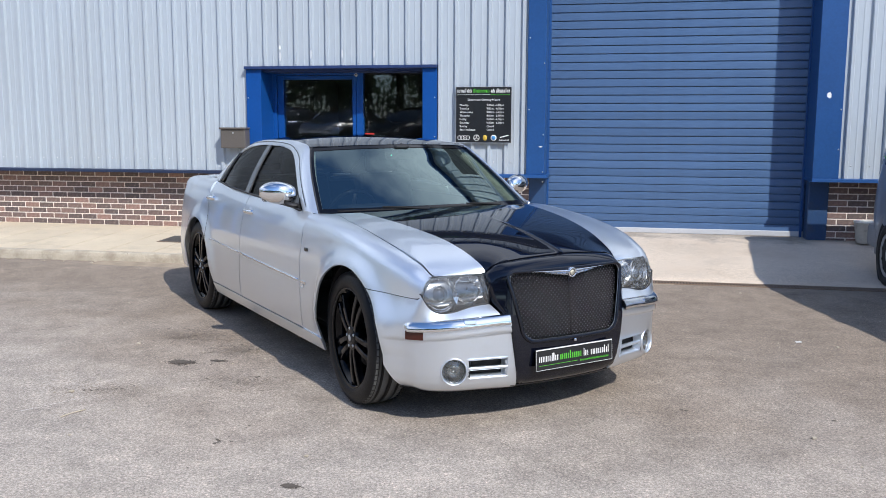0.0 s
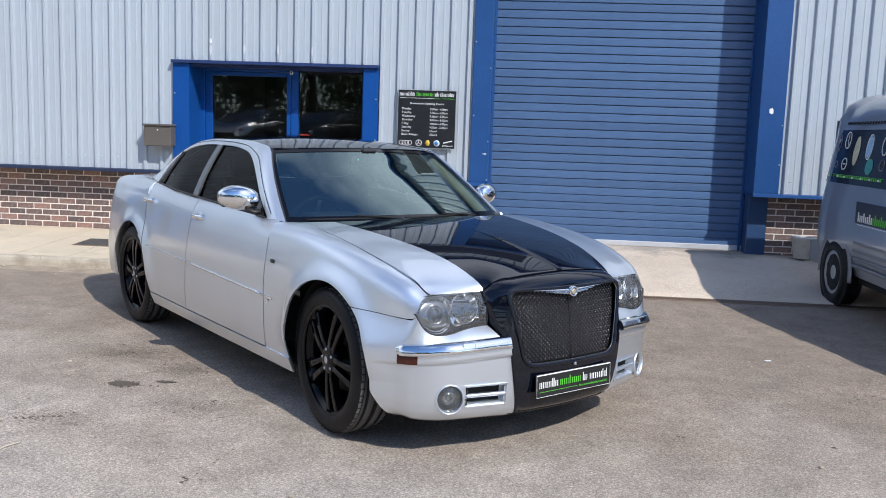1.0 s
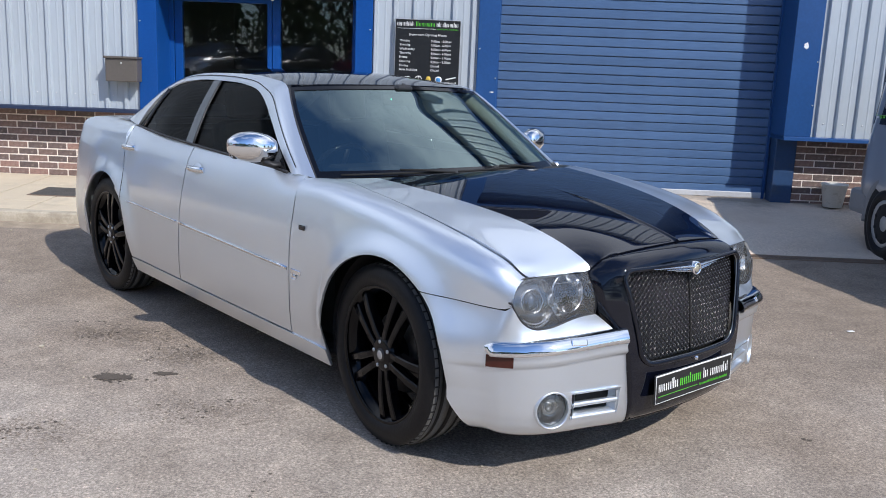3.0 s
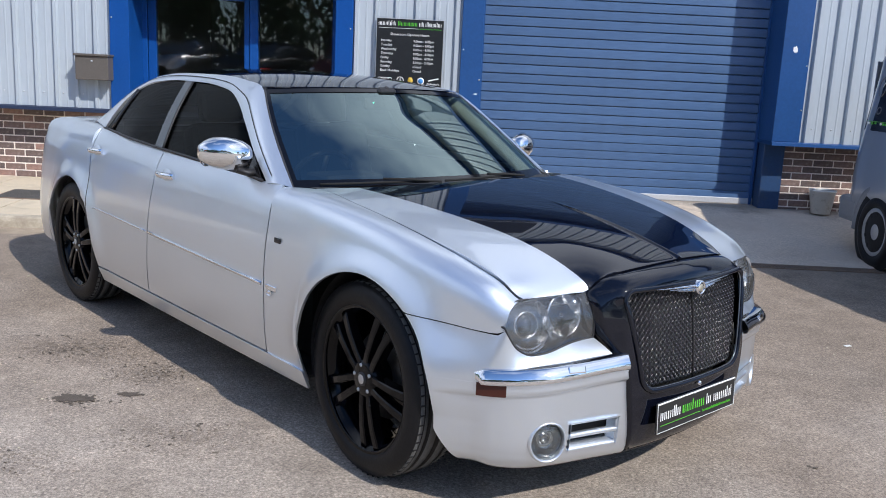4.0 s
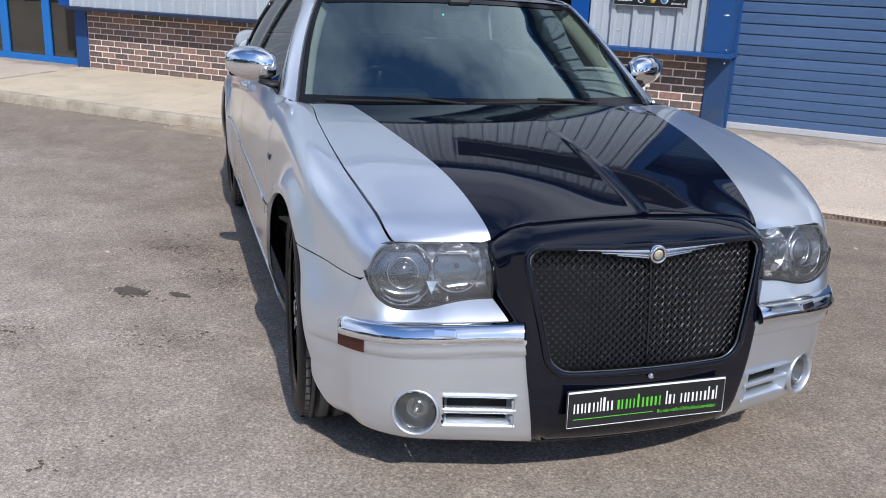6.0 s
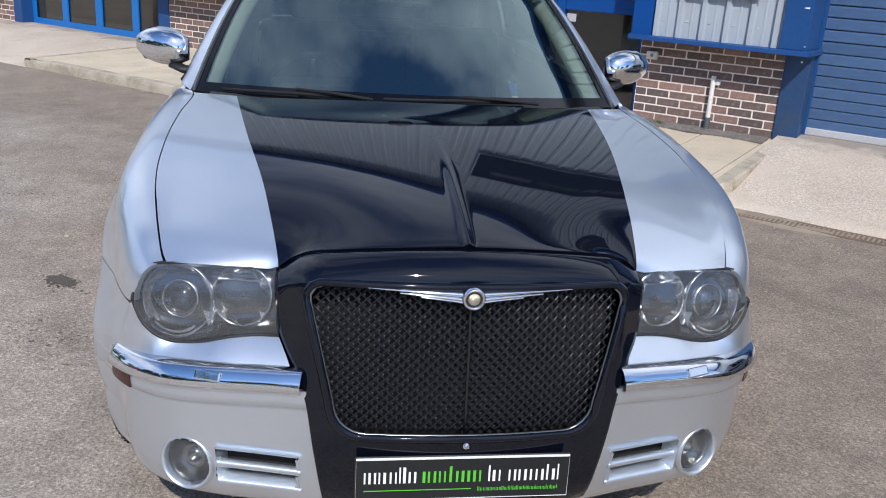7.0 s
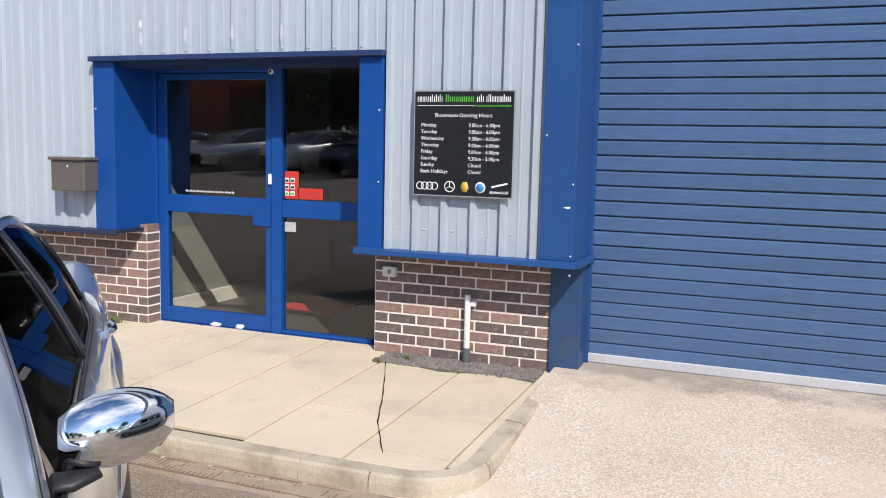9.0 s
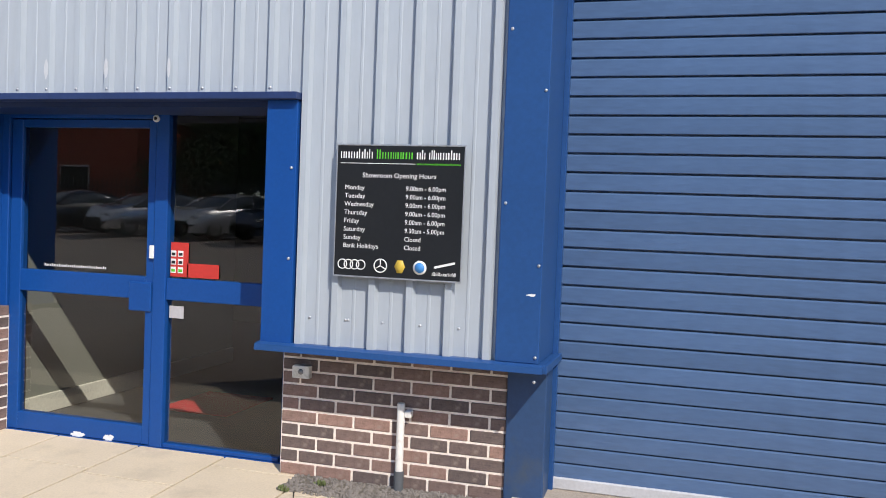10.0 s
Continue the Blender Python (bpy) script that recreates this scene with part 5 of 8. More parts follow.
def round_trap(n, wt, wb, zt, zb, r):
    """A trapezoid with rounded corners as a loop of (y, z)."""
    out = []
    for (y, z), a0 in (((wt - r * 1.0, zt - r), 0), ((-wt + r * 1.0, zt - r), 90), ((-wb + r * 2.2, zb + r * 2.2), 180), ((wb - r * 2.2, zb + r * 2.2), 270)):
        rr = r if a0 < 180 else r * 2.2
        for k in range(n):
            a = radians(a0 + 90 * k / (n - 1))
            out.append((y + rr * math.cos(a), z + rr * math.sin(a)))
    return out


def resample(loop, n):
    pts = np.array(list(loop) + [loop[0]], float)
    d = np.r_[0, np.cumsum(np.linalg.norm(np.diff(pts, axis=0), axis=1))]
    t = np.linspace(0, d[-1], n, endpoint=False)
    return np.stack([np.interp(t, d, pts[:, k]) for k in range(2)], 1)


GR_T, GR_B, GR_ZT, GR_ZB = 0.382, 0.325, 0.794, 0.428
hole = [tuple(p) for p in resample(round_trap(10, GR_T, GR_B, GR_ZT, GR_ZB, 0.036), 96)]


def top_z(y):
    return bonnet_z(BON_F(abs(y)), abs(y)) - 0.004


rim_ = []
for y, z in hole:                       # push each point of the hole out to the panel's border
    dy, dz = y / 0.34, (z - 0.60) / 0.18
    if abs(dy) >= abs(dz) * 0.98:
        zz = 0.183 + (z - GR_ZB) / (GR_ZT - GR_ZB) * (0.792 - 0.183)
        rim_.append((math.copysign(NOSE_W(zz), y), zz))
    elif dz > 0:
        yy = y / GR_T * 0.435
        rim_.append((yy, top_z(yy)))
    else:
        rim_.append((y / GR_B * 0.332, 0.183))
loops = []
nst = 9
rA, rB = np.array(hole), np.array(rim_)
for k in range(nst):
    t = k / (nst - 1)
    row = []
    for (ya, za), (yb, zb) in zip(rA, rB):
        y, z = ya + (yb - ya) * t, za + (zb - za) * t
        x = nose_x(y, z)
        if zb > 0.77 and za > 0.7:                      # over the grille: roll up to the bonnet's edge
            x = nose_x(ya, za) + (BON_F(abs(yb)) + 0.005 - nose_x(ya, za)) * t**1.8
            z = za + (zb - za) * (1 - (1 - t) ** 1.5)
        row.append((x, y, z))
    loops.append(row)
loops.append([(x - (0.075 if abs(y) > 0.40 or z < 0.3 else 0.03), y, z - (0.0 if z < 0.8 else 0.012)) for x, y, z in loops[-1]])
P = np.array(loops).transpose(1, 0, 2)
nose = part("nose_panel", sheet(P, (1.9, 0, 0.6), 0.012, closed=True), M_BLACK, car, "gloss black nose panel round the grille")
part("grille_surround", sweep([(nose_x(y, z) + 0.002, y, z) for y, z in hole], 0.010, 0.008, up=(1, 0, 0), closed=True), M_BLACK, nose, "gloss black grille surround")
# a bright thin bead inside the surround
part("grille_bead", sweep([(nose_x(y * 0.975, 0.612 + (z - 0.612) * 0.965) - 0.004, y * 0.975, 0.612 + (z - 0.612) * 0.965) for y, z in hole], 0.004, up=(1, 0, 0), closed=True), M_PILLAR, nose)
grille = part("grille_backing", sheet([[(nose_x(y, z) - 0.085, y, z) for z in span(0.37, 0.82, 6)] for y in span(-0.425, 0.425, 11)], (1, 0, 0.6), 0), M_UNDER, car)


def grille_half(z):
    t = (z - GR_ZB) / (GR_ZT - GR_ZB)
    return (GR_B + (GR_T - GR_B) * t) - 0.02 * (1 - min(1, 8 * t)) - 0.02 * max(0, 8 * t - 7)


wires = bmesh.new()
PW = 0.0235
for sgn in (-1, 1):
    for c in np.arange(-0.5, 0.55, PW):
        seg = []
        for z in np.arange(GR_ZB + 0.006, GR_ZT - 0.006, PW / 6):
            y = c + sgn * (z - 0.61)
            if abs(y) < grille_half(z) - 0.006:
                dip = 0.0009 * sgn * math.cos(2 * math.pi * (z - 0.61) / PW)
                seg.append((nose_x(y, z) - 0.030 + dip, y, z))
        if len(seg) > 1:
            add(wires, sweep(seg, 0.0028, 0.0028, up=(1, 0, 0), n=5))
part("wire_mesh", wires, M_WIRE, grille, "woven gloss black wire mesh")
# glints on the black wire, painted as paler knots at the crossings
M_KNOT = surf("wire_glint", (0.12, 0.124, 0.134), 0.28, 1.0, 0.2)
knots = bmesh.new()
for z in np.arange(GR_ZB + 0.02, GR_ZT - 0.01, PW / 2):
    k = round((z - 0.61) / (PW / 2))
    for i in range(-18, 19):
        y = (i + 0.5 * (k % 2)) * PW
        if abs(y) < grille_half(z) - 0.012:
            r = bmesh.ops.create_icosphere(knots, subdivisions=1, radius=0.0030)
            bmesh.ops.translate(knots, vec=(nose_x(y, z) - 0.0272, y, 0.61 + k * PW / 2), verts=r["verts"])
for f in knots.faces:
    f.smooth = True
part("mesh_glint", knots, M_KNOT, grille, "painted bright glints at the mesh crossings")
part("grille_bar", sweep([(nose_x(0, z) - 0.024, 0, z) for z in span(GR_ZB, GR_ZT, 8)], 0.0035, up=(1, 0, 0), n=6), M_GLOSSBLACK, grille)
part("plug", lathe([(0, 0.004), (0.007, 0.003), (0.009, -0.004)], 12, axis="X"), M_CHROME, nose, "", pose(nose_x(0, 0.418) + 0.012, 0.0, 0.415))

# winged emblem as a plain chrome shape
emblem = part("emblem", lathe([(0.019, 0.004), (0.0205, 0.0085), (0.0235, 0.0090), (0.0265, 0.006), (0.028, 0.000), (0.028, -0.012)], 32, axis="X"), M_CHROME, car, "chrome winged emblem", pose(2.368, 0, 0.774))
part("medallion", lathe([(0, 0.0085), (0.010, 0.0082), (0.0135, 0.0065), (0.0145, 0.004)], 28, axis="X"), surf("medallion_gold", (0.66, 0.60, 0.46), 0.3, 0.9, 0.3, (60, 300), 0.4, 400), emblem, "pale gold medallion")
part("groove", lathe([(0.0140, 0.0045), (0.0195, 0.0045)], 28, axis="X"), M_DARKPLASTIC, emblem)


def wing_mesh(s, tip, lo, hi, proud):
    """A feather: deep at the hub, thinning to a raised tip."""
    rows = []
    for t in np.linspace(0, 1, 14):
        y = s * (0.022 + (tip - 0.022) * t)
        za = lo[0] + (lo[1] - lo[0]) * t**0.75
        zb = hi[0] + (hi[1] - hi[0]) * t**0.75
        base = nose_x(y, 0.774 + zb) - 2.368
        swell = 1 - 0.5 * t
        rows.append([(base - 0.004, y, zb + 0.001), (base + proud * 0.7 * swell, y, zb), (base + proud * swell, y, zb * 0.65 + za * 0.35), (base + proud * 0.55 * swell, y, za), (base - 0.004, y, za - 0.001)])
    return sheet(rows, (-0.3, 0, 0), 0)


for s in (-1, 1):
    part("wing", wing_mesh(s, 0.240, (0.000, 0.0135), (0.0125, 0.0165), 0.017), M_CHROME, emblem)
    part("feather", wing_mesh(s, 0.168, (-0.0085, 0.004), (-0.0015, 0.007), 0.012), M_CHROME, emblem)
    part("feather", wing_mesh(s, 0.120, (-0.0150, -0.004), (-0.0095, -0.001), 0.009), M_CHROME, emblem)

# number plate, lettering as bars
plate = part("number_plate", block(-0.004, 0.004, -0.262, 0.262, -0.058, 0.058, 0.003), M_SIGN, car, "black dealer plate with white and green print", pose(2.407, 0, 0.330, 0, -3, 0))
part("plate_edge", sweep([(0.005, y, z) for y, z in ((-0.259, -0.055), (0.259, -0.055), (0.259, 0.055), (-0.259, 0.055))], 0.0012, 0.0020, up=(1, 0, 0), n=4, closed=True), M_WHITE, plate)
part("plate_edge", block(0.004, 0.006, -0.259, 0.259, 0.0505, 0.056), M_WHITE, plate)


def plate_bars(y0, y1, z, h, mat, seed):
    rng = random.Random(seed)
    bm, y = bmesh.new(), y0
    while y < y1:
        w_ = min(rng.uniform(0.09, 0.17) * h, y1 - y)
        if w_ > 0.06 * h:
            block(0.0035, 0.0048, y, y + w_, z, z + h * rng.choice((0.7, 0.7, 1.0)), bm=bm)
        y += w_ + rng.uniform(0.13, 0.24) * h
    part("print_bar", bm, mat, plate)


plate_bars(-0.24, -0.115, -0.012, 0.042, M_WHITE, 1)
plate_bars(-0.10, 0.045, -0.012, 0.042, M_GREEN, 2)
plate_bars(0.06, 0.095, -0.012, 0.042, M_WHITE, 3)
plate_bars(0.11, 0.235, -0.012, 0.042, M_WHITE, 4)
part("print_rule", block(0.0035, 0.0048, -0.24, 0.02, -0.032, -0.030), M_GREEN, plate)
plate_bars(0.035, 0.235, -0.037, 0.011, M_GREEN, 5)

# front bumper: silver corners, lamps below
OUT = path3([(1.60, 0.950, 0), (1.75, 0.944, 0), (1.90, 0.926, 0), (2.00, 0.896, 0), (2.07, 0.858, 0), (2.15, 0.798, 0), (2.222, 0.712, 0), (2.268, 0.62, 0), (2.314, 0.50, 0), (2.350, 0.395, 0), (2.366, 0.335, 0)])
TS = np.linspace(0, 1, 400)
OUTP = np.array([OUT(t) for t in TS])
BUMP = smooth([(0.168, 0.075), (0.184, 0.045), (0.208, 0.024), (0.25, 0.010), (0.32, 0.002), (0.38, 0.0), (0.60, 0.0)])


def out_at(t, d):
    p, q = OUT(max(t - 0.004, 0)), OUT(min(t + 0.004, 1))
    n = np.array([q[1] - p[1], -(q[0] - p[0]), 0])
    n /= np.linalg.norm(n)
    n = n if n[1] < 0 or n[0] < 0 else -n
    p = OUT(t)
    if n[0] * (p[0] - 1.2) + n[1] * p[1] > 0:
        n = -n
    return p + n * d


def t_of_x(x):
    return float(np.interp(x, OUTP[:, 0], TS))


def t_of_y(y):
    return float(np.interp(-y, -OUTP[:, 1], TS))


def arch_front_x(z):
    dz = z - WR
    return FA + (ARCH + 0.5 * max(0, 0.30 - z) if dz <= 0 else math.sqrt(max(ARCH**2 - dz * dz, 0.0)))


STRIP_Z = smooth([(1.9, 0.512), (2.05, 0.519), (2.15, 0.527), (2.25, 0.539), (2.35, 0.555)])   # middle of the chrome strip


def inner_y(z):
    return NOSE_W(z) + 0.003


def corner(t, d, z):
    """The bumper's skin: runs out of the flank and round to the nose."""
    x, p = OUT(t)[0], out_at(t, d)
    b = step(2.04, 2.11, x)
    return (p[0], p[1] * b + (side_y(x, max(z, 0.35)) - d) * (1 - b), z)


FOG_Y, FOG_Z, FOG_R = 0.674, 0.293, 0.067
FOG_Q = out_at(t_of_y(FOG_Y), 0.009)
SLOT = (0.398, 0.592, 0.252, 0.346)
rows = []
for zn in [0.168, 0.176, 0.186, 0.199] + span(0.214, 0.428, 32) + [0.434, 0.440, 0.446, 0.46, 0.475, 0.488]:
    row = []
    t0, t1 = t_of_x(arch_front_x(zn)), t_of_y(inner_y(zn))
    for k in range(96):
        t = t0 + (t1 - t0) * k / 95
        z = zn + step(0.3, 0.42, zn) * (STRIP_Z(OUT(t)[0]) - 0.509)
        row.append(corner(t, BUMP(zn) + 0.013 * step(0.446, 0.434, zn) * step(1.93, 2.05, OUT(t)[0]), z))
    rows.append(row)
bumpers = []
for s in (-1, 1):
    bm = sheet(np.array(rows) * [1, s, 1], (1.5, 0, 0.5), 0.012)
    gone = []
    for f in bm.faces:
        c = f.calc_center_median()
        du = math.hypot(c.x - FOG_Q[0], abs(c.y) - FOG_Q[1])
        if math.hypot(du, c.z - FOG_Z) < FOG_R or (SLOT[0] < abs(c.y) < SLOT[1] and SLOT[2] < c.z < SLOT[3] and c.x > 2.2):
            gone.append(f)
    bmesh.ops.delete(bm, geom=gone, context="FACES")
    bumpers.append(part("front_bumper", bm, M_SILVER, car))

# headlamp outline
LENS_X = smooth([(0.43, 2.212), (0.47, 2.196), (0.60, 2.162), (0.70, 2.130), (0.76, 2.109), (0.785, 2.096), (0.805, 2.074)])
LENS_HI = smooth([(0.43, 0.783), (0.50, 0.781), (0.62, 0.779), (0.70, 0.776), (0.745, 0.768), (0.773, 0.752), (0.790, 0.722), (0.798, 0.690)])
LENS_LO = smooth([(0.43, 0.626), (0.50, 0.621), (0.548, 0.615), (0.585, 0.607), (0.62, 0.598), (0.67, 0.591), (0.72, 0.594), (0.750, 0.609), (0.777, 0.637), (0.798, 0.684)])
# face above the chrome strip, up to lamp and wing
tops, lows = [], []
for x in span(SEAM_X, 2.090, 20):
    z1, z0 = SEAM(x) - 0.004, STRIP_Z(x) - 0.021
    tops.append((x, side_y(x, z1), z1))
    lows.append((x, side_y(x, z0), z0))
ta, tb = t_of_x(2.096), t_of_y(0.404)
for k in range(44):
    y = 0.798 + (0.444 - 0.798) * (k / 43)
    p = out_at(ta + (tb - ta) * (k / 43), 0.006)
    tops.append((LENS_X(y) + 0.032, y, LENS_LO(y) - 0.003))
    lows.append((p[0], p[1], STRIP_Z(p[0]) - 0.021))
rows = []
for k in range(16):
    u = k / 15
    row = []
    for i, (a, c) in enumerate(zip(lows, tops)):
        z = a[2] + (c[2] - a[2]) * u
        e = u**1.5
        x, y = a[0] + (c[0] - a[0]) * e, a[1] + (c[1] - a[1]) * e
        b = step(1.96, 2.066, a[0])
        if i < 20:                                     # the arch's edge follows its circle
            xa = arch_front_x(z) + 0.0005
            x = xa + (2.090 - xa) * i / 19
            y = side_y(x, z) if i < 19 else y
        row.append((x, max(y, NOSE_W(z) + 0.003), z))
    rows.append(row)
both("bumper_upper", rows, M_SILVER, inside=(1.5, 0, 0.5), flange=0.006)
# chrome strip
t0, t1 = t_of_x(2.055), t_of_y(0.388)
rows = []
for v, o in ((-1.0, 0.006), (-0.98, -0.008), (-0.9, -0.017), (-0.7, -0.0215), (-0.4, -0.022), (0.0, -0.0185), (0.4, -0.012), (0.8, -0.004), (1.0, 0.004), (1.02, 0.05)):
    row = []
    for k in range(48):
        t = t0 + (t1 - t0) * k / 47
        fade = step(0, 0.05, k / 47)
        p = corner(t, o * fade + 0.002, 0.5)
        row.append((p[0], p[1], STRIP_Z(p[0]) + 0.001 + v * 0.028 * (0.4 + 0.6 * fade)))
    rows.append(row)
strips = both("bumper_strip", rows, M_CHROME, label="chrome bumper strip", inside=(1.5, 0, 0.52), flange=0.0)
for s, st_ in zip((-1, 1), strips):
    rows = []
    ma, mb = t_of_x(2.062), t_of_x(2.142)
    for v in span(0, 1, 4):
        rows.append([tuple(np.array(corner(ma + (mb - ma) * k / 7, -0.003, 0.455 + 0.046 * v + 0.004 * k / 7)) * (1, s, 1)) for k in range(8)])
    part("side_marker", sheet(rows, (1.5, 0, 0.5), 0.01), M_AMBER, car, "dark amber side marker")
    p = out_at(t_of_y(0.60), -0.012)
    part("washer_cap", block(-0.004, 0.004, -0.034, 0.034, -0.012, 0.012, 0.004, 2), M_CHROME, st_, "chrome lamp washer cap", pose(p[0] - 0.001, s * p[1], STRIP_Z(p[0]) + 0.010, 0, -24, s * 27))

# fog lamps and air slots
M_FOGGLASS = surf("fog_reflector", (0.30, 0.31, 0.29), 0.22, 0.9, 0.4, (14, 60))


def slot_sheet(profile, ya, yb, s, n=10):
    """A strip along the bumper with (depth, z) as its section."""
    return sheet([[tuple(np.array((*out_at(t_of_y(ya) + (t_of_y(yb) - t_of_y(ya)) * k / (n - 1), d)[:2], z)) * (1, s, 1)) for k in range(n)] for d, z in profile], (1.5, 0, 0.5), 0)


for s in (-1, 1):
    yaw = s * 27
    fog = part("fog_lamp", lathe([(0.0555, -0.045), (0.0565, -0.020), (0.058, -0.008), (0.0605, -0.002), (0.063, -0.001), (0.066, -0.004), (0.069, -0.012)], 40, axis="X"), M_SILVER, car, "round fog lamp recessed in a silver ring", pose(FOG_Q[0], s * FOG_Q[1], FOG_Z, 0, -2, yaw) @ Matrix.Diagonal((1, 1.1, 1.1, 1)))
    part("bowl", lathe([(0.0, -0.05), (0.012, -0.050), (0.013, -0.036), (0.016, -0.036), (0.017, -0.050), (0.035, -0.042), (0.055, -0.022)], 32, axis="X"), M_FOGGLASS, fog)
    part("lens", lathe([(0.0, -0.008), (0.02, -0.009), (0.040, -0.013), (0.056, -0.020)], 32, axis="X"), M_LENS, fog)
    slot = part("air_slot", slot_sheet([(0.060, 0.244), (0.060, 0.356)], 0.600, 0.39, s), M_UNDER, car, "dark air slot in the bumper")
    part("slot_floor", slot_sheet([(0.022, 0.240), (0.019, 0.249), (0.022, 0.256), (0.060, 0.264)], 0.598, 0.392, s), M_SILVER, slot)
    part("slot_bar", slot_sheet([(0.032, 0.311), (0.019, 0.311), (0.014, 0.307), (0.014, 0.298), (0.019, 0.293), (0.032, 0.294), (0.032, 0.311)], 0.598, 0.392, s), M_SILVER, slot)
    part("slot_roof", slot_sheet([(0.004, 0.356), (0.007, 0.349), (0.014, 0.346), (0.060, 0.345)], 0.598, 0.392, s), M_SILVER, slot)
    for yy, dy in ((0.594, -0.006), (0.396, 0.020)):
        part("slot_end", sheet([[tuple(np.array((*out_at(t_of_y(yy + (dy if d > 0.03 else 0)), d + BUMP(z))[:2], z)) * (1, s, 1)) for z in span(0.246, 0.352, 6)] for d in (0.005, 0.014, 0.050)], (1.5, s * 0.48, 0.28), 0), M_SILVER, slot)
part("lip", sweep([(nose_x(y, 0.195) - 0.045, y, 0.186) for y in span(-0.34, 0.34, 12)], 0.03, 0.010, n=8), M_GLOSSBLACK, nose, "black lower lip")

# headlamps
M_PROJ = surf("projector_glass", (0.16, 0.17, 0.19), 0.06, 0.7, 0.3, (12, 50))
M_DIMCHROME = surf("dim_reflector", (0.74, 0.745, 0.75), 0.26, 1.0, 0.45, (16, 60))


def facets(profile, n, rough, seed):
    """A bowl of flat mirror facets, each a little out of true."""
    rng, bm = random.Random(seed), bmesh.new()
    rings = [[bm.verts.new((h + rng.uniform(-rough, rough) * (0 < i < len(profile) - 1), r * math.cos(a), r * math.sin(a))) for i, (r, h) in enumerate(profile)]
             for a in np.linspace(0, 2 * math.pi, n, endpoint=False)]
    for k in range(n):
        p, q = rings[k], rings[(k + 1) % n]
        for i in range(len(profile) - 1):
            bm.faces.new((p[i], p[i + 1], q[i + 1], q[i]))
    bmesh.ops.recalc_face_normals(bm, faces=bm.faces[:])
    return bm


for s in (-1, 1):
    rows, deep = [], []
    for y in list(np.linspace(0.446, 0.76, 20)) + [0.770, 0.781, 0.790, 0.797]:
        lo, hi = LENS_LO(y), LENS_HI(y)
        row, dr = [], []
        for k in range(13):
            u = k / 12
            bul = 0.018 * math.sin(math.pi * u) + 0.030 - 0.046 * u
            row.append((LENS_X(y) + bul, s * y, lo + (hi - lo) * u))
            dr.append((LENS_X(y) + bul - 0.012 - 0.045 * min(1, 6 * u, 6 * (1 - u)), s * y, lo + (hi - lo) * u))
        rows.append(row)
        deep.append(dr)
    lamp = part("headlamp", sheet(deep, (1.7, s * 0.5, 0.7), 0), M_LAMPHOUSE, car, "clear headlamp with grey reflectors")
    part("lens", sheet(rows, (1.7, s * 0.5, 0.7), 0.006), M_LENS, lamp, "clear lamp lens")
    edge = [r[0] for r in rows] + [p for p in rows[-1][1:]] + [r[-1] for r in rows[::-1][1:]] + [p for p in rows[0][::-1][1:-1]]
    part("seal", sweep(edge, 0.004, up=(1, 0, 0), n=5, closed=True), M_DARKPLASTIC, lamp)
    # outer unit: a projector in a deep faceted bowl with a stepped lower lip
    rr, at = 0.090, pose(LENS_X(0.690) - 0.014, s * 0.690, 0.682, 0, -10, s * 20)
    part("reflector", facets([(rr * 0.46, -0.055), (rr * 0.66, -0.040), (rr * 0.86, -0.014), (rr, 0.002)], 22, 0.006, 5), M_DIMCHROME, lamp, "faceted grey reflector", at)
    part("bezel", lathe([(rr * 0.97, -0.002), (rr * 0.99, 0.005), (rr * 1.02, 0.004), (rr * 1.04, -0.006)], 36, axis="X"), M_DIMCHROME, lamp, "", at)
    part("projector", lathe([(0, 0.000), (rr * 0.22, -0.003), (rr * 0.40, -0.014), (rr * 0.47, -0.03)], 24, axis="X"), M_PROJ, lamp, "", at)
    part("bezel", lathe([(rr * 0.47, -0.040), (rr * 0.485, -0.012), (rr * 0.51, -0.008), (rr * 0.53, -0.016), (rr * 0.54, -0.042)], 28, axis="X"), M_DIMCHROME, lamp, "", at)
    for d in (0.88, 1.0):
        lip = [(0.010 + 0.02 * (d - 0.88), rr * d * math.sin(q), -rr * d * math.cos(q)) for q in np.linspace(-0.75, 0.75, 12)]
        part("lip", sweep(lip, 0.0045, 0.002, up=(1, 0, 0), n=6), M_REFLECT, lamp, "", at)
    # inner unit: a wide cut-off bowl under a flat shelf, with its bulb
    rr, at = 0.074, pose(LENS_X(0.535) - 0.016, s * 0.535, 0.702, 0, -10, s * 16)
    part("reflector", facets([(rr * 0.16, -0.056), (rr * 0.45, -0.046), (rr * 0.78, -0.024), (rr, 0.000)], 24, 0.013, 11), M_REFLECT, lamp, "faceted bright reflector", at)
    part("shelf", block(-0.05, 0.004, -rr * 0.86, rr * 0.86, rr * 0.50, rr * 0.55, 0.003), M_DIMCHROME, lamp, "", at)
    part("bulb", lathe([(0, -0.004), (0.006, -0.006), (0.009, -0.016), (0.010, -0.05)], 14, axis="X"), M_PROJ, lamp, "", at)
    part("bezel", lathe([(rr * 0.97, -0.004), (rr * 1.0, 0.004), (rr * 1.05, -0.004)], 32, axis="X"), M_DIMCHROME, lamp, "", at)
    # wedge prism between the two bowls
    wedge = bmesh.new()
    w = [wedge.verts.new(p) for p in ((0.0, -0.016, 0.014), (0.0, 0.016, 0.014), (0.004, 0.0, -0.024), (-0.022, -0.016, 0.014), (-0.022, 0.016, 0.014), (-0.022, 0.0, -0.024))]
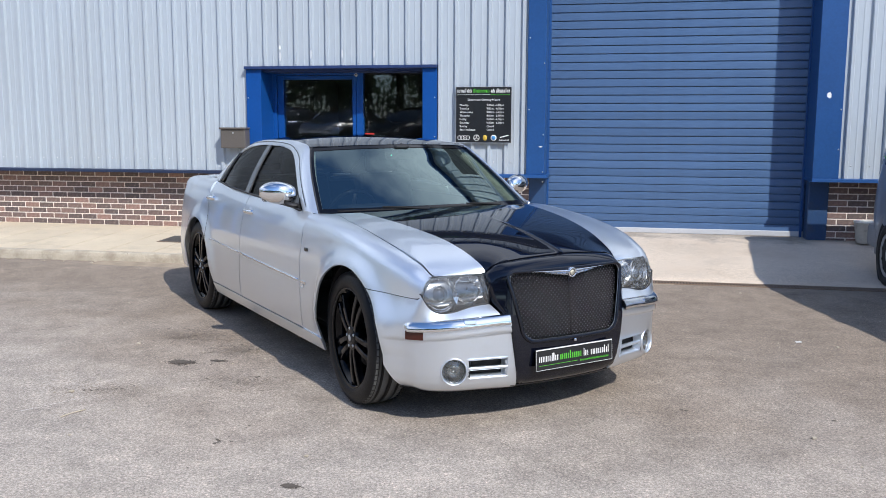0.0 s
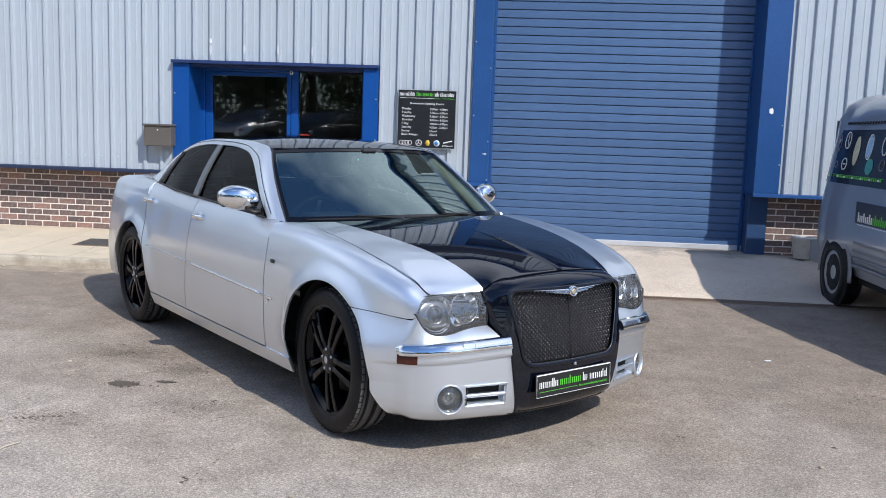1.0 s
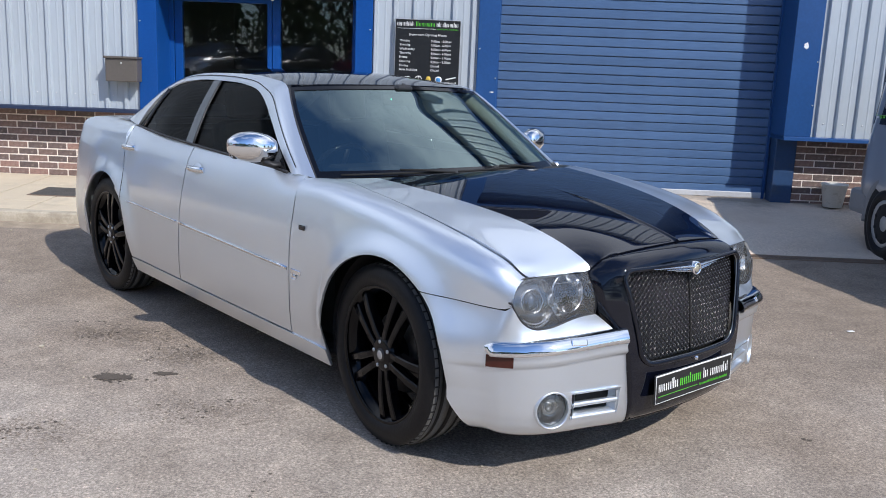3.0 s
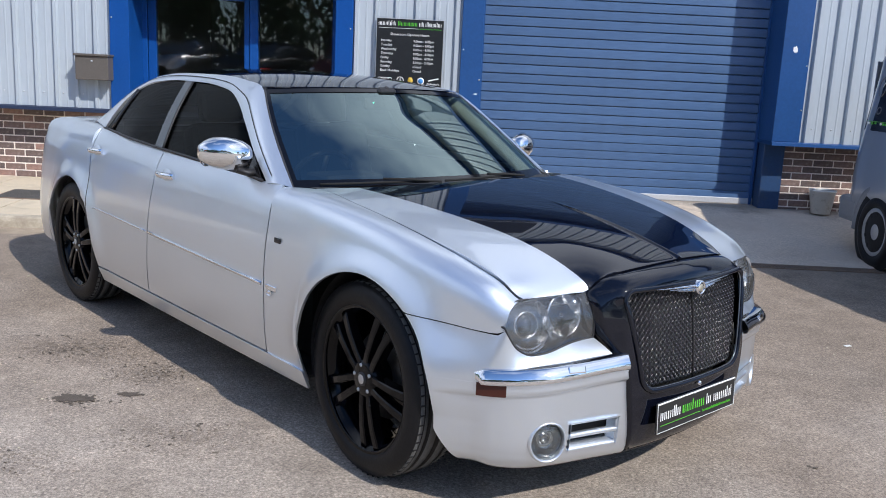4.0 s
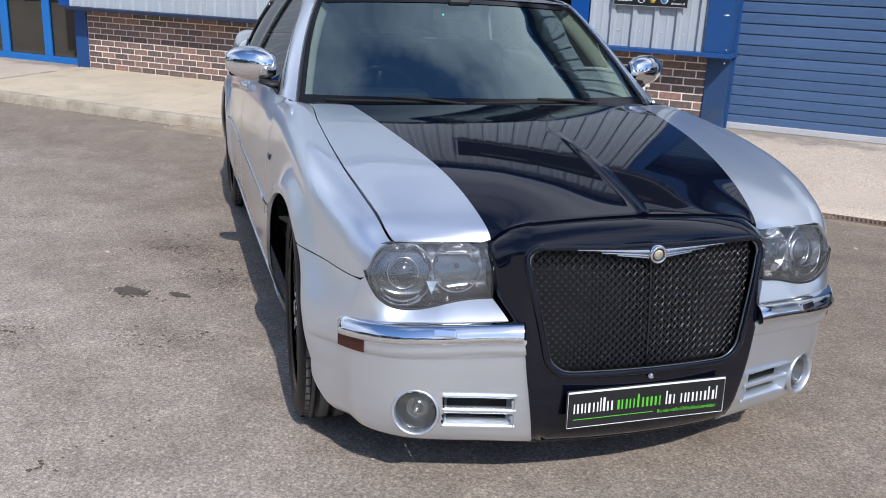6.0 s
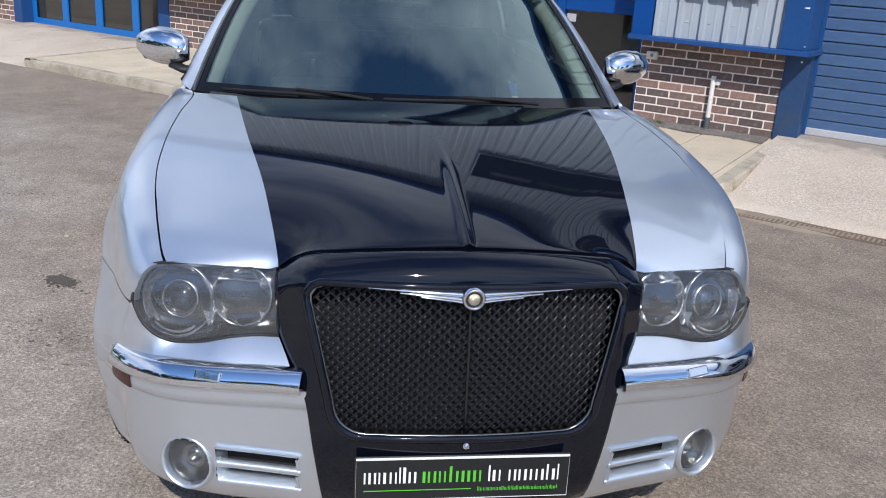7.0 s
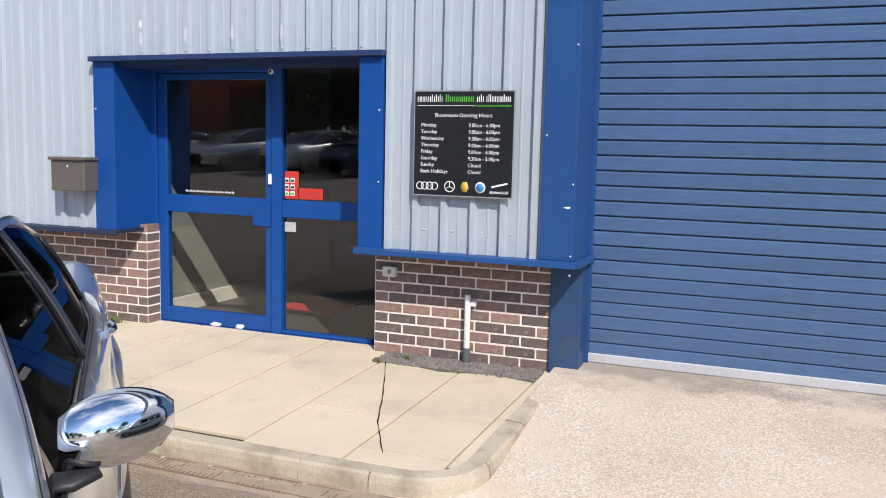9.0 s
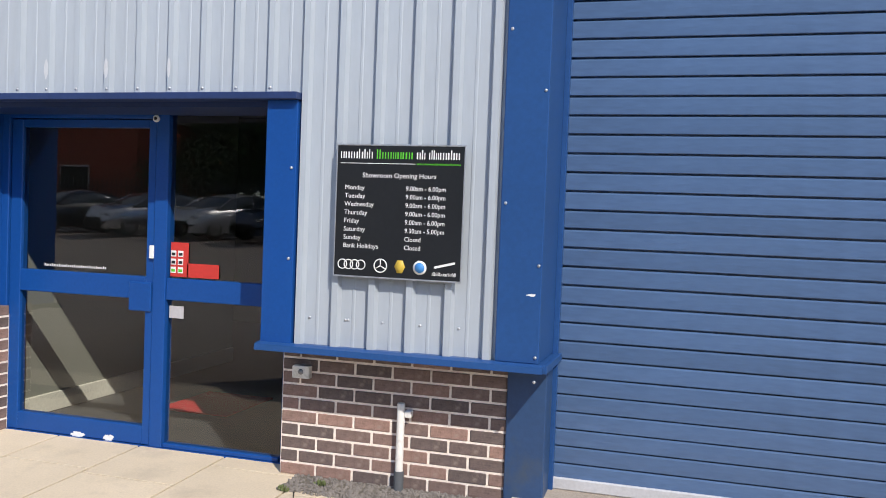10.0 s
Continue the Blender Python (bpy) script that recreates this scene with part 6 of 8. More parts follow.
    for q in ((0, 1, 2), (3, 5, 4), (0, 3, 4, 1), (1, 4, 5, 2), (2, 5, 3, 0)):
        wedge.faces.new([w[i] for i in q])
    bmesh.ops.recalc_face_normals(wedge, faces=wedge.faces[:])
    part("prism", wedge, M_REFLECT, lamp, "", pose(LENS_X(0.610) + 0.004, s * 0.612, 0.652, 0, -8, s * 16))
    part("indicator", lathe([(0, 0.0), (0.018, -0.004), (0.026, -0.02)], 18, axis="X"), M_REFLECT, lamp, "", pose(LENS_X(0.475) - 0.02, s * 0.475, 0.735, 0, -8, s * 12))
    part("indicator", lathe([(0, -0.01), (0.022, -0.014), (0.030, -0.03)], 18, axis="X"), M_REFLECT, lamp, "", pose(LENS_X(0.478) - 0.02, s * 0.478, 0.675, 0, -8, s * 12))

# ---- cabin ----
def gh_y(x, z):
    """Half-width of the glasshouse."""
    zb = BELT(x)
    yb = 0.864 - 0.055 * step(-0.7, -1.3, x)
    t = (z - zb) / (1.405 - zb)
    return yb + (0.640 - yb) * t + 0.014 * math.sin(math.pi * min(max(t, 0), 1))


DLO = path3([(x, 0, z) for x, z in ((0.735, 1.000), (0.55, 1.105), (0.36, 1.222), (0.18, 1.318), (0.06, 1.362), (-0.10, 1.385), (-0.42, 1.397), (-0.75, 1.388), (-0.96, 1.352), (-1.08, 1.285), (-1.175, 1.185), (-1.245, 1.088))])
RAIL = path3([(0.865, 0.815, 0.992), (0.70, 0.776, 1.110), (0.54, 0.730, 1.228), (0.40, 0.678, 1.332), (0.31, 0.640, 1.393), (0.10, 0.612, 1.425), (-0.42, 0.600, 1.440), (-0.78, 0.596, 1.428), (-1.06, 0.588, 1.388), (-1.32, 0.595, 1.295), (-1.56, 0.620, 1.188), (-1.81, 0.655, 1.090)])
rows = []
for t in np.linspace(0, 1, 56):
    a = DLO(t)
    a = np.array((a[0], gh_y(a[0], a[2]), a[2]))
    b = RAIL(t)
    mid = (a + b) / 2
    outw = np.array((0, 0.6, 0.45))
    row = []
    for k in range(9):
        u = k / 8
        p = a + (b - a) * u + outw * 0.020 * math.sin(math.pi * u)
        row.append(tuple(p))
    rows.append(row)
both("roof_rail", rows, M_SILVER, flange=0.02, inside=(-0.4, 0, 1.1))
both("rail_seal", [[(r[3][0], r[3][1] + 0.0025, r[3][2] + 0.0015), (r[3][0], r[3][1] - 0.001, r[3][2] + 0.006)] for r in rows[1:55]], M_DARKPLASTIC, flange=0)

# side windows, on the surface just inside the frame
def window(x0b, x0t, x1b, x1t, name, mat):
    rows = []
    dl = [DLO(t) for t in np.linspace(0, 1, 220)]
    dx, dz = np.array([p[0] for p in dl]), np.array([p[2] for p in dl])

    def roof_at(x):
        return float(np.interp(-x, -dx, dz))

    for i in range(20):
        t = i / 19
        row = []
        for k in range(12):
            u = k / 11
            xb, xt = x0b + (x1b - x0b) * t, x0t + (x1t - x0t) * t
            zt = min(roof_at(xt), 1.40) + 0.004
            x = xb + (xt - xb) * u
            z = BELT(x) - 0.004 + (zt - BELT(x) + 0.004) * u
            row.append((x, gh_y(x, z) - 0.010, z))
        rows.append(row)
    return both(name, rows, mat, flange=0, inside=(-0.4, 0, 1.1))


wins = window(0.73, 0.09, -0.325, -0.412, "front_window", M_SIDEGLASS) + window(-0.42, -0.50, -1.24, -1.00, "rear_window", M_TINT)
for w_ in wins:
    w_.visible_shadow = False
both("centre_pillar", [[(xb + (xt - xb) * u, gh_y(xb + (xt - xb) * u, BELT(-0.37) + (1.40 - BELT(-0.37)) * u) - 0.001, BELT(-0.37) + (1.40 - BELT(-0.37)) * u) for u in span(0, 1, 8)] for xb, xt in ((-0.323, -0.410), (-0.350, -0.436), (-0.392, -0.474), (-0.422, -0.502))], M_PILLAR, flange=0.006, inside=(-0.4, 0, 1.1))
for s in (-1, 1):
    part("pillar_seal", sweep([(-0.319 - 0.087 * u, s * (gh_y(-0.319 - 0.087 * u, BELT(-0.32) + (1.395 - BELT(-0.32)) * u) + 0.001), BELT(-0.32) + (1.395 - BELT(-0.32)) * u) for u in span(0, 1, 8)], 0.008, 0.006, up=(0, 1, 0), n=6), M_DARKPLASTIC, car)
    part("belt_seal", sweep([(x, s * (gh_y(x, BELT(x)) + 0.003), BELT(x) + 0.002) for x in span(0.70, -1.245, 20)], 0.007, n=6), M_DARKPLASTIC, car)
    part("window_divider", sweep([(-1.125 + 0.115 * u, s * (gh_y(-1.125 + 0.115 * u, 1.085 + 0.24 * u) - 0.002), 1.085 + 0.24 * u) for u in span(0, 1, 5)], 0.016, 0.006, up=(0, 1, 0), n=6), M_GLOSSBLACK, car)
    # mirror triangle at the window's front corner
    tri = [[(0.70 - 0.16 * t, s * (gh_y(0.70 - 0.16 * t, 1.0 + 0.02 * t + 0.10 * t * u) + 0.004), 1.0 + 0.02 * t * 0 + 0.105 * t * u) for u in (0, 0.5, 1)] for t in (0.05, 0.5, 1.0)]
    part("window_corner", sheet(tri, (-0.4, 0, 1.1), 0.006), M_GLOSSBLACK, car)

# windscreen, roof, rear screen
def across(edge, centre, n=25, m=17, crown=2.0):
    """A skin from one side edge over a middle line to the other; edge and centre are functions of t."""
    rows = []
    for i in range(m):
        t = i / (m - 1)
        e, c = np.array(edge(t)), np.array(centre(t))
        row = []
        for k in range(n):
            v = -1 + 2 * k / (n - 1)
            w_ = abs(v) ** crown
            row.append((c[0] + (e[0] - c[0]) * w_, e[1] * v, c[2] + (e[2] - c[2]) * w_))
        rows.append(row)
    return rows


ws_e = path3([(0.85, 0.800, 0.985), (0.69, 0.760, 1.105), (0.53, 0.715, 1.223), (0.39, 0.663, 1.328), (0.31, 0.626, 1.386)])
ws_c = path3([(1.075, 0, 0.998), (0.90, 0, 1.115), (0.715, 0, 1.232), (0.545, 0, 1.335), (0.43, 0, 1.410)])
screen = part("windscreen", sheet(across(ws_e, ws_c, 29, 21), (0, 0, 0.9), 0.005), M_SCREEN, car, "raked windscreen reflecting the sky")
screen.visible_shadow = False
M_FRIT = surf("screen_border", (0.004, 0.004, 0.005), 0.08, var=0.1, spec=0.4)


def glass_strip(t0, t1, v0, v1, n, m):
    """A band of the windscreen's black border, just proud of the glass."""
    rows = []
    for i in range(m):
        t = t0 + (t1 - t0) * i / (m - 1)
        e, c = ws_e(t), ws_c(t)
        rows.append([(c[0] + (e[0] - c[0]) * abs(v) ** 2 + 0.0022, e[1] * v, c[2] + (e[2] - c[2]) * abs(v) ** 2 + 0.0022) for v in np.linspace(v0, v1, n)])
    return sheet(rows, (0, 0, 0.9), 0)


for q in ((0.0, 0.075, -0.999, 0.999, 29, 4), (0.955, 0.999, -0.999, 0.999, 29, 3), (0.075, 0.955, -0.999, -0.974, 3, 18), (0.075, 0.955, 0.974, 0.999, 3, 18)):
    part("border", glass_strip(*q), M_FRIT, screen, "black printed glass border")
both("screen_seal", [[tuple(ws_e(t) + np.array((0.004, 0.0, 0.004))), tuple(ws_e(t) + np.array((-0.004, 0.016, 0.004)))] for t in np.linspace(0, 1, 18)], M_DARKPLASTIC, flange=0)
rf_e = lambda t: RAIL(0.435 + 0.315 * t) * np.array((1, 0.985, 1)) + np.array((0, 0, -0.002))
RX = smooth([(0, 0.432), (0.25, 0.10), (0.5, -0.38), (0.75, -0.82), (1, -1.16)])
RZ = smooth([(0, 1.415), (0.12, 1.443), (0.3, 1.470), (0.5, 1.480), (0.75, 1.468), (1.0, 1.412)])


def roof_edge(t):
    tt = float(np.interp(t, [0, 0.1, 1], [0.252, 0.305, 0.745]))
    p = RAIL(tt)
    return np.array((p[0], p[1] - 0.004, p[2] - 0.001))


part("roof", sheet(across(roof_edge, lambda t: (RX(t), 0, RZ(t)), 25, 24, 2.2), (0, 0, 0.9), 0.012), M_BLACK, car, "gloss black roof panel")
rs_e = lambda t: RAIL(0.735 + 0.262 * t) * np.array((1, 1.0, 1))
part("rear_screen", sheet(across(rs_e, path3([(-1.17, 0, 1.408), (-1.45, 0, 1.30), (-1.70, 0, 1.19), (-1.92, 0, 1.10)]), 21, 12), (-0.6, 0, 0.9), 0.005), M_TINT, car)
# boot, tail
part("boot_lid", sheet([[(x, y, QT_Z(x) + 0.012 * (1 - (y / 0.7) ** 2) - 0.03 * step(-2.40, -2.50, x)) for y in np.linspace(-QT_Y(x) + 0.004, QT_Y(x) - 0.004, 13)] for x in span(-1.86, -2.50, 12)], (-2, 0, 0.5), 0.015), M_SILVER, car)
TAIL = path3([(-2.40, 0.842, 0), (-2.47, 0.80, 0), (-2.53, 0.68, 0), (-2.56, 0.45, 0), (-2.575, 0.0, 0)])
def section_y(z):
    return side_y(-2.40, z) - 0.05 * step(0.93, 1.03, z)


rows = []
for t in np.linspace(0, 1, 16):
    p = TAIL(t)
    rows.append([(p[0] + 0.004 + 0.05 * step(0.55, 1.05, z) * t - 0.02 * step(0.72, 0.60, z) * t, p[1] / 0.842 * section_y(z), z) for z in span(0.26, 1.015, 16)])
both("tail_panel", rows, M_SILVER, inside=(-1.8, 0, 0.6))
for s in (-1, 1):
    part("tail_lamp", sheet([[(TAIL(t)[0] - 0.004, s * (TAIL(t)[1] / 0.842 * section_y(z) + 0.003), z) for z in span(0.70, 0.97, 6)] for t in np.linspace(0.10, 0.42, 6)], (-1.8, 0, 0.6), 0.02), M_AMBER, car, "dark red tail lamp")

# cowl and wipers
part("cowl", sheet([[(BON_R(abs(y)) - 0.004 + (0.0 if k == 0 else -0.06 - 0.035 * k), y, 1.003 + 0.012 * (1 - (y / 0.8) ** 2) - 0.020 * k) for k in range(4)] for y in span(-0.76, 0.76, 21)], (0.9, 0, 0.2), 0.0), M_DARKPLASTIC, car, "black scuttle panel below the windscreen")


def on_screen(y, t):
    e, c = ws_e(t), ws_c(t)
    v = abs(y) / e[1]
    return np.array((c[0] + (e[0] - c[0]) * v**2, y, c[2] + (e[2] - c[2]) * v**2))


for y0, y1, t1 in ((-0.16, -0.70, 0.012), (0.46, -0.12, 0.016)):
    wiper = part("wiper", sweep([on_screen(y0, 0.0) + (0.02, 0, 0.02), on_screen(y0 + (y1 - y0) * 0.3, 0.015) + (0.012, 0, 0.028), on_screen((y0 + y1) / 2, 0.03) + (0.006, 0, 0.024)], 0.007, 0.006, n=6), M_UNDER, car, "black wiper resting on the glass")
    part("blade", sweep([on_screen(y, 0.010 + t1 * (1 - abs((y - (y0 + y1) / 2) / (y1 - y0)))) + (0.006, 0, 0.012) for y in span(y0 + 0.05 * (1 if y1 > y0 else -1), y1, 10)], 0.004, 0.006, n=6), M_UNDER, wiper)

# mirrors, handles, strips, badges
for s, dr, rd in zip((-1, 1), fdoors, rdoors):
    part("mirror_base", sweep([(0.58, s * 0.835, 1.030), (0.575, s * 0.875, 1.028), (0.56, s * 0.92, 1.045)], 0.040, 0.016, n=10), M_DARKPLASTIC, car, "black door mirror foot")
    rows = []
    for i in range(16):
        a = 2 * math.pi * i / 16
        row = []
        for k in range(11):
            u = k / 10
            yy = 0.858 + 0.206 * u
            fat = math.sin(math.pi * min(0.10 + 0.86 * u, 1.0)) ** 0.45
            ca, sa = math.cos(a), math.sin(a)
            xx = 0.550 + (0.080 * ca if ca > 0 else 0.030 * ca) * fat - 0.060 * u
            zz = 1.106 + 0.010 * u + 0.074 * math.copysign(abs(sa) ** 0.8, sa) * fat
            row.append((xx, s * yy, zz))
        rows.append(row)
    P = np.array(rows)
    capbm = sheet(P, (0.53, s * 0.96, 1.10), 0, closed=True)
    bmesh.ops.holes_fill(capbm, edges=capbm.edges[:], sides=20)
    mirror = part("mirror_cap", capbm, M_CHROME, car, "chrome door mirror")
    part("mirror_glass", block(-0.003, 0.003, -0.085, 0.085, -0.05, 0.05, 0.012), M_CHROME, mirror, "", pose(0.497, s * 0.965, 1.102, 0, 0, s * 14))
    for x, z, pnt in ((-0.19, 0.925, dr), (-1.17, 0.955, rd)):
        yh = side_y(x, z)
        hd = part("door_handle", sweep([(x + 0.10 - 0.20 * t, s * (yh + 0.006 + 0.028 * math.sin(math.pi * t)), z + 0.004) for t in np.linspace(0, 1, 9)], 0.011, 0.017, n=8), M_CHROME, pnt, "chrome door handle")
        part("handle_cup", lathe([(0.0, -0.010), (0.03, -0.006), (0.046, 0.002)], 18), M_SILVER, hd, "", pose(x + 0.01, s * (yh + 0.001), z) @ Matrix.Diagonal((1.3, s * -1, 0.8, 1)))
    line = lambda a, b: [(x, s * (side_y(x, 0.600 - 0.02 * (x + 1.1) / 2) + 0.004), 0.608 - 0.025 * (x + 0.3)) for x in span(a, b, 14)]
    part("rub_strip", sweep(line(0.83, -0.34), 0.006, 0.009, n=8), M_CHROME, dr, "thin chrome side strip")
    part("rub_strip", sweep(line(-0.375, -1.10), 0.004, 0.005, n=6), M_CHROME, rd, "thin chrome side strip")
    tag = part("side_badge", block(-0.042, 0.042, -0.003, 0.003, -0.012, 0.012, 0.003), M_CHROME, car, "small chrome side badge", pose(0.905, s * (side_y(0.905, 0.575) + 0.004), 0.575))
    part("badge_drop", block(-0.018, 0.018, -0.003, 0.003, -0.020, 0.002, 0.006), M_CHROME, tag, "", pose(-0.012, 0, -0.014))
    part("side_repeater", block(-0.024, 0.024, -0.004, 0.004, -0.011, 0.011, 0.005, 2), M_GLOSSBLACK, car, "small dark side repeater", pose(0.935, s * (side_y(0.935, 0.785) + 0.003), 0.785))

# wheels
# worn tread, paler than the rubber: sunlight on it put into the colour
M_TREAD = surf("sunlit_worn_tread", (0.10, 0.10, 0.095), 0.85, var=0.25, scales=(8, 90), bump=0.3)


def wheel(x, s):
    """Black twin-spoke alloy wheel with its tyre; y points inwards for the right-hand side."""
    rim = lathe([(0.262, -0.100), (0.272, -0.108), (0.277, -0.101), (0.272, -0.088), (0.252, -0.080), (0.240, -0.05), (0.234, 0.02), (0.242, 0.10), (0.265, 0.105)], 56)
    place = pose(x, s * 0.808, TYRE - DIP, 0, 0, (-4 if x > 0 else 0) + (0 if s < 0 else 180)) @ pose(0, 0, 0, 0, 12 + 9 * x, 0) @ Matrix.Diagonal((TYRE / 0.363, 1, TYRE / 0.363, 1))
    w = part("wheel", rim, M_RIM, car, "gloss black five twin-spoke alloy wheel", place)
    tyre = lathe([(0.266, -0.095), (0.274, -0.106), (0.286, -0.1145), (0.308, -0.1175), (0.330, -0.113), (0.346, -0.1055), (0.3565, -0.094), (0.3605, -0.075), (0.3620, -0.060),
                  (0.3540, -0.058), (0.3540, -0.050), (0.3625, -0.048), (0.3630, -0.010), (0.3550, -0.008), (0.3550, 0.008), (0.3630, 0.010), (0.3625, 0.048), (0.354, 0.050), (0.354, 0.058),
                  (0.3620, 0.060), (0.3565, 0.094), (0.346, 0.106), (0.308, 0.1175), (0.282, 0.1145), (0.260, 0.100)], 64)
    t = part("tyre", tyre, M_RUBBER, w, "black road tyre")
    blocks = bmesh.new()
    for k in range(64):
        for y0, y1 in ((-0.096, -0.060), (0.060, 0.096)):
            add(blocks, block(-0.0025, 0.0025, y0, y1, 0.352, 0.3605), Matrix.Rotation(2 * math.pi * k / 64, 4, "Y"))
    tagged(part("tread", blocks, M_UNDER, w), kind="stuff")
    for y0, y1, r0, r1 in ((-0.0945, -0.061, 0.3572, 0.3626), (-0.047, -0.011, 0.3632, 0.3636), (0.011, 0.047, 0.3636, 0.3632), (0.061, 0.0945, 0.3626, 0.3572)):
        part("tread_rib", lathe([(r0 - 0.004, y0), (r0, y0 + 0.002), (r1, y1 - 0.002), (r1 - 0.004, y1)], 64), M_TREAD, w, "worn grey tread, sunlit tone put into its colour")
    for k in range(5):
        for side in (-1, 1):
            a = 2 * math.pi * k / 5
            bm = bmesh.new()
            pts = [(side * 0.020, 0.045, 0.036, 0.052), (side * 0.025, 0.10, 0.038, 0.040), (side * 0.033, 0.18, 0.043, 0.036), (side * 0.043, 0.262, 0.052, 0.034)]
            rings = []
            for cx, r, hw, th in pts:
                yf = -0.088 - 0.012 * math.sin(math.pi * min(r / 0.255, 1))
                rings.append([bm.verts.new(p) for p in ((cx - hw / 2, yf + th, r), (cx - hw / 2 * 0.75, yf + 0.004, r), (cx - hw / 2 * 0.5, yf, r), (cx + hw / 2 * 0.5, yf, r), (cx + hw / 2 * 0.75, yf + 0.004, r), (cx + hw / 2, yf + th, r))])
            for p, q in zip(rings, rings[1:]):
                for i in range(6):
                    bm.faces.new((p[i], p[(i + 1) % 6], q[(i + 1) % 6], q[i]))
            bmesh.ops.recalc_face_normals(bm, faces=bm.faces[:])
            bmesh.ops.transform(bm, matrix=Matrix.Rotation(a, 4, "Y"), verts=bm.verts[:])
            part("spoke", bm, M_RIM, w)
    part("hub", lathe([(0.0, -0.099), (0.055, -0.099), (0.069, -0.094), (0.076, -0.075), (0.076, 0.02)], 32), M_RIM, w)
    part("centre_cap", lathe([(0.0, -0.105), (0.018, -0.1045), (0.026, -0.102), (0.029, -0.092)], 24), M_DARKPLASTIC, w)
    part("cap_badge", lathe([(0.0, -0.1065), (0.015, -0.106), (0.020, -0.1035)], 18), M_GALV, w, "pale centre badge")
    for k in range(5):
        a = 2 * math.pi * (k + 0.5) / 5
        part("wheel_nut", lathe([(0.0, -0.1035), (0.006, -0.103), (0.008, -0.1005), (0.0085, -0.085)], 6), M_GALV, w, "", Matrix.Translation((0.052 * math.sin(a), 0, 0.052 * math.cos(a))))
    part("brake_disc", lathe([(0.07, -0.012), (0.16, -0.012), (0.165, 0.0), (0.16, 0.012), (0.07, 0.012)], 40), M_DISC, w, "dull dark brake disc")
    return w


for x in (AXLE, -AXLE):
    for s in (-1, 1):
        wheel(x, s)
        lin = [[(x + SHIFT + (ARCH + 0.012) * math.cos(a), s * y, WR + (ARCH + 0.012) * math.sin(a)) for y in (0.56, 0.70, 0.82, 0.88)] for a in np.linspace(-0.30, math.pi + 0.30, 22)]
        part("wheel_arch_liner", sheet(lin, (x, 0, 5), 0), M_UNDER, car)
        part("inner_arch", block(x - 0.42, x + 0.42, s * 0.56 - 0.01, s * 0.56 + 0.01, 0.2, 0.78), M_UNDER, car)

# floor and inner shell keep the light out
part("underbody", block(-2.35, 1.95, -0.80, 0.80, 0.20, 0.24, 0.02), M_UNDER, car)
part("underbody", block(1.95, 2.28, -0.50, 0.50, 0.20, 0.24, 0.02), M_UNDER, car)
part("underbody", block(-1.08, 1.08, -0.86, 0.86, 0.20, 0.26, 0.02), M_UNDER, car)
part("bulkhead", block(0.98, 1.02, -0.78, 0.78, 0.25, 0.99), M_UNDER, car)
part("front_closure", block(1.95, 2.0, -0.78, 0.78, 0.24, 0.72), M_UNDER, car)
part("engine_cover", block(1.02, 1.96, -0.55, 0.55, 0.25, 0.78), M_UNDER, car)

# inside the cabin
rows = [[(x, y, z) for y in span(-0.74, 0.74, 15)] for x, z in ((1.05, 0.985), (0.92, 0.995), (0.75, 0.985), (0.62, 0.955), (0.58, 0.90), (0.60, 0.70))]
part("dashboard", sheet(rows, (0.8, 0, 0.4), 0.0), M_DASH, car, "dark grey dashboard")
part("binnacle", block(0.52, 0.72, -0.54, -0.20, 0.95, 1.015, 0.03, 3), M_DASH, car)
wheel_m = pose(0.40, -0.37, 0.93, 0, -66, 0)
ring = [(0.185 * math.cos(a), 0.185 * math.sin(a), 0) for a in np.linspace(0, 2 * math.pi, 36, endpoint=False)]
stw = part("steering_wheel", sweep(ring, 0.015, n=8, closed=True), M_GLOSSBLACK, car, "dark steering wheel", wheel_m)
part("steering_hub", block(-0.06, 0.06, -0.08, 0.08, -0.02, 0.015, 0.02, 2), M_DASH, stw)
for a in (0, 180, 270):
    part("steering_spoke", sweep([(0, 0, 0), (0.18 * math.cos(radians(a)), 0.18 * math.sin(radians(a)), 0)], 0.016, 0.008, n=6), M_STEEL, stw)
for y in (-0.37, 0.37):
    seat = part("seat", block(-0.42, 0.12, y - 0.25, y + 0.25, 0.42, 0.60, 0.06, 3), M_SEAT, car, "dark leather seat")
    part("backrest", block(-0.09, 0.09, -0.24, 0.24, 0, 0.62, 0.07, 3), M_SEAT, seat, "", pose(-0.42, y, 0.56, 0, -16, 0))
    part("headrest", block(-0.05, 0.05, -0.13, 0.13, 0, 0.19, 0.045, 3), M_SEAT, seat, "", pose(-0.62, y, 1.165, 0, -10, 0))
part("rear_bench", block(-1.25, -0.85, -0.65, 0.65, 0.40, 0.60, 0.06, 3), M_SEAT, car)
part("rear_backrest", block(-1.42, -1.22, -0.65, 0.65, 0.55, 1.06, 0.06, 3), M_SEAT, car)
part("parcel_shelf", block(-1.85, -1.3, -0.70, 0.70, 1.03, 1.05, 0.01), M_DASH, car)
part("cabin_floor", block(-1.4, 1.0, -0.80, 0.80, 0.28, 0.31), M_DASH, car)
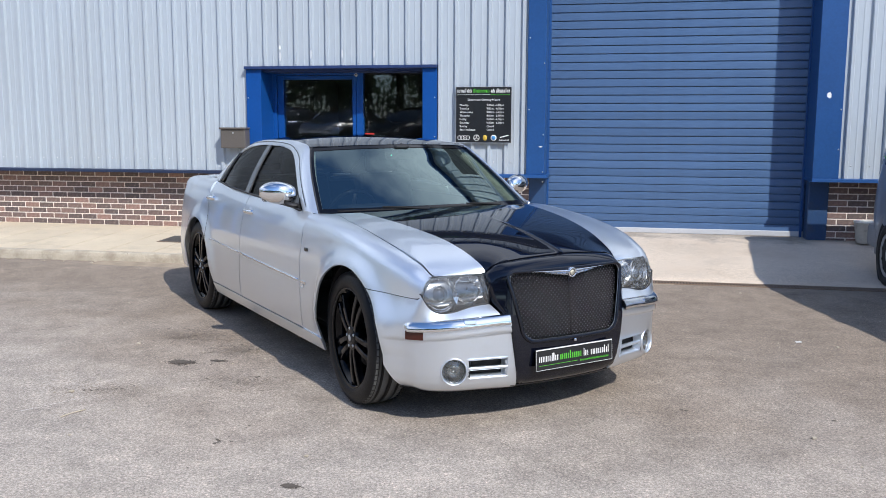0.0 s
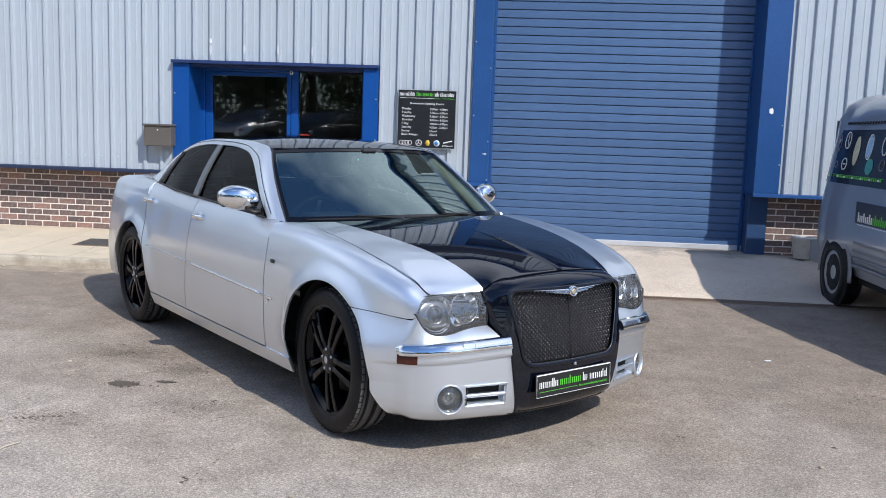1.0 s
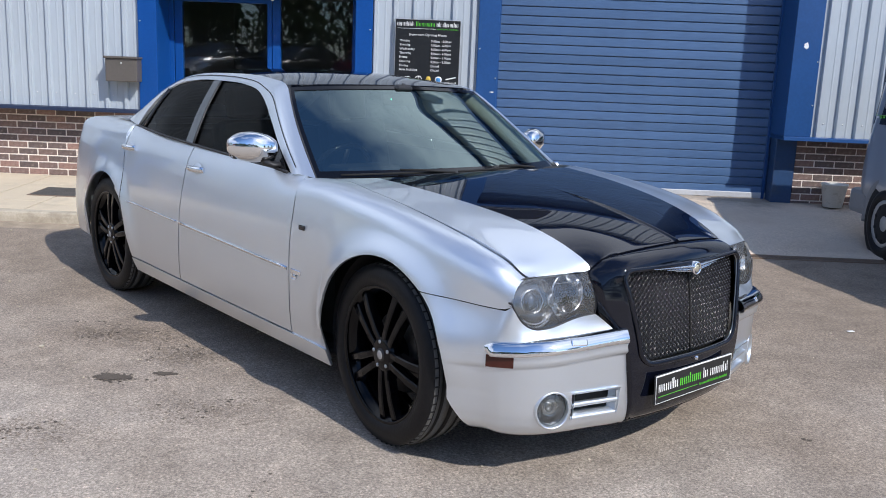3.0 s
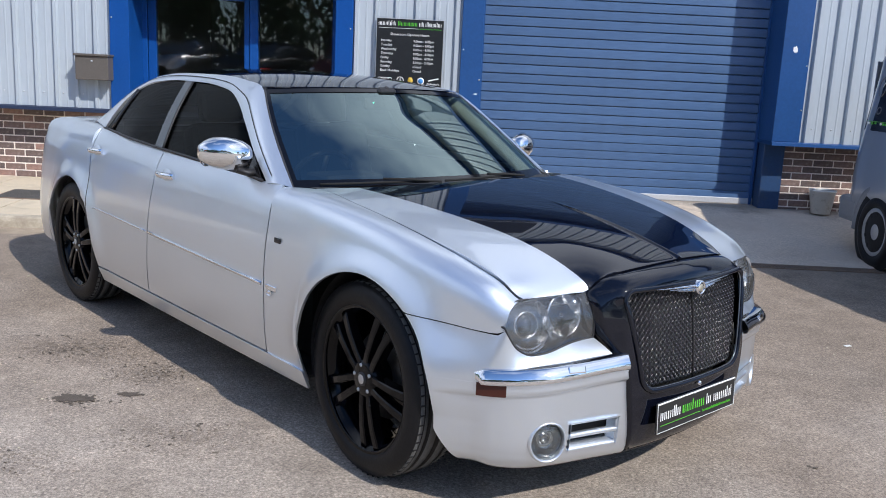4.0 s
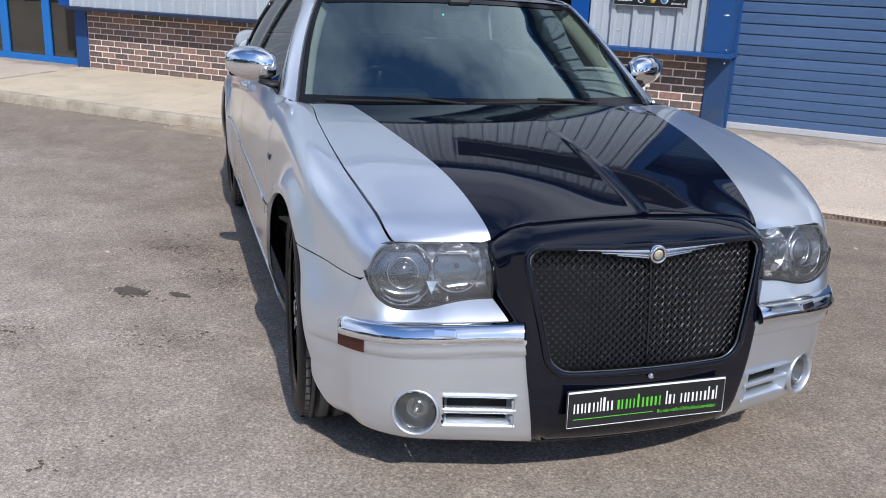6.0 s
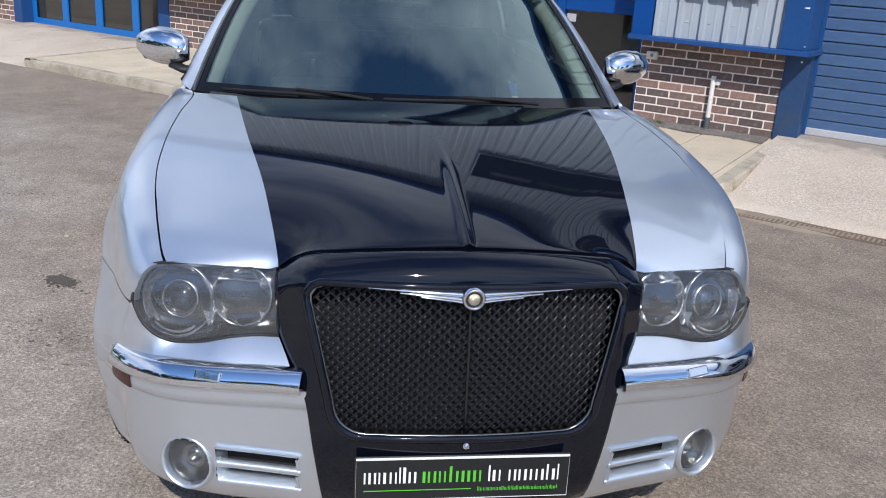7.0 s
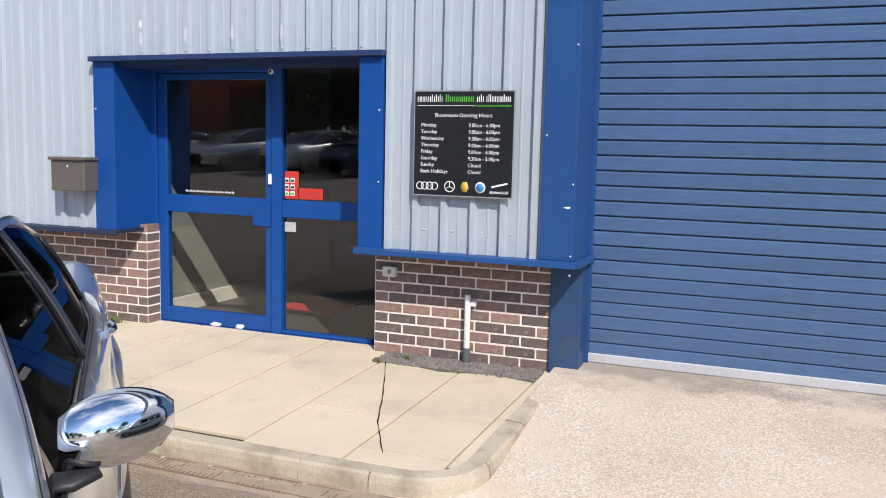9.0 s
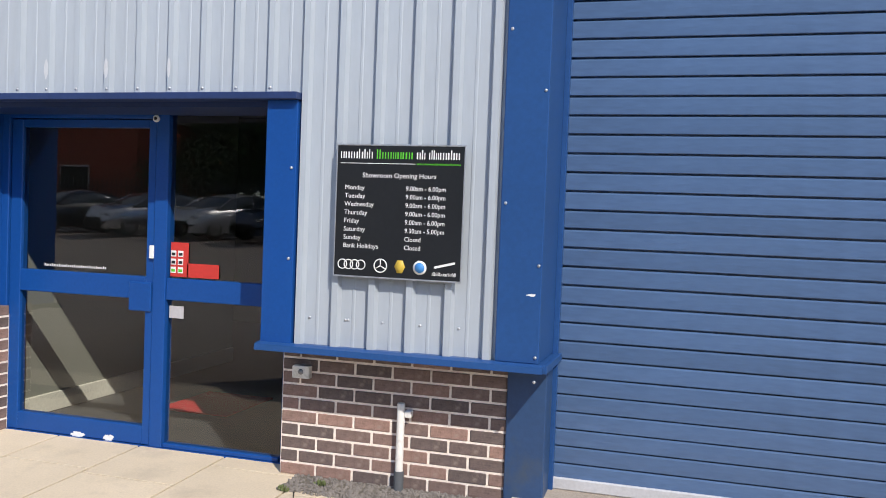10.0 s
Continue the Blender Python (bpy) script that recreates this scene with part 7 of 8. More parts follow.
for s in (-1, 1):
    part("door_lining", sheet([[(x, s * (side_y(x, z) - 0.05), z) for z in span(0.3, 0.985, 8)] for x in span(-1.1, 0.84, 12)], (0, s * 5, 0.6), 0), M_DASH, car)
    part("pillar_lining", sheet([[tuple((ws_e(t) + np.array((-0.008 - 0.075 * u, -0.012 - 0.052 * math.sin(math.pi * u / 2), -0.012 - 0.022 * u))) * (1, s, 1)) for u in span(0, 1, 6)] for t in np.linspace(0.02, 1, 12)], (0, s * 4, 1.2), 0), M_LINING, car, "pale pillar lining")
part("headlining", sheet(across(lambda t: roof_edge(t) - np.array((0, 0.02, 0.03)), lambda t: (RX(t), 0, RZ(t) - 0.035), 11, 10), (0, 0, 3), 0), M_DASH, car)
mir = part("rear_view_mirror", block(-0.012, 0.012, -0.12, 0.12, -0.032, 0.032, 0.014, 2), M_DARKPLASTIC, car, "rear-view mirror behind the windscreen", pose(0.42, 0.0, 1.335, 0, -14, 0))
part("mirror_stem", sweep([(0, 0, 0.02), (0.05, 0, 0.075)], 0.012, n=6), M_DARKPLASTIC, mir)
part("sensor_box", block(0.0, 0.06, -0.06, 0.06, 0.035, 0.075, 0.015), M_DARKPLASTIC, mir)
part("indicator_light", lathe([(0, 0.002), (0.004, 0.001), (0.005, -0.002)], 10, axis="X"), M_LED, mir, "tiny green light", pose(0.016, -0.07, 0.0))


# the corners of the nose stand square, a little ahead of its swept middle
for ob in car.children_recursive:
    if ob.type == "MESH" and "wheel" not in ob.name and "spoke" not in ob.name:
        m, up = ob.matrix_basis.copy(), ob.parent
        while up is not car:
            m, up = up.matrix_basis @ m, up.parent
        if max((m @ v.co).x for v in ob.data.vertices) > 1.93:
            back = m.inverted()
            for v in ob.data.vertices:
                p = m @ v.co
                p.x += 0.036 * step(0.36, 0.80, abs(p.y)) * step(1.93, 2.10, p.x)
                v.co = back @ p


# ---- the grey van beside the shutter ----
M_VAN = surf("grey_van_paint", (0.32, 0.335, 0.36), 0.3, 0.6, 0.05, (1.5, 500.0), coat=0.8)
M_VANTRIM = surf("van_trim", (0.21, 0.215, 0.225), 0.5, var=0.1, bump=0.05)
M_STEELRIM = surf("silver_wheel_trim", (0.42, 0.43, 0.44), 0.35, 0.7, 0.12)


def plain_wheel(parent, x, y, r, w, s, rim_mat, name="wheel"):
    """A road wheel with a dished trim of many slots."""
    hub = part(name, lathe([(0.0, -w * 0.42), (0.05, -w * 0.44), (r * 0.30, -w * 0.36), (r * 0.56, -w * 0.40), (r * 0.66, -w * 0.46), (r * 0.69, -w * 0.40), (r * 0.66, w * 0.4)], 36), rim_mat, parent, "", pose(x, s * y, r, 0, 0, 0 if s < 0 else 180))
    part("tyre", lathe([(r * 0.66, -w * 0.40), (r * 0.70, -w * 0.48), (r * 0.84, -w * 0.51), (r * 0.95, -w * 0.46), (r * 0.995, -w * 0.34), (r, 0), (r * 0.995, w * 0.34), (r * 0.9, w * 0.5), (r * 0.66, w * 0.4)], 40), M_RUBBER, hub)
    for k in range(10):
        a = 2 * math.pi * k / 10
        part("slot", block(-0.016, 0.016, -w * 0.43, -w * 0.36, r * 0.46, r * 0.58, 0.006), M_UNDER, hub, "", Matrix.Rotation(a, 4, "Y"))
    return hub


def shell(stations, inside, n=10):
    """A body skin: for each x a list of (half-width, height) from sill to middle, mirrored."""
    rows = []
    for x, prof in stations:
        d = np.r_[0, np.cumsum(np.hypot(*np.diff(np.array(prof, float), axis=0).T))]
        fy, fz = smooth(list(zip(d, [p[0] for p in prof]))), smooth(list(zip(d, [p[1] for p in prof])))
        half = [(x, fy(d[-1] * k / n), fz(d[-1] * k / n)) for k in range(n + 1)]
        rows.append(half + [(a, -b, c) for a, b, c in half[::-1][1:]])
    return rows


M_CREAM = surf("cream_print", (0.55, 0.52, 0.36), 0.4, var=0.3, scales=(20, 60))
M_PALEBLUE = surf("pale_blue_print", (0.30, 0.50, 0.72), 0.4, var=0.3, scales=(14, 60))
M_TEAL = surf("teal_print", (0.06, 0.30, 0.27), 0.4, var=0.3, scales=(16, 60))
van = group("panel_van", "dark grey panel van with black printed side window", "van", Matrix.Translation((3.665, 9.05, 0)) @ Matrix.Rotation(radians(-90), 4, "Z"))
st = []
VH = smooth([(-0.67, 1.80), (-0.62, 1.92), (-0.3, 1.985), (0.6, 2.0), (1.55, 1.96), (1.8, 1.88), (2.2, 1.58), (2.62, 1.20), (2.8, 1.10), (3.3, 0.98), (3.5, 0.86), (3.6, 0.66)])
VW = smooth([(-0.67, 0.80), (-0.6, 0.865), (-0.3, 0.895), (0.5, 0.90), (2.6, 0.895), (3.2, 0.86), (3.5, 0.76), (3.6, 0.66)])
for x in list(np.linspace(-0.67, -0.3, 7)) + list(np.linspace(-0.1, 2.6, 22)) + list(np.linspace(2.7, 3.6, 10)):
    h_, w_ = VH(x), VW(x)
    up = [(w_ - 0.05 + 0.0, 0.34), (w_, 0.55), (w_ - 0.005, min(0.95, h_ - 0.2))]
    if h_ > 1.3:
        up += [(w_ - 0.035, 1.14), (w_ - 0.10, min(1.60, h_ - 0.22)), (w_ - 0.165, h_ - 0.10), (w_ - 0.30, h_ - 0.012), (0.0, h_ + 0.015)]
    else:
        up += [(w_ - 0.10, h_ - 0.06), (w_ - 0.25, h_ - 0.01), (0.0, h_ + 0.01)]
    st.append((x, up))
part("body", sheet(shell(st, None, 16), (1.4, 0, 0.8), 0.02), M_VAN, van, "dark grey metallic van body")
part("rear_face", sheet([[(-0.675, y, z) for z in span(0.34, 1.80, 8)] for y in span(-0.76, 0.76, 7)], (1.4, 0, 0.8), 0.01), M_VAN, van)
part("rear_bumper", block(-0.78, -0.40, -0.90, 0.90, 0.32, 0.56, 0.05, 2), M_VANTRIM, van, "dark grey plastic rear bumper")
part("floor_pan", block(-0.6, 3.4, -0.78, 0.78, 0.26, 0.40), M_UNDER, van)
for s in (-1, 1):
    for x in (0.0, 2.66):
        plain_wheel(van, x, 0.822, 0.315, 0.20, s, M_STEELRIM)
        part("arch_trim", sweep([(x + 0.405 * math.cos(a), s * 0.896, 0.315 + 0.405 * math.sin(a)) for a in np.linspace(-0.1, math.pi + 0.1, 22)], 0.040, 0.014, up=(0, 1, 0), n=10), M_VANTRIM, van, "grey plastic wheel arch trim")
        part("arch_well", lathe([(0.0, -0.004), (0.372, -0.004), (0.372, 0.01)], 32), M_UNDER, van, "", pose(x, s * 0.899, 0.325) @ Matrix.Diagonal((1, -s, 1, 1)))

    def vy(x, z):
        return VW(x) - 0.035 - (z - 1.14) * 0.145

    part("side_window", sheet([[(x, s * (vy(x, z) + 0.006), z) for z in span(1.18, 1.70, 6)] for x in span(-0.56, 0.95, 10)], (1.4, 0, 0.8), 0.006), M_GLOSSBLACK, van, "black printed side window")
    part("side_window", sheet([[(x, s * (vy(x, z) + 0.006), z) for z in span(1.18, 1.68, 6)] for x in span(1.05, 1.75, 6)], (1.4, 0, 0.8), 0.006), M_TINT, van)
    band = part("side_band", sheet([[(x, s * (VW(x) + 0.004), z) for z in span(0.80, 1.04, 4)] for x in span(0.42, 2.5, 12)], (1.4, 0, 0.8), 0.003), surf("van_band", (0.02, 0.022, 0.03), 0.35), van, "dark printed side band")
    if s < 0:
        for k in range(16):
            part("print_bar", block(0.50 + k * 0.042, 0.50 + k * 0.042 + 0.020, -0.002, 0.002, 0.0, 0.060 if k % 3 else 0.085), M_WHITE if k < 8 else M_GREEN, band, "", pose(0, s * (VW(0.8) + 0.008), 0.86))
        part("print_rule", block(0.5, 1.6, -0.002, 0.002, 0, 0.006), M_WHITE, band, "", pose(0, s * (VW(0.8) + 0.008), 0.83))
        for x, z, rx, rz, m_, full in ((-0.40, 1.57, 0.06, 0.085, M_STEEL, 0), (-0.17, 1.60, 0.065, 0.08, M_WHITE, 0), (0.10, 1.50, 0.07, 0.14, M_CREAM, 1), (0.38, 1.54, 0.055, 0.10, M_PALEBLUE, 1),
                                       (0.38, 1.54, 0.065, 0.115, M_WHITE, 0), (0.46, 1.36, 0.085, 0.075, M_TEAL, 1), (-0.14, 1.37, 0.06, 0.055, M_WHITE, 0), (-0.36, 1.36, 0.035, 0.03, M_STEEL, 0), (0.72, 1.56, 0.06, 0.09, M_WHITE, 0), (0.74, 1.38, 0.05, 0.05, M_STEEL, 0)):
            ring = [(x + rx * math.cos(a), s * (vy(x, z + rz * math.sin(a)) + 0.010), z + rz * math.sin(a)) for a in np.linspace(0, 2 * math.pi, 22, endpoint=False)]
            if full:
                bm = bmesh.new()
                bm.faces.new([bm.verts.new(p) for p in (ring if s < 0 else ring[::-1])])
            else:
                bm = sweep(ring, 0.007, 0.003, up=(0, 1, 0), n=5, closed=True)
            part("badge_print", bm, m_, van)
        for x, z, dx, dz in ((-0.17, 1.60, 0.03, -0.05), (-0.17, 1.60, 0.0, 0.06), (-0.14, 1.37, 0.03, 0.0), (-0.14, 1.37, -0.03, 0.0), (-0.40, 1.57, 0.03, 0.04)):
            part("print_stroke", sweep([(x, s * (vy(x, z) + 0.010), z), (x + dx, s * (vy(x, z + dz) + 0.010), z + dz)], 0.006, 0.003, up=(0, 1, 0), n=4), M_WHITE, van)
        for k in range(26):
            x = -0.46 + k * 0.05
            part("print_bar", block(-0.017, 0.017, -0.0015, 0.0015, -0.010, 0.010), M_GREEN if k % 4 else M_WHITE, van, "", pose(x, s * (vy(x, 1.245) + 0.009), 1.245))
        for k in range(18):
            x = -0.25 + k * 0.06
            part("print_bar", block(-0.02, 0.02, -0.0015, 0.0015, -0.012, 0.012), M_UNDER, van, "", pose(x, s * (VW(x) - 0.105), 1.765, s * 14, 0, 0))
        for k in range(4):
            part("sill_rib", sweep([(x, s * (VW(x) + 0.004), 0.66 - 0.07 * k) for x in span(0.44, 2.2, 10)], 0.010, 0.016, n=6), M_VANTRIM, van)
        part("print_rule", sweep([(-0.5, s * (vy(-0.5, 1.26) + 0.009), 1.262), (0.85, s * (vy(0.85, 1.26) + 0.009), 1.262)], 0.006, 0.003, n=4), M_GREEN, van)
    part("rear_lamp", block(-0.69, -0.64, s * 0.74 - 0.05, s * 0.74 + 0.05, 0.62, 1.05, 0.02), M_AMBER, van)
part("roof_bar", block(-0.45, -0.40, -0.50, 0.50, 2.0, 2.03, 0.008), M_VANTRIM, van)

# a white bucket by the wall
pail = group("bucket", "dirty white plastic bucket by the brick wall", "bucket", pose(3.02, 10.78, 0.21))
part("pail", lathe([(0.0, 0.01), (0.10, 0.01), (0.135, 0.25), (0.142, 0.25), (0.142, 0.265), (0.128, 0.262), (0.095, 0.02), (0.0, 0.02)], 24, axis="Z"), M_PVC, pail)

# ---- parked cars across the yard, seen in the door glass and the paint ----
def parked_car(label, paint, place, high=1.45, tail=0.0):
    c = group("parked_car", label, "car", place, same="cars parked across the yard")
    low = []
    CH = smooth([(-2.1, 0.72), (-2.0, 0.92), (-1.5, 0.98), (0.9, 0.96), (1.6, 0.88), (2.0, 0.74), (2.12, 0.52)])
    CW = smooth([(-2.12, 0.68), (-1.9, 0.83), (-1.0, 0.885), (1.0, 0.885), (1.8, 0.82), (2.12, 0.62)])
    for x in np.linspace(-2.1, 2.12, 26):
        h_, w_ = CH(x), CW(x)
        low.append((x, [(w_ - 0.06, 0.20), (w_, 0.45), (w_ - 0.01, h_ - 0.22), (w_ - 0.08, h_ - 0.03), (0.0, h_ + 0.02)]))
    part("body", sheet(shell(low, None, 10), (0, 0, 0.4), 0.02), paint, c)
    cab = []
    GH = smooth([(-1.75 - tail, 0.98), (-1.2 - tail, high - 0.10), (-0.6, high), (0.1, high - 0.02), (0.5, high - 0.14), (1.15, 0.97)])
    for x in np.linspace(-1.75 - tail, 1.15, 20):
        h_ = GH(x)
        cab.append((x, [(0.83, 0.94), (0.80, 0.95 + (h_ - 0.95) * 0.3), (0.66, 0.95 + (h_ - 0.95) * 0.85), (0.45, h_), (0, h_ + 0.02)]))
    part("cabin_glass", sheet(shell(cab, None, 10), (0, 0, 0.4), 0.01), M_CARGLASS, c, "windows reflecting the sky")
    part("roof", sheet(shell([(x, [(0.655, 0.95 + (GH(x) - 0.95) * 0.88 + 0.006), (0.45, GH(x) + 0.006), (0, GH(x) + 0.026)]) for x in np.linspace(-1.15 - tail, 0.4, 10)], None, 6), (0, 0, 0.4), 0.01), paint, c)
    for s in (-1, 1):
        part("pillar", sweep([(1.12, s * 0.82, 0.96), (0.78, s * 0.76, 1.16), (0.42, s * 0.66, high - 0.10)], 0.025, n=6), paint, c)
        part("pillar", sweep([(-0.35, s * 0.835, 0.95), (-0.42, s * 0.70, high - 0.12)], 0.03, n=6), paint, c)
        part("pillar", sweep([(-1.55 - tail, s * 0.80, 0.96), (-1.15 - tail, s * 0.66, high - 0.16)], 0.05, n=6), paint, c)
        part("headlamp", block(1.86, 2.03, s * 0.60 - 0.13, s * 0.60 + 0.13, 0.60, 0.72, 0.04, 2), M_REFLECT, c)
        for x in (-1.3, 1.32):
            plain_wheel(c, x, 0.78, 0.31, 0.20, s, M_STEELRIM)
    part("grille", block(2.05, 2.125, -0.45, 0.45, 0.42, 0.56, 0.02), M_GLOSSBLACK, c)
    return c


M_CARGLASS = surf("parked_car_glass", (0.10, 0.115, 0.13), 0.05, 0.6, 0.1)
P_WHITE = surf("white_car_paint", (0.80, 0.81, 0.82), 0.28, 0.6, 0.03, coat=0.9)
P_BLUE = surf("blue_car_paint", (0.03, 0.05, 0.10), 0.3, 0.5, 0.05, coat=0.9)
P_RED = surf("maroon_car_paint", (0.12, 0.012, 0.02), 0.3, 0.4, 0.05, coat=0.9)
P_SIL = surf("pale_silver_paint", (0.72, 0.73, 0.75), 0.27, 1.0, 0.04, coat=0.9)
P_DARK = surf("charcoal_car_paint", (0.03, 0.032, 0.036), 0.3, 0.5, 0.05, coat=0.9)
ROW = (("charcoal hatchback parked nose out", P_DARK, -20.9, 1.42, 0.0), ("silver saloon parked nose out", P_SIL, -17.9, 1.46, 0.0), ("white saloon parked nose out", P_WHITE, -15.1, 1.44, 0.05),
       ("dark blue estate parked nose out", P_BLUE, -12.5, 1.50, 0.25), ("pale silver saloon parked nose out", P_SIL, -9.9, 1.44, 0.0), ("charcoal hatchback parked nose out", P_DARK, -7.1, 1.48, 0.1), ("maroon saloon parked nose out", P_RED, -4.2, 1.45, 0.0))
for label, paint, x, hi, tl in ROW:
    parked_car(label, paint, pose(x, -9.6 + random.uniform(-0.3, 0.3), 0.75, 0, 0, 90 + random.uniform(12, 24)), hi, tl)

# ---- behind the cars: palisade fence, red brick unit, trees ----
M_PALE = surf("fence_steel", (0.05, 0.055, 0.055), 0.5, 0.4)
fence = group("palisade_fence", "dark steel palisade fence behind the parked cars", "fence", pose(0, -12.8, 0.75))
pale = part("pale", block(-0.03, 0.03, -0.008, 0.008, 0.05, 2.0, 0.004), M_PALE, fence, "", pose(-36, 0, 0))
for k in range(1, 200):
    again("pale", pale.data, fence, pose(-36 + k * 0.22, 0, 0))
for z in (0.4, 1.65):
    part("rail", block(-36, 8, 0.01, 0.05, z, z + 0.05), M_PALE, fence)

M_REDWALL = surf("red_brick_far", (0.42, 0.11, 0.065), 0.9, var=0.2, scales=(3, 60), bump=0.3)
M_SLATE = surf("grey_roof_far", (0.12, 0.12, 0.13), 0.8, var=0.2)
unit = group("brick_unit", "red brick workshop behind the fence", "building", pose(-26.4, -18.5, 0.75))
part("wall", block(-4, 4, -4, 3.5, 0, 4.6), M_REDWALL, unit)
bm = bmesh.new()
vs = [bm.verts.new(p) for p in ((-4.3, -4.3, 4.6), (4.3, -4.3, 4.6), (4.3, 3.8, 4.6), (-4.3, 3.8, 4.6), (-4.3, -0.2, 6.2), (4.3, -0.2, 6.2))]
for q in ((0, 1, 5, 4), (2, 3, 4, 5), (0, 4, 3), (1, 2, 5), (0, 3, 2, 1)):
    bm.faces.new([vs[i] for i in q])
bmesh.ops.recalc_face_normals(bm, faces=bm.faces[:])
part("roof", bm, M_SLATE, unit)
for x in (-2.6, 0.2):
    wnd = part("window", block(x, x + 1.5, 3.46, 3.53, 1.2, 2.6), M_WHITE, unit)
    part("pane", block(x + 0.08, x + 1.42, 3.53, 3.54, 1.28, 2.52), M_GLOSSBLACK, wnd)

M_BARK = surf("bark", (0.09, 0.07, 0.055), 0.95, var=0.3, bump=0.6, bump_scale=30)
M_LEAF = surf("foliage", (0.045, 0.085, 0.022), 0.6, var=0.45, scales=(0.8, 9.0))


def tree(seed, high):
    """A broad-leaved tree: tapered trunk, limbs, and a crown of leaf clumps."""
    rng = random.Random(seed)
    t = group("tree", "tall leafy broad-leaved tree round the yard, the side ones added unseen", "tree", same="trees behind the yard")
    wood = bmesh.new()

    def limb(p, q, r0, r1):
        mid = (p + q) / 2 + Vector((rng.uniform(-1, 1), rng.uniform(-1, 1), 0)) * 0.12 * (q - p).length
        pts = [p.lerp(mid, k / 4) if k <= 4 else mid.lerp(q, (k - 4) / 4) for k in range(9)]
        rings = []
        for k, c in enumerate(pts):
            r = r0 + (r1 - r0) * k / 8
            rings.append([wood.verts.new(c + Vector((r * math.cos(a), r * math.sin(a), 0))) for a in np.linspace(0, 2 * math.pi, 7, endpoint=False)])
        for a, b in zip(rings, rings[1:]):
            for i in range(7):
                wood.faces.new((a[i], a[(i + 1) % 7], b[(i + 1) % 7], b[i]))

    top = Vector((0, 0, high * 0.62))
    limb(Vector((0, 0, -0.2)), top, 0.22, 0.09)
    blobs = []
    for k in range(13):
        a, e = rng.uniform(0, 2 * math.pi), rng.uniform(-0.1, 1.2)
        z0 = high * rng.uniform(0.25, 0.6)
        reach = high * rng.uniform(0.16, 0.32)
        tip = Vector((math.cos(a) * math.cos(e) * reach, math.sin(a) * math.cos(e) * reach, z0 + math.sin(e) * reach * 1.1))
        limb(Vector((0, 0, z0)), tip, 0.08, 0.025)
        blobs.append((tip, high * rng.uniform(0.10, 0.17)))
    blobs.append((top + Vector((0, 0, high * 0.18)), high * 0.16))
    part("trunk", wood, M_BARK, t)
    verts, faces = [], []
    for _ in range(3600):
        c, r = rng.choice(blobs)
        d = Vector((rng.gauss(0, 1), rng.gauss(0, 1), rng.gauss(0, 0.8)))
        d = d.normalized() * r * rng.uniform(0.55, 1.1)
        p = c + d
        s = rng.uniform(0.07, 0.16)
        m = Euler((rng.uniform(0, 6.3), rng.uniform(0, 6.3), rng.uniform(0, 6.3))).to_matrix()
        k = len(verts)
        for q in ((-s, -s * 0.6, 0), (s * 0.2, -s * 0.7, 0.03), (s, 0, 0), (s * 0.2, s * 0.7, 0.03), (-s, s * 0.6, 0)):
            verts.append(p + m @ Vector(q))
        faces.append(tuple(range(k, k + 5)))
    me = bpy.data.meshes.new("crown")
    me.from_pydata([tuple(v) for v in verts], [], faces)
    me.materials.append(M_LEAF)
    crown = new("crown", me)
    crown.parent = t
    return t


kinds = [tree(3, 8.5), tree(8, 9.5), tree(15, 7.5)]
spots = [(-38, -20), (-33.5, -24), (-19.8, -18.6), (-18.2, -16.6), (-16.2, -18), (-13, -16.2), (-9.6, -17.4), (-6.2, -16.4), (-2.6, -17.6), (1.4, -17.0), (5.5, -18.5), (10, -19), (-20, -22), (-11, -21.5), (-4, -21.5)]
for i, (x, y) in enumerate(spots):
    m = pose(x, y, 0.70, 0, 0, 77 * i)
    if i < 3:
        kinds[i].matrix_basis = m
    else:
        copy_thing(kinds[i % 3], m @ Matrix.Diagonal((1, 1, 1, 1)))
# unseen trees added at both sides, dark for the car's flank to reflect
for k, (x, y) in enumerate(((-29.5, -7), (-30.5, -1.5), (-29, 4), (-30, 9), (22, -12), (24, -4), (23, 4))):
    copy_thing(kinds[k % 3], pose(x, y, 0.1, 0, 0, 131 * k))
rng = random.Random(5)
hv, hf = [], []
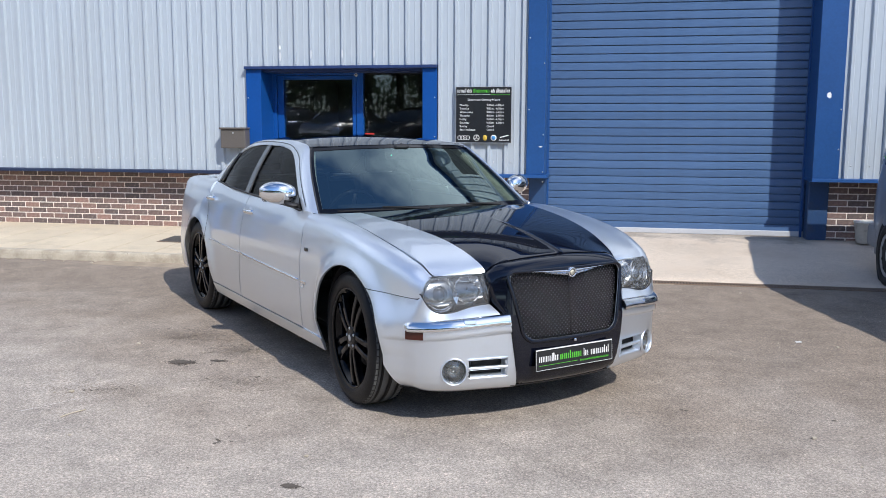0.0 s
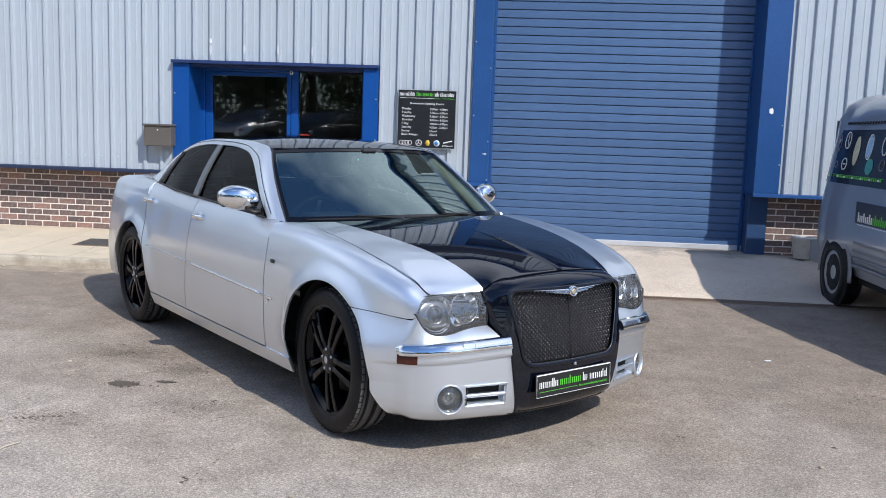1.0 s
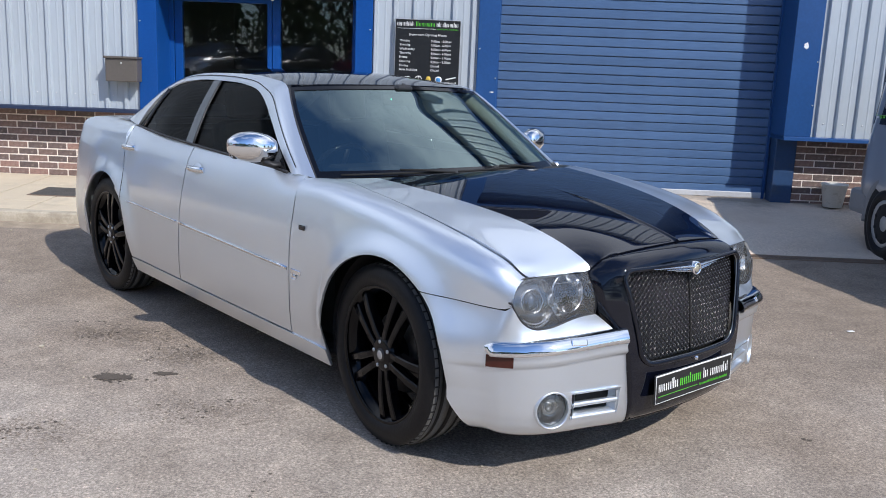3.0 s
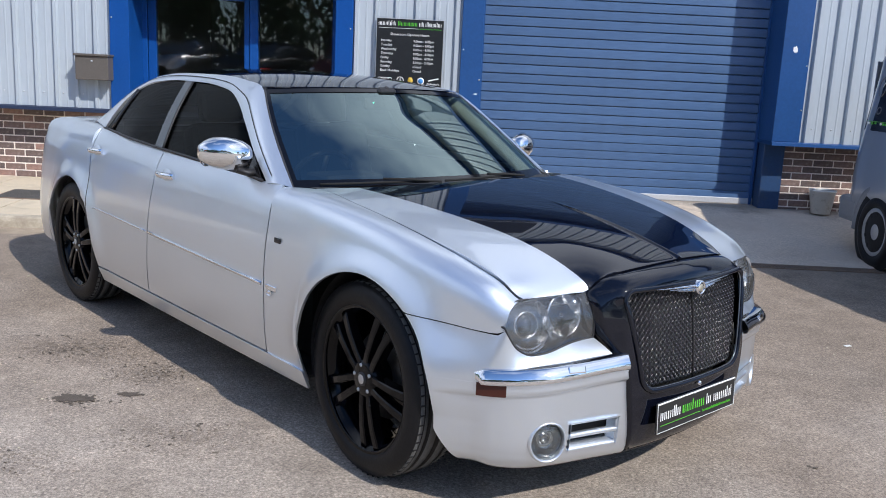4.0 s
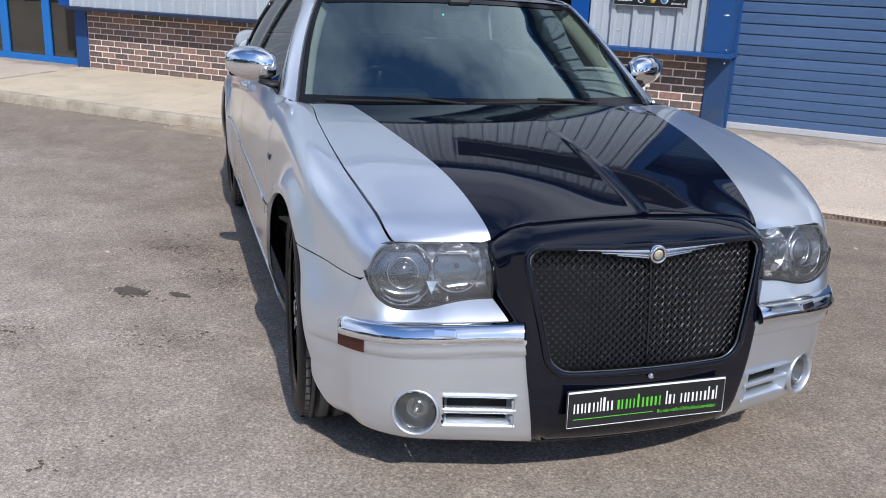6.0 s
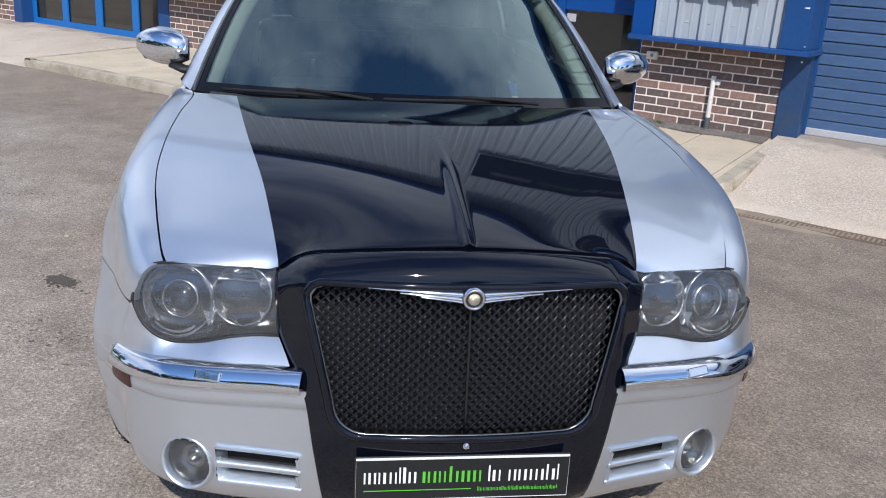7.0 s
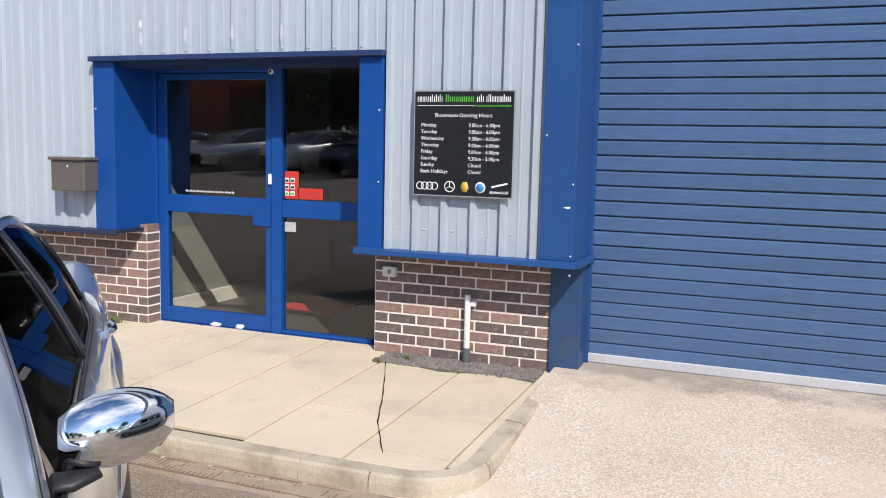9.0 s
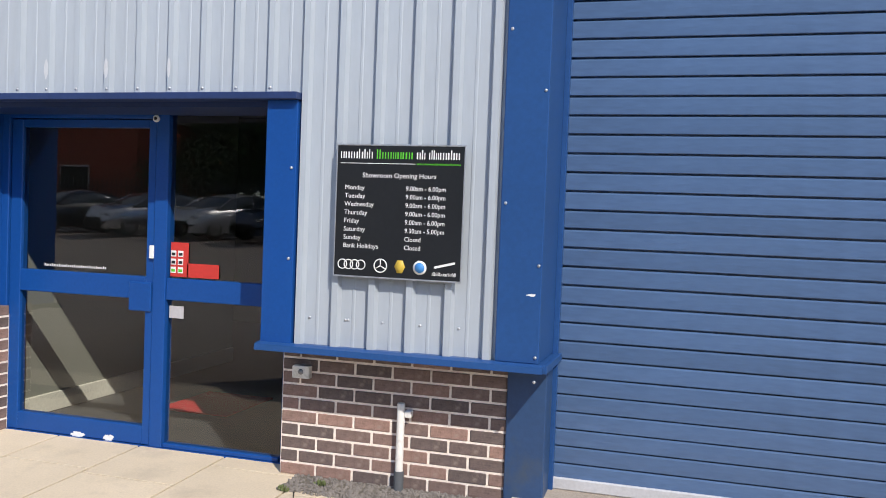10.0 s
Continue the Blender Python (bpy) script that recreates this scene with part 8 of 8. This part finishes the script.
for _ in range(14000):
    if _ < 6000:
        p = Vector((rng.uniform(-22.0, 14), -14.6 + rng.gauss(0, 0.5), 0.75 + rng.random() ** 0.8 * 2.8))
    else:                                               # unseen rows added down the yard's two sides, to darken reflections
        p = Vector((rng.choice((-27.5, -27.5, 20.0)) + rng.gauss(0, 0.5), rng.uniform(-13, 10.5), rng.random() ** 0.8 * 2.9))
    s = rng.uniform(0.08, 0.17)
    m = Euler((rng.uniform(0, 6.3), rng.uniform(0, 6.3), rng.uniform(0, 6.3))).to_matrix()
    k = len(hv)
    for q in ((-s, -s * 0.6, 0), (s * 0.2, -s * 0.7, 0.03), (s, 0, 0), (s * 0.2, s * 0.7, 0.03)):
        hv.append(tuple(p + m @ Vector(q)))
    hf.append((k, k + 1, k + 2, k + 3))
me = bpy.data.meshes.new("hedge")
me.from_pydata(hv, [], hf)
me.materials.append(M_LEAF)
tagged(new("hedge", me), "dark leafy scrub behind the yard, with unseen rows added at the sides", "hedge", kind="stuff")


# ---- brickwork, brick by brick ----
COURSE, BRICK = 0.0745, 0.221


def brick_mesh(w):
    bm = block(0, w, 0, 0.06, 0.001, 0.0635, 0.0035)
    me = bpy.data.meshes.new("brick")
    bm.to_mesh(me)
    bm.free()
    me.materials.append(M_BRICK)
    return me


BRICK_FULL, BRICK_HALF = brick_mesh(0.2085), brick_mesh(0.099)


def brickwork(x0, x1, name, ends=()):
    """A wall of stretchers in half bond with raked joints."""
    wall = tagged(part(name, block(x0, x1, B + 0.0042, B + 0.16, 0.10, 0.935), M_MORTAR), "dark red-brown brick plinth with pale mortar", "wall", kind="structure")
    for r in range(11):
        z = 0.703 + (r - 7) * COURSE
        x = x0 + 0.004
        if r % 2:
            again("brick", BRICK_HALF, wall, pose(x, B + random.uniform(-0.002, 0.002), z))
            x += BRICK / 2
        while x + 0.215 < x1 + 0.004:
            again("brick", BRICK_FULL, wall, pose(x, B + random.uniform(-0.002, 0.002), z))
            x += BRICK
        if x1 - x > 0.02:
            again("brick", BRICK_HALF, wall, pose(x, B, z) @ Matrix.Diagonal(((x1 - x) / 0.1005, 1, 1, 1)))
        if "end" in ends:                               # headers round the corner
            again("brick", BRICK_HALF, wall, pose(x1 + 0.003, B + 0.006, z, 0, 0, 90) @ Matrix.Diagonal((1.5, 1, 1, 1)))
    return wall


brickwork(-2.215, -0.91, "wall_brick_1")
brickwork(-8.79, -4.275, "wall_brick_2", ("end",))
brickwork(2.625, 5.4, "wall_brick_3")
brickwork(-14.5, -12.37, "wall_brick_4")
for x0, x1 in ((5.4, 14), (-24, -14.5)):
    tagged(part("wall_brick_5", block(x0, x1, B, B + 0.16, 0.0, 0.935), M_BRICK), "dark brick plinth", "wall", kind="structure")
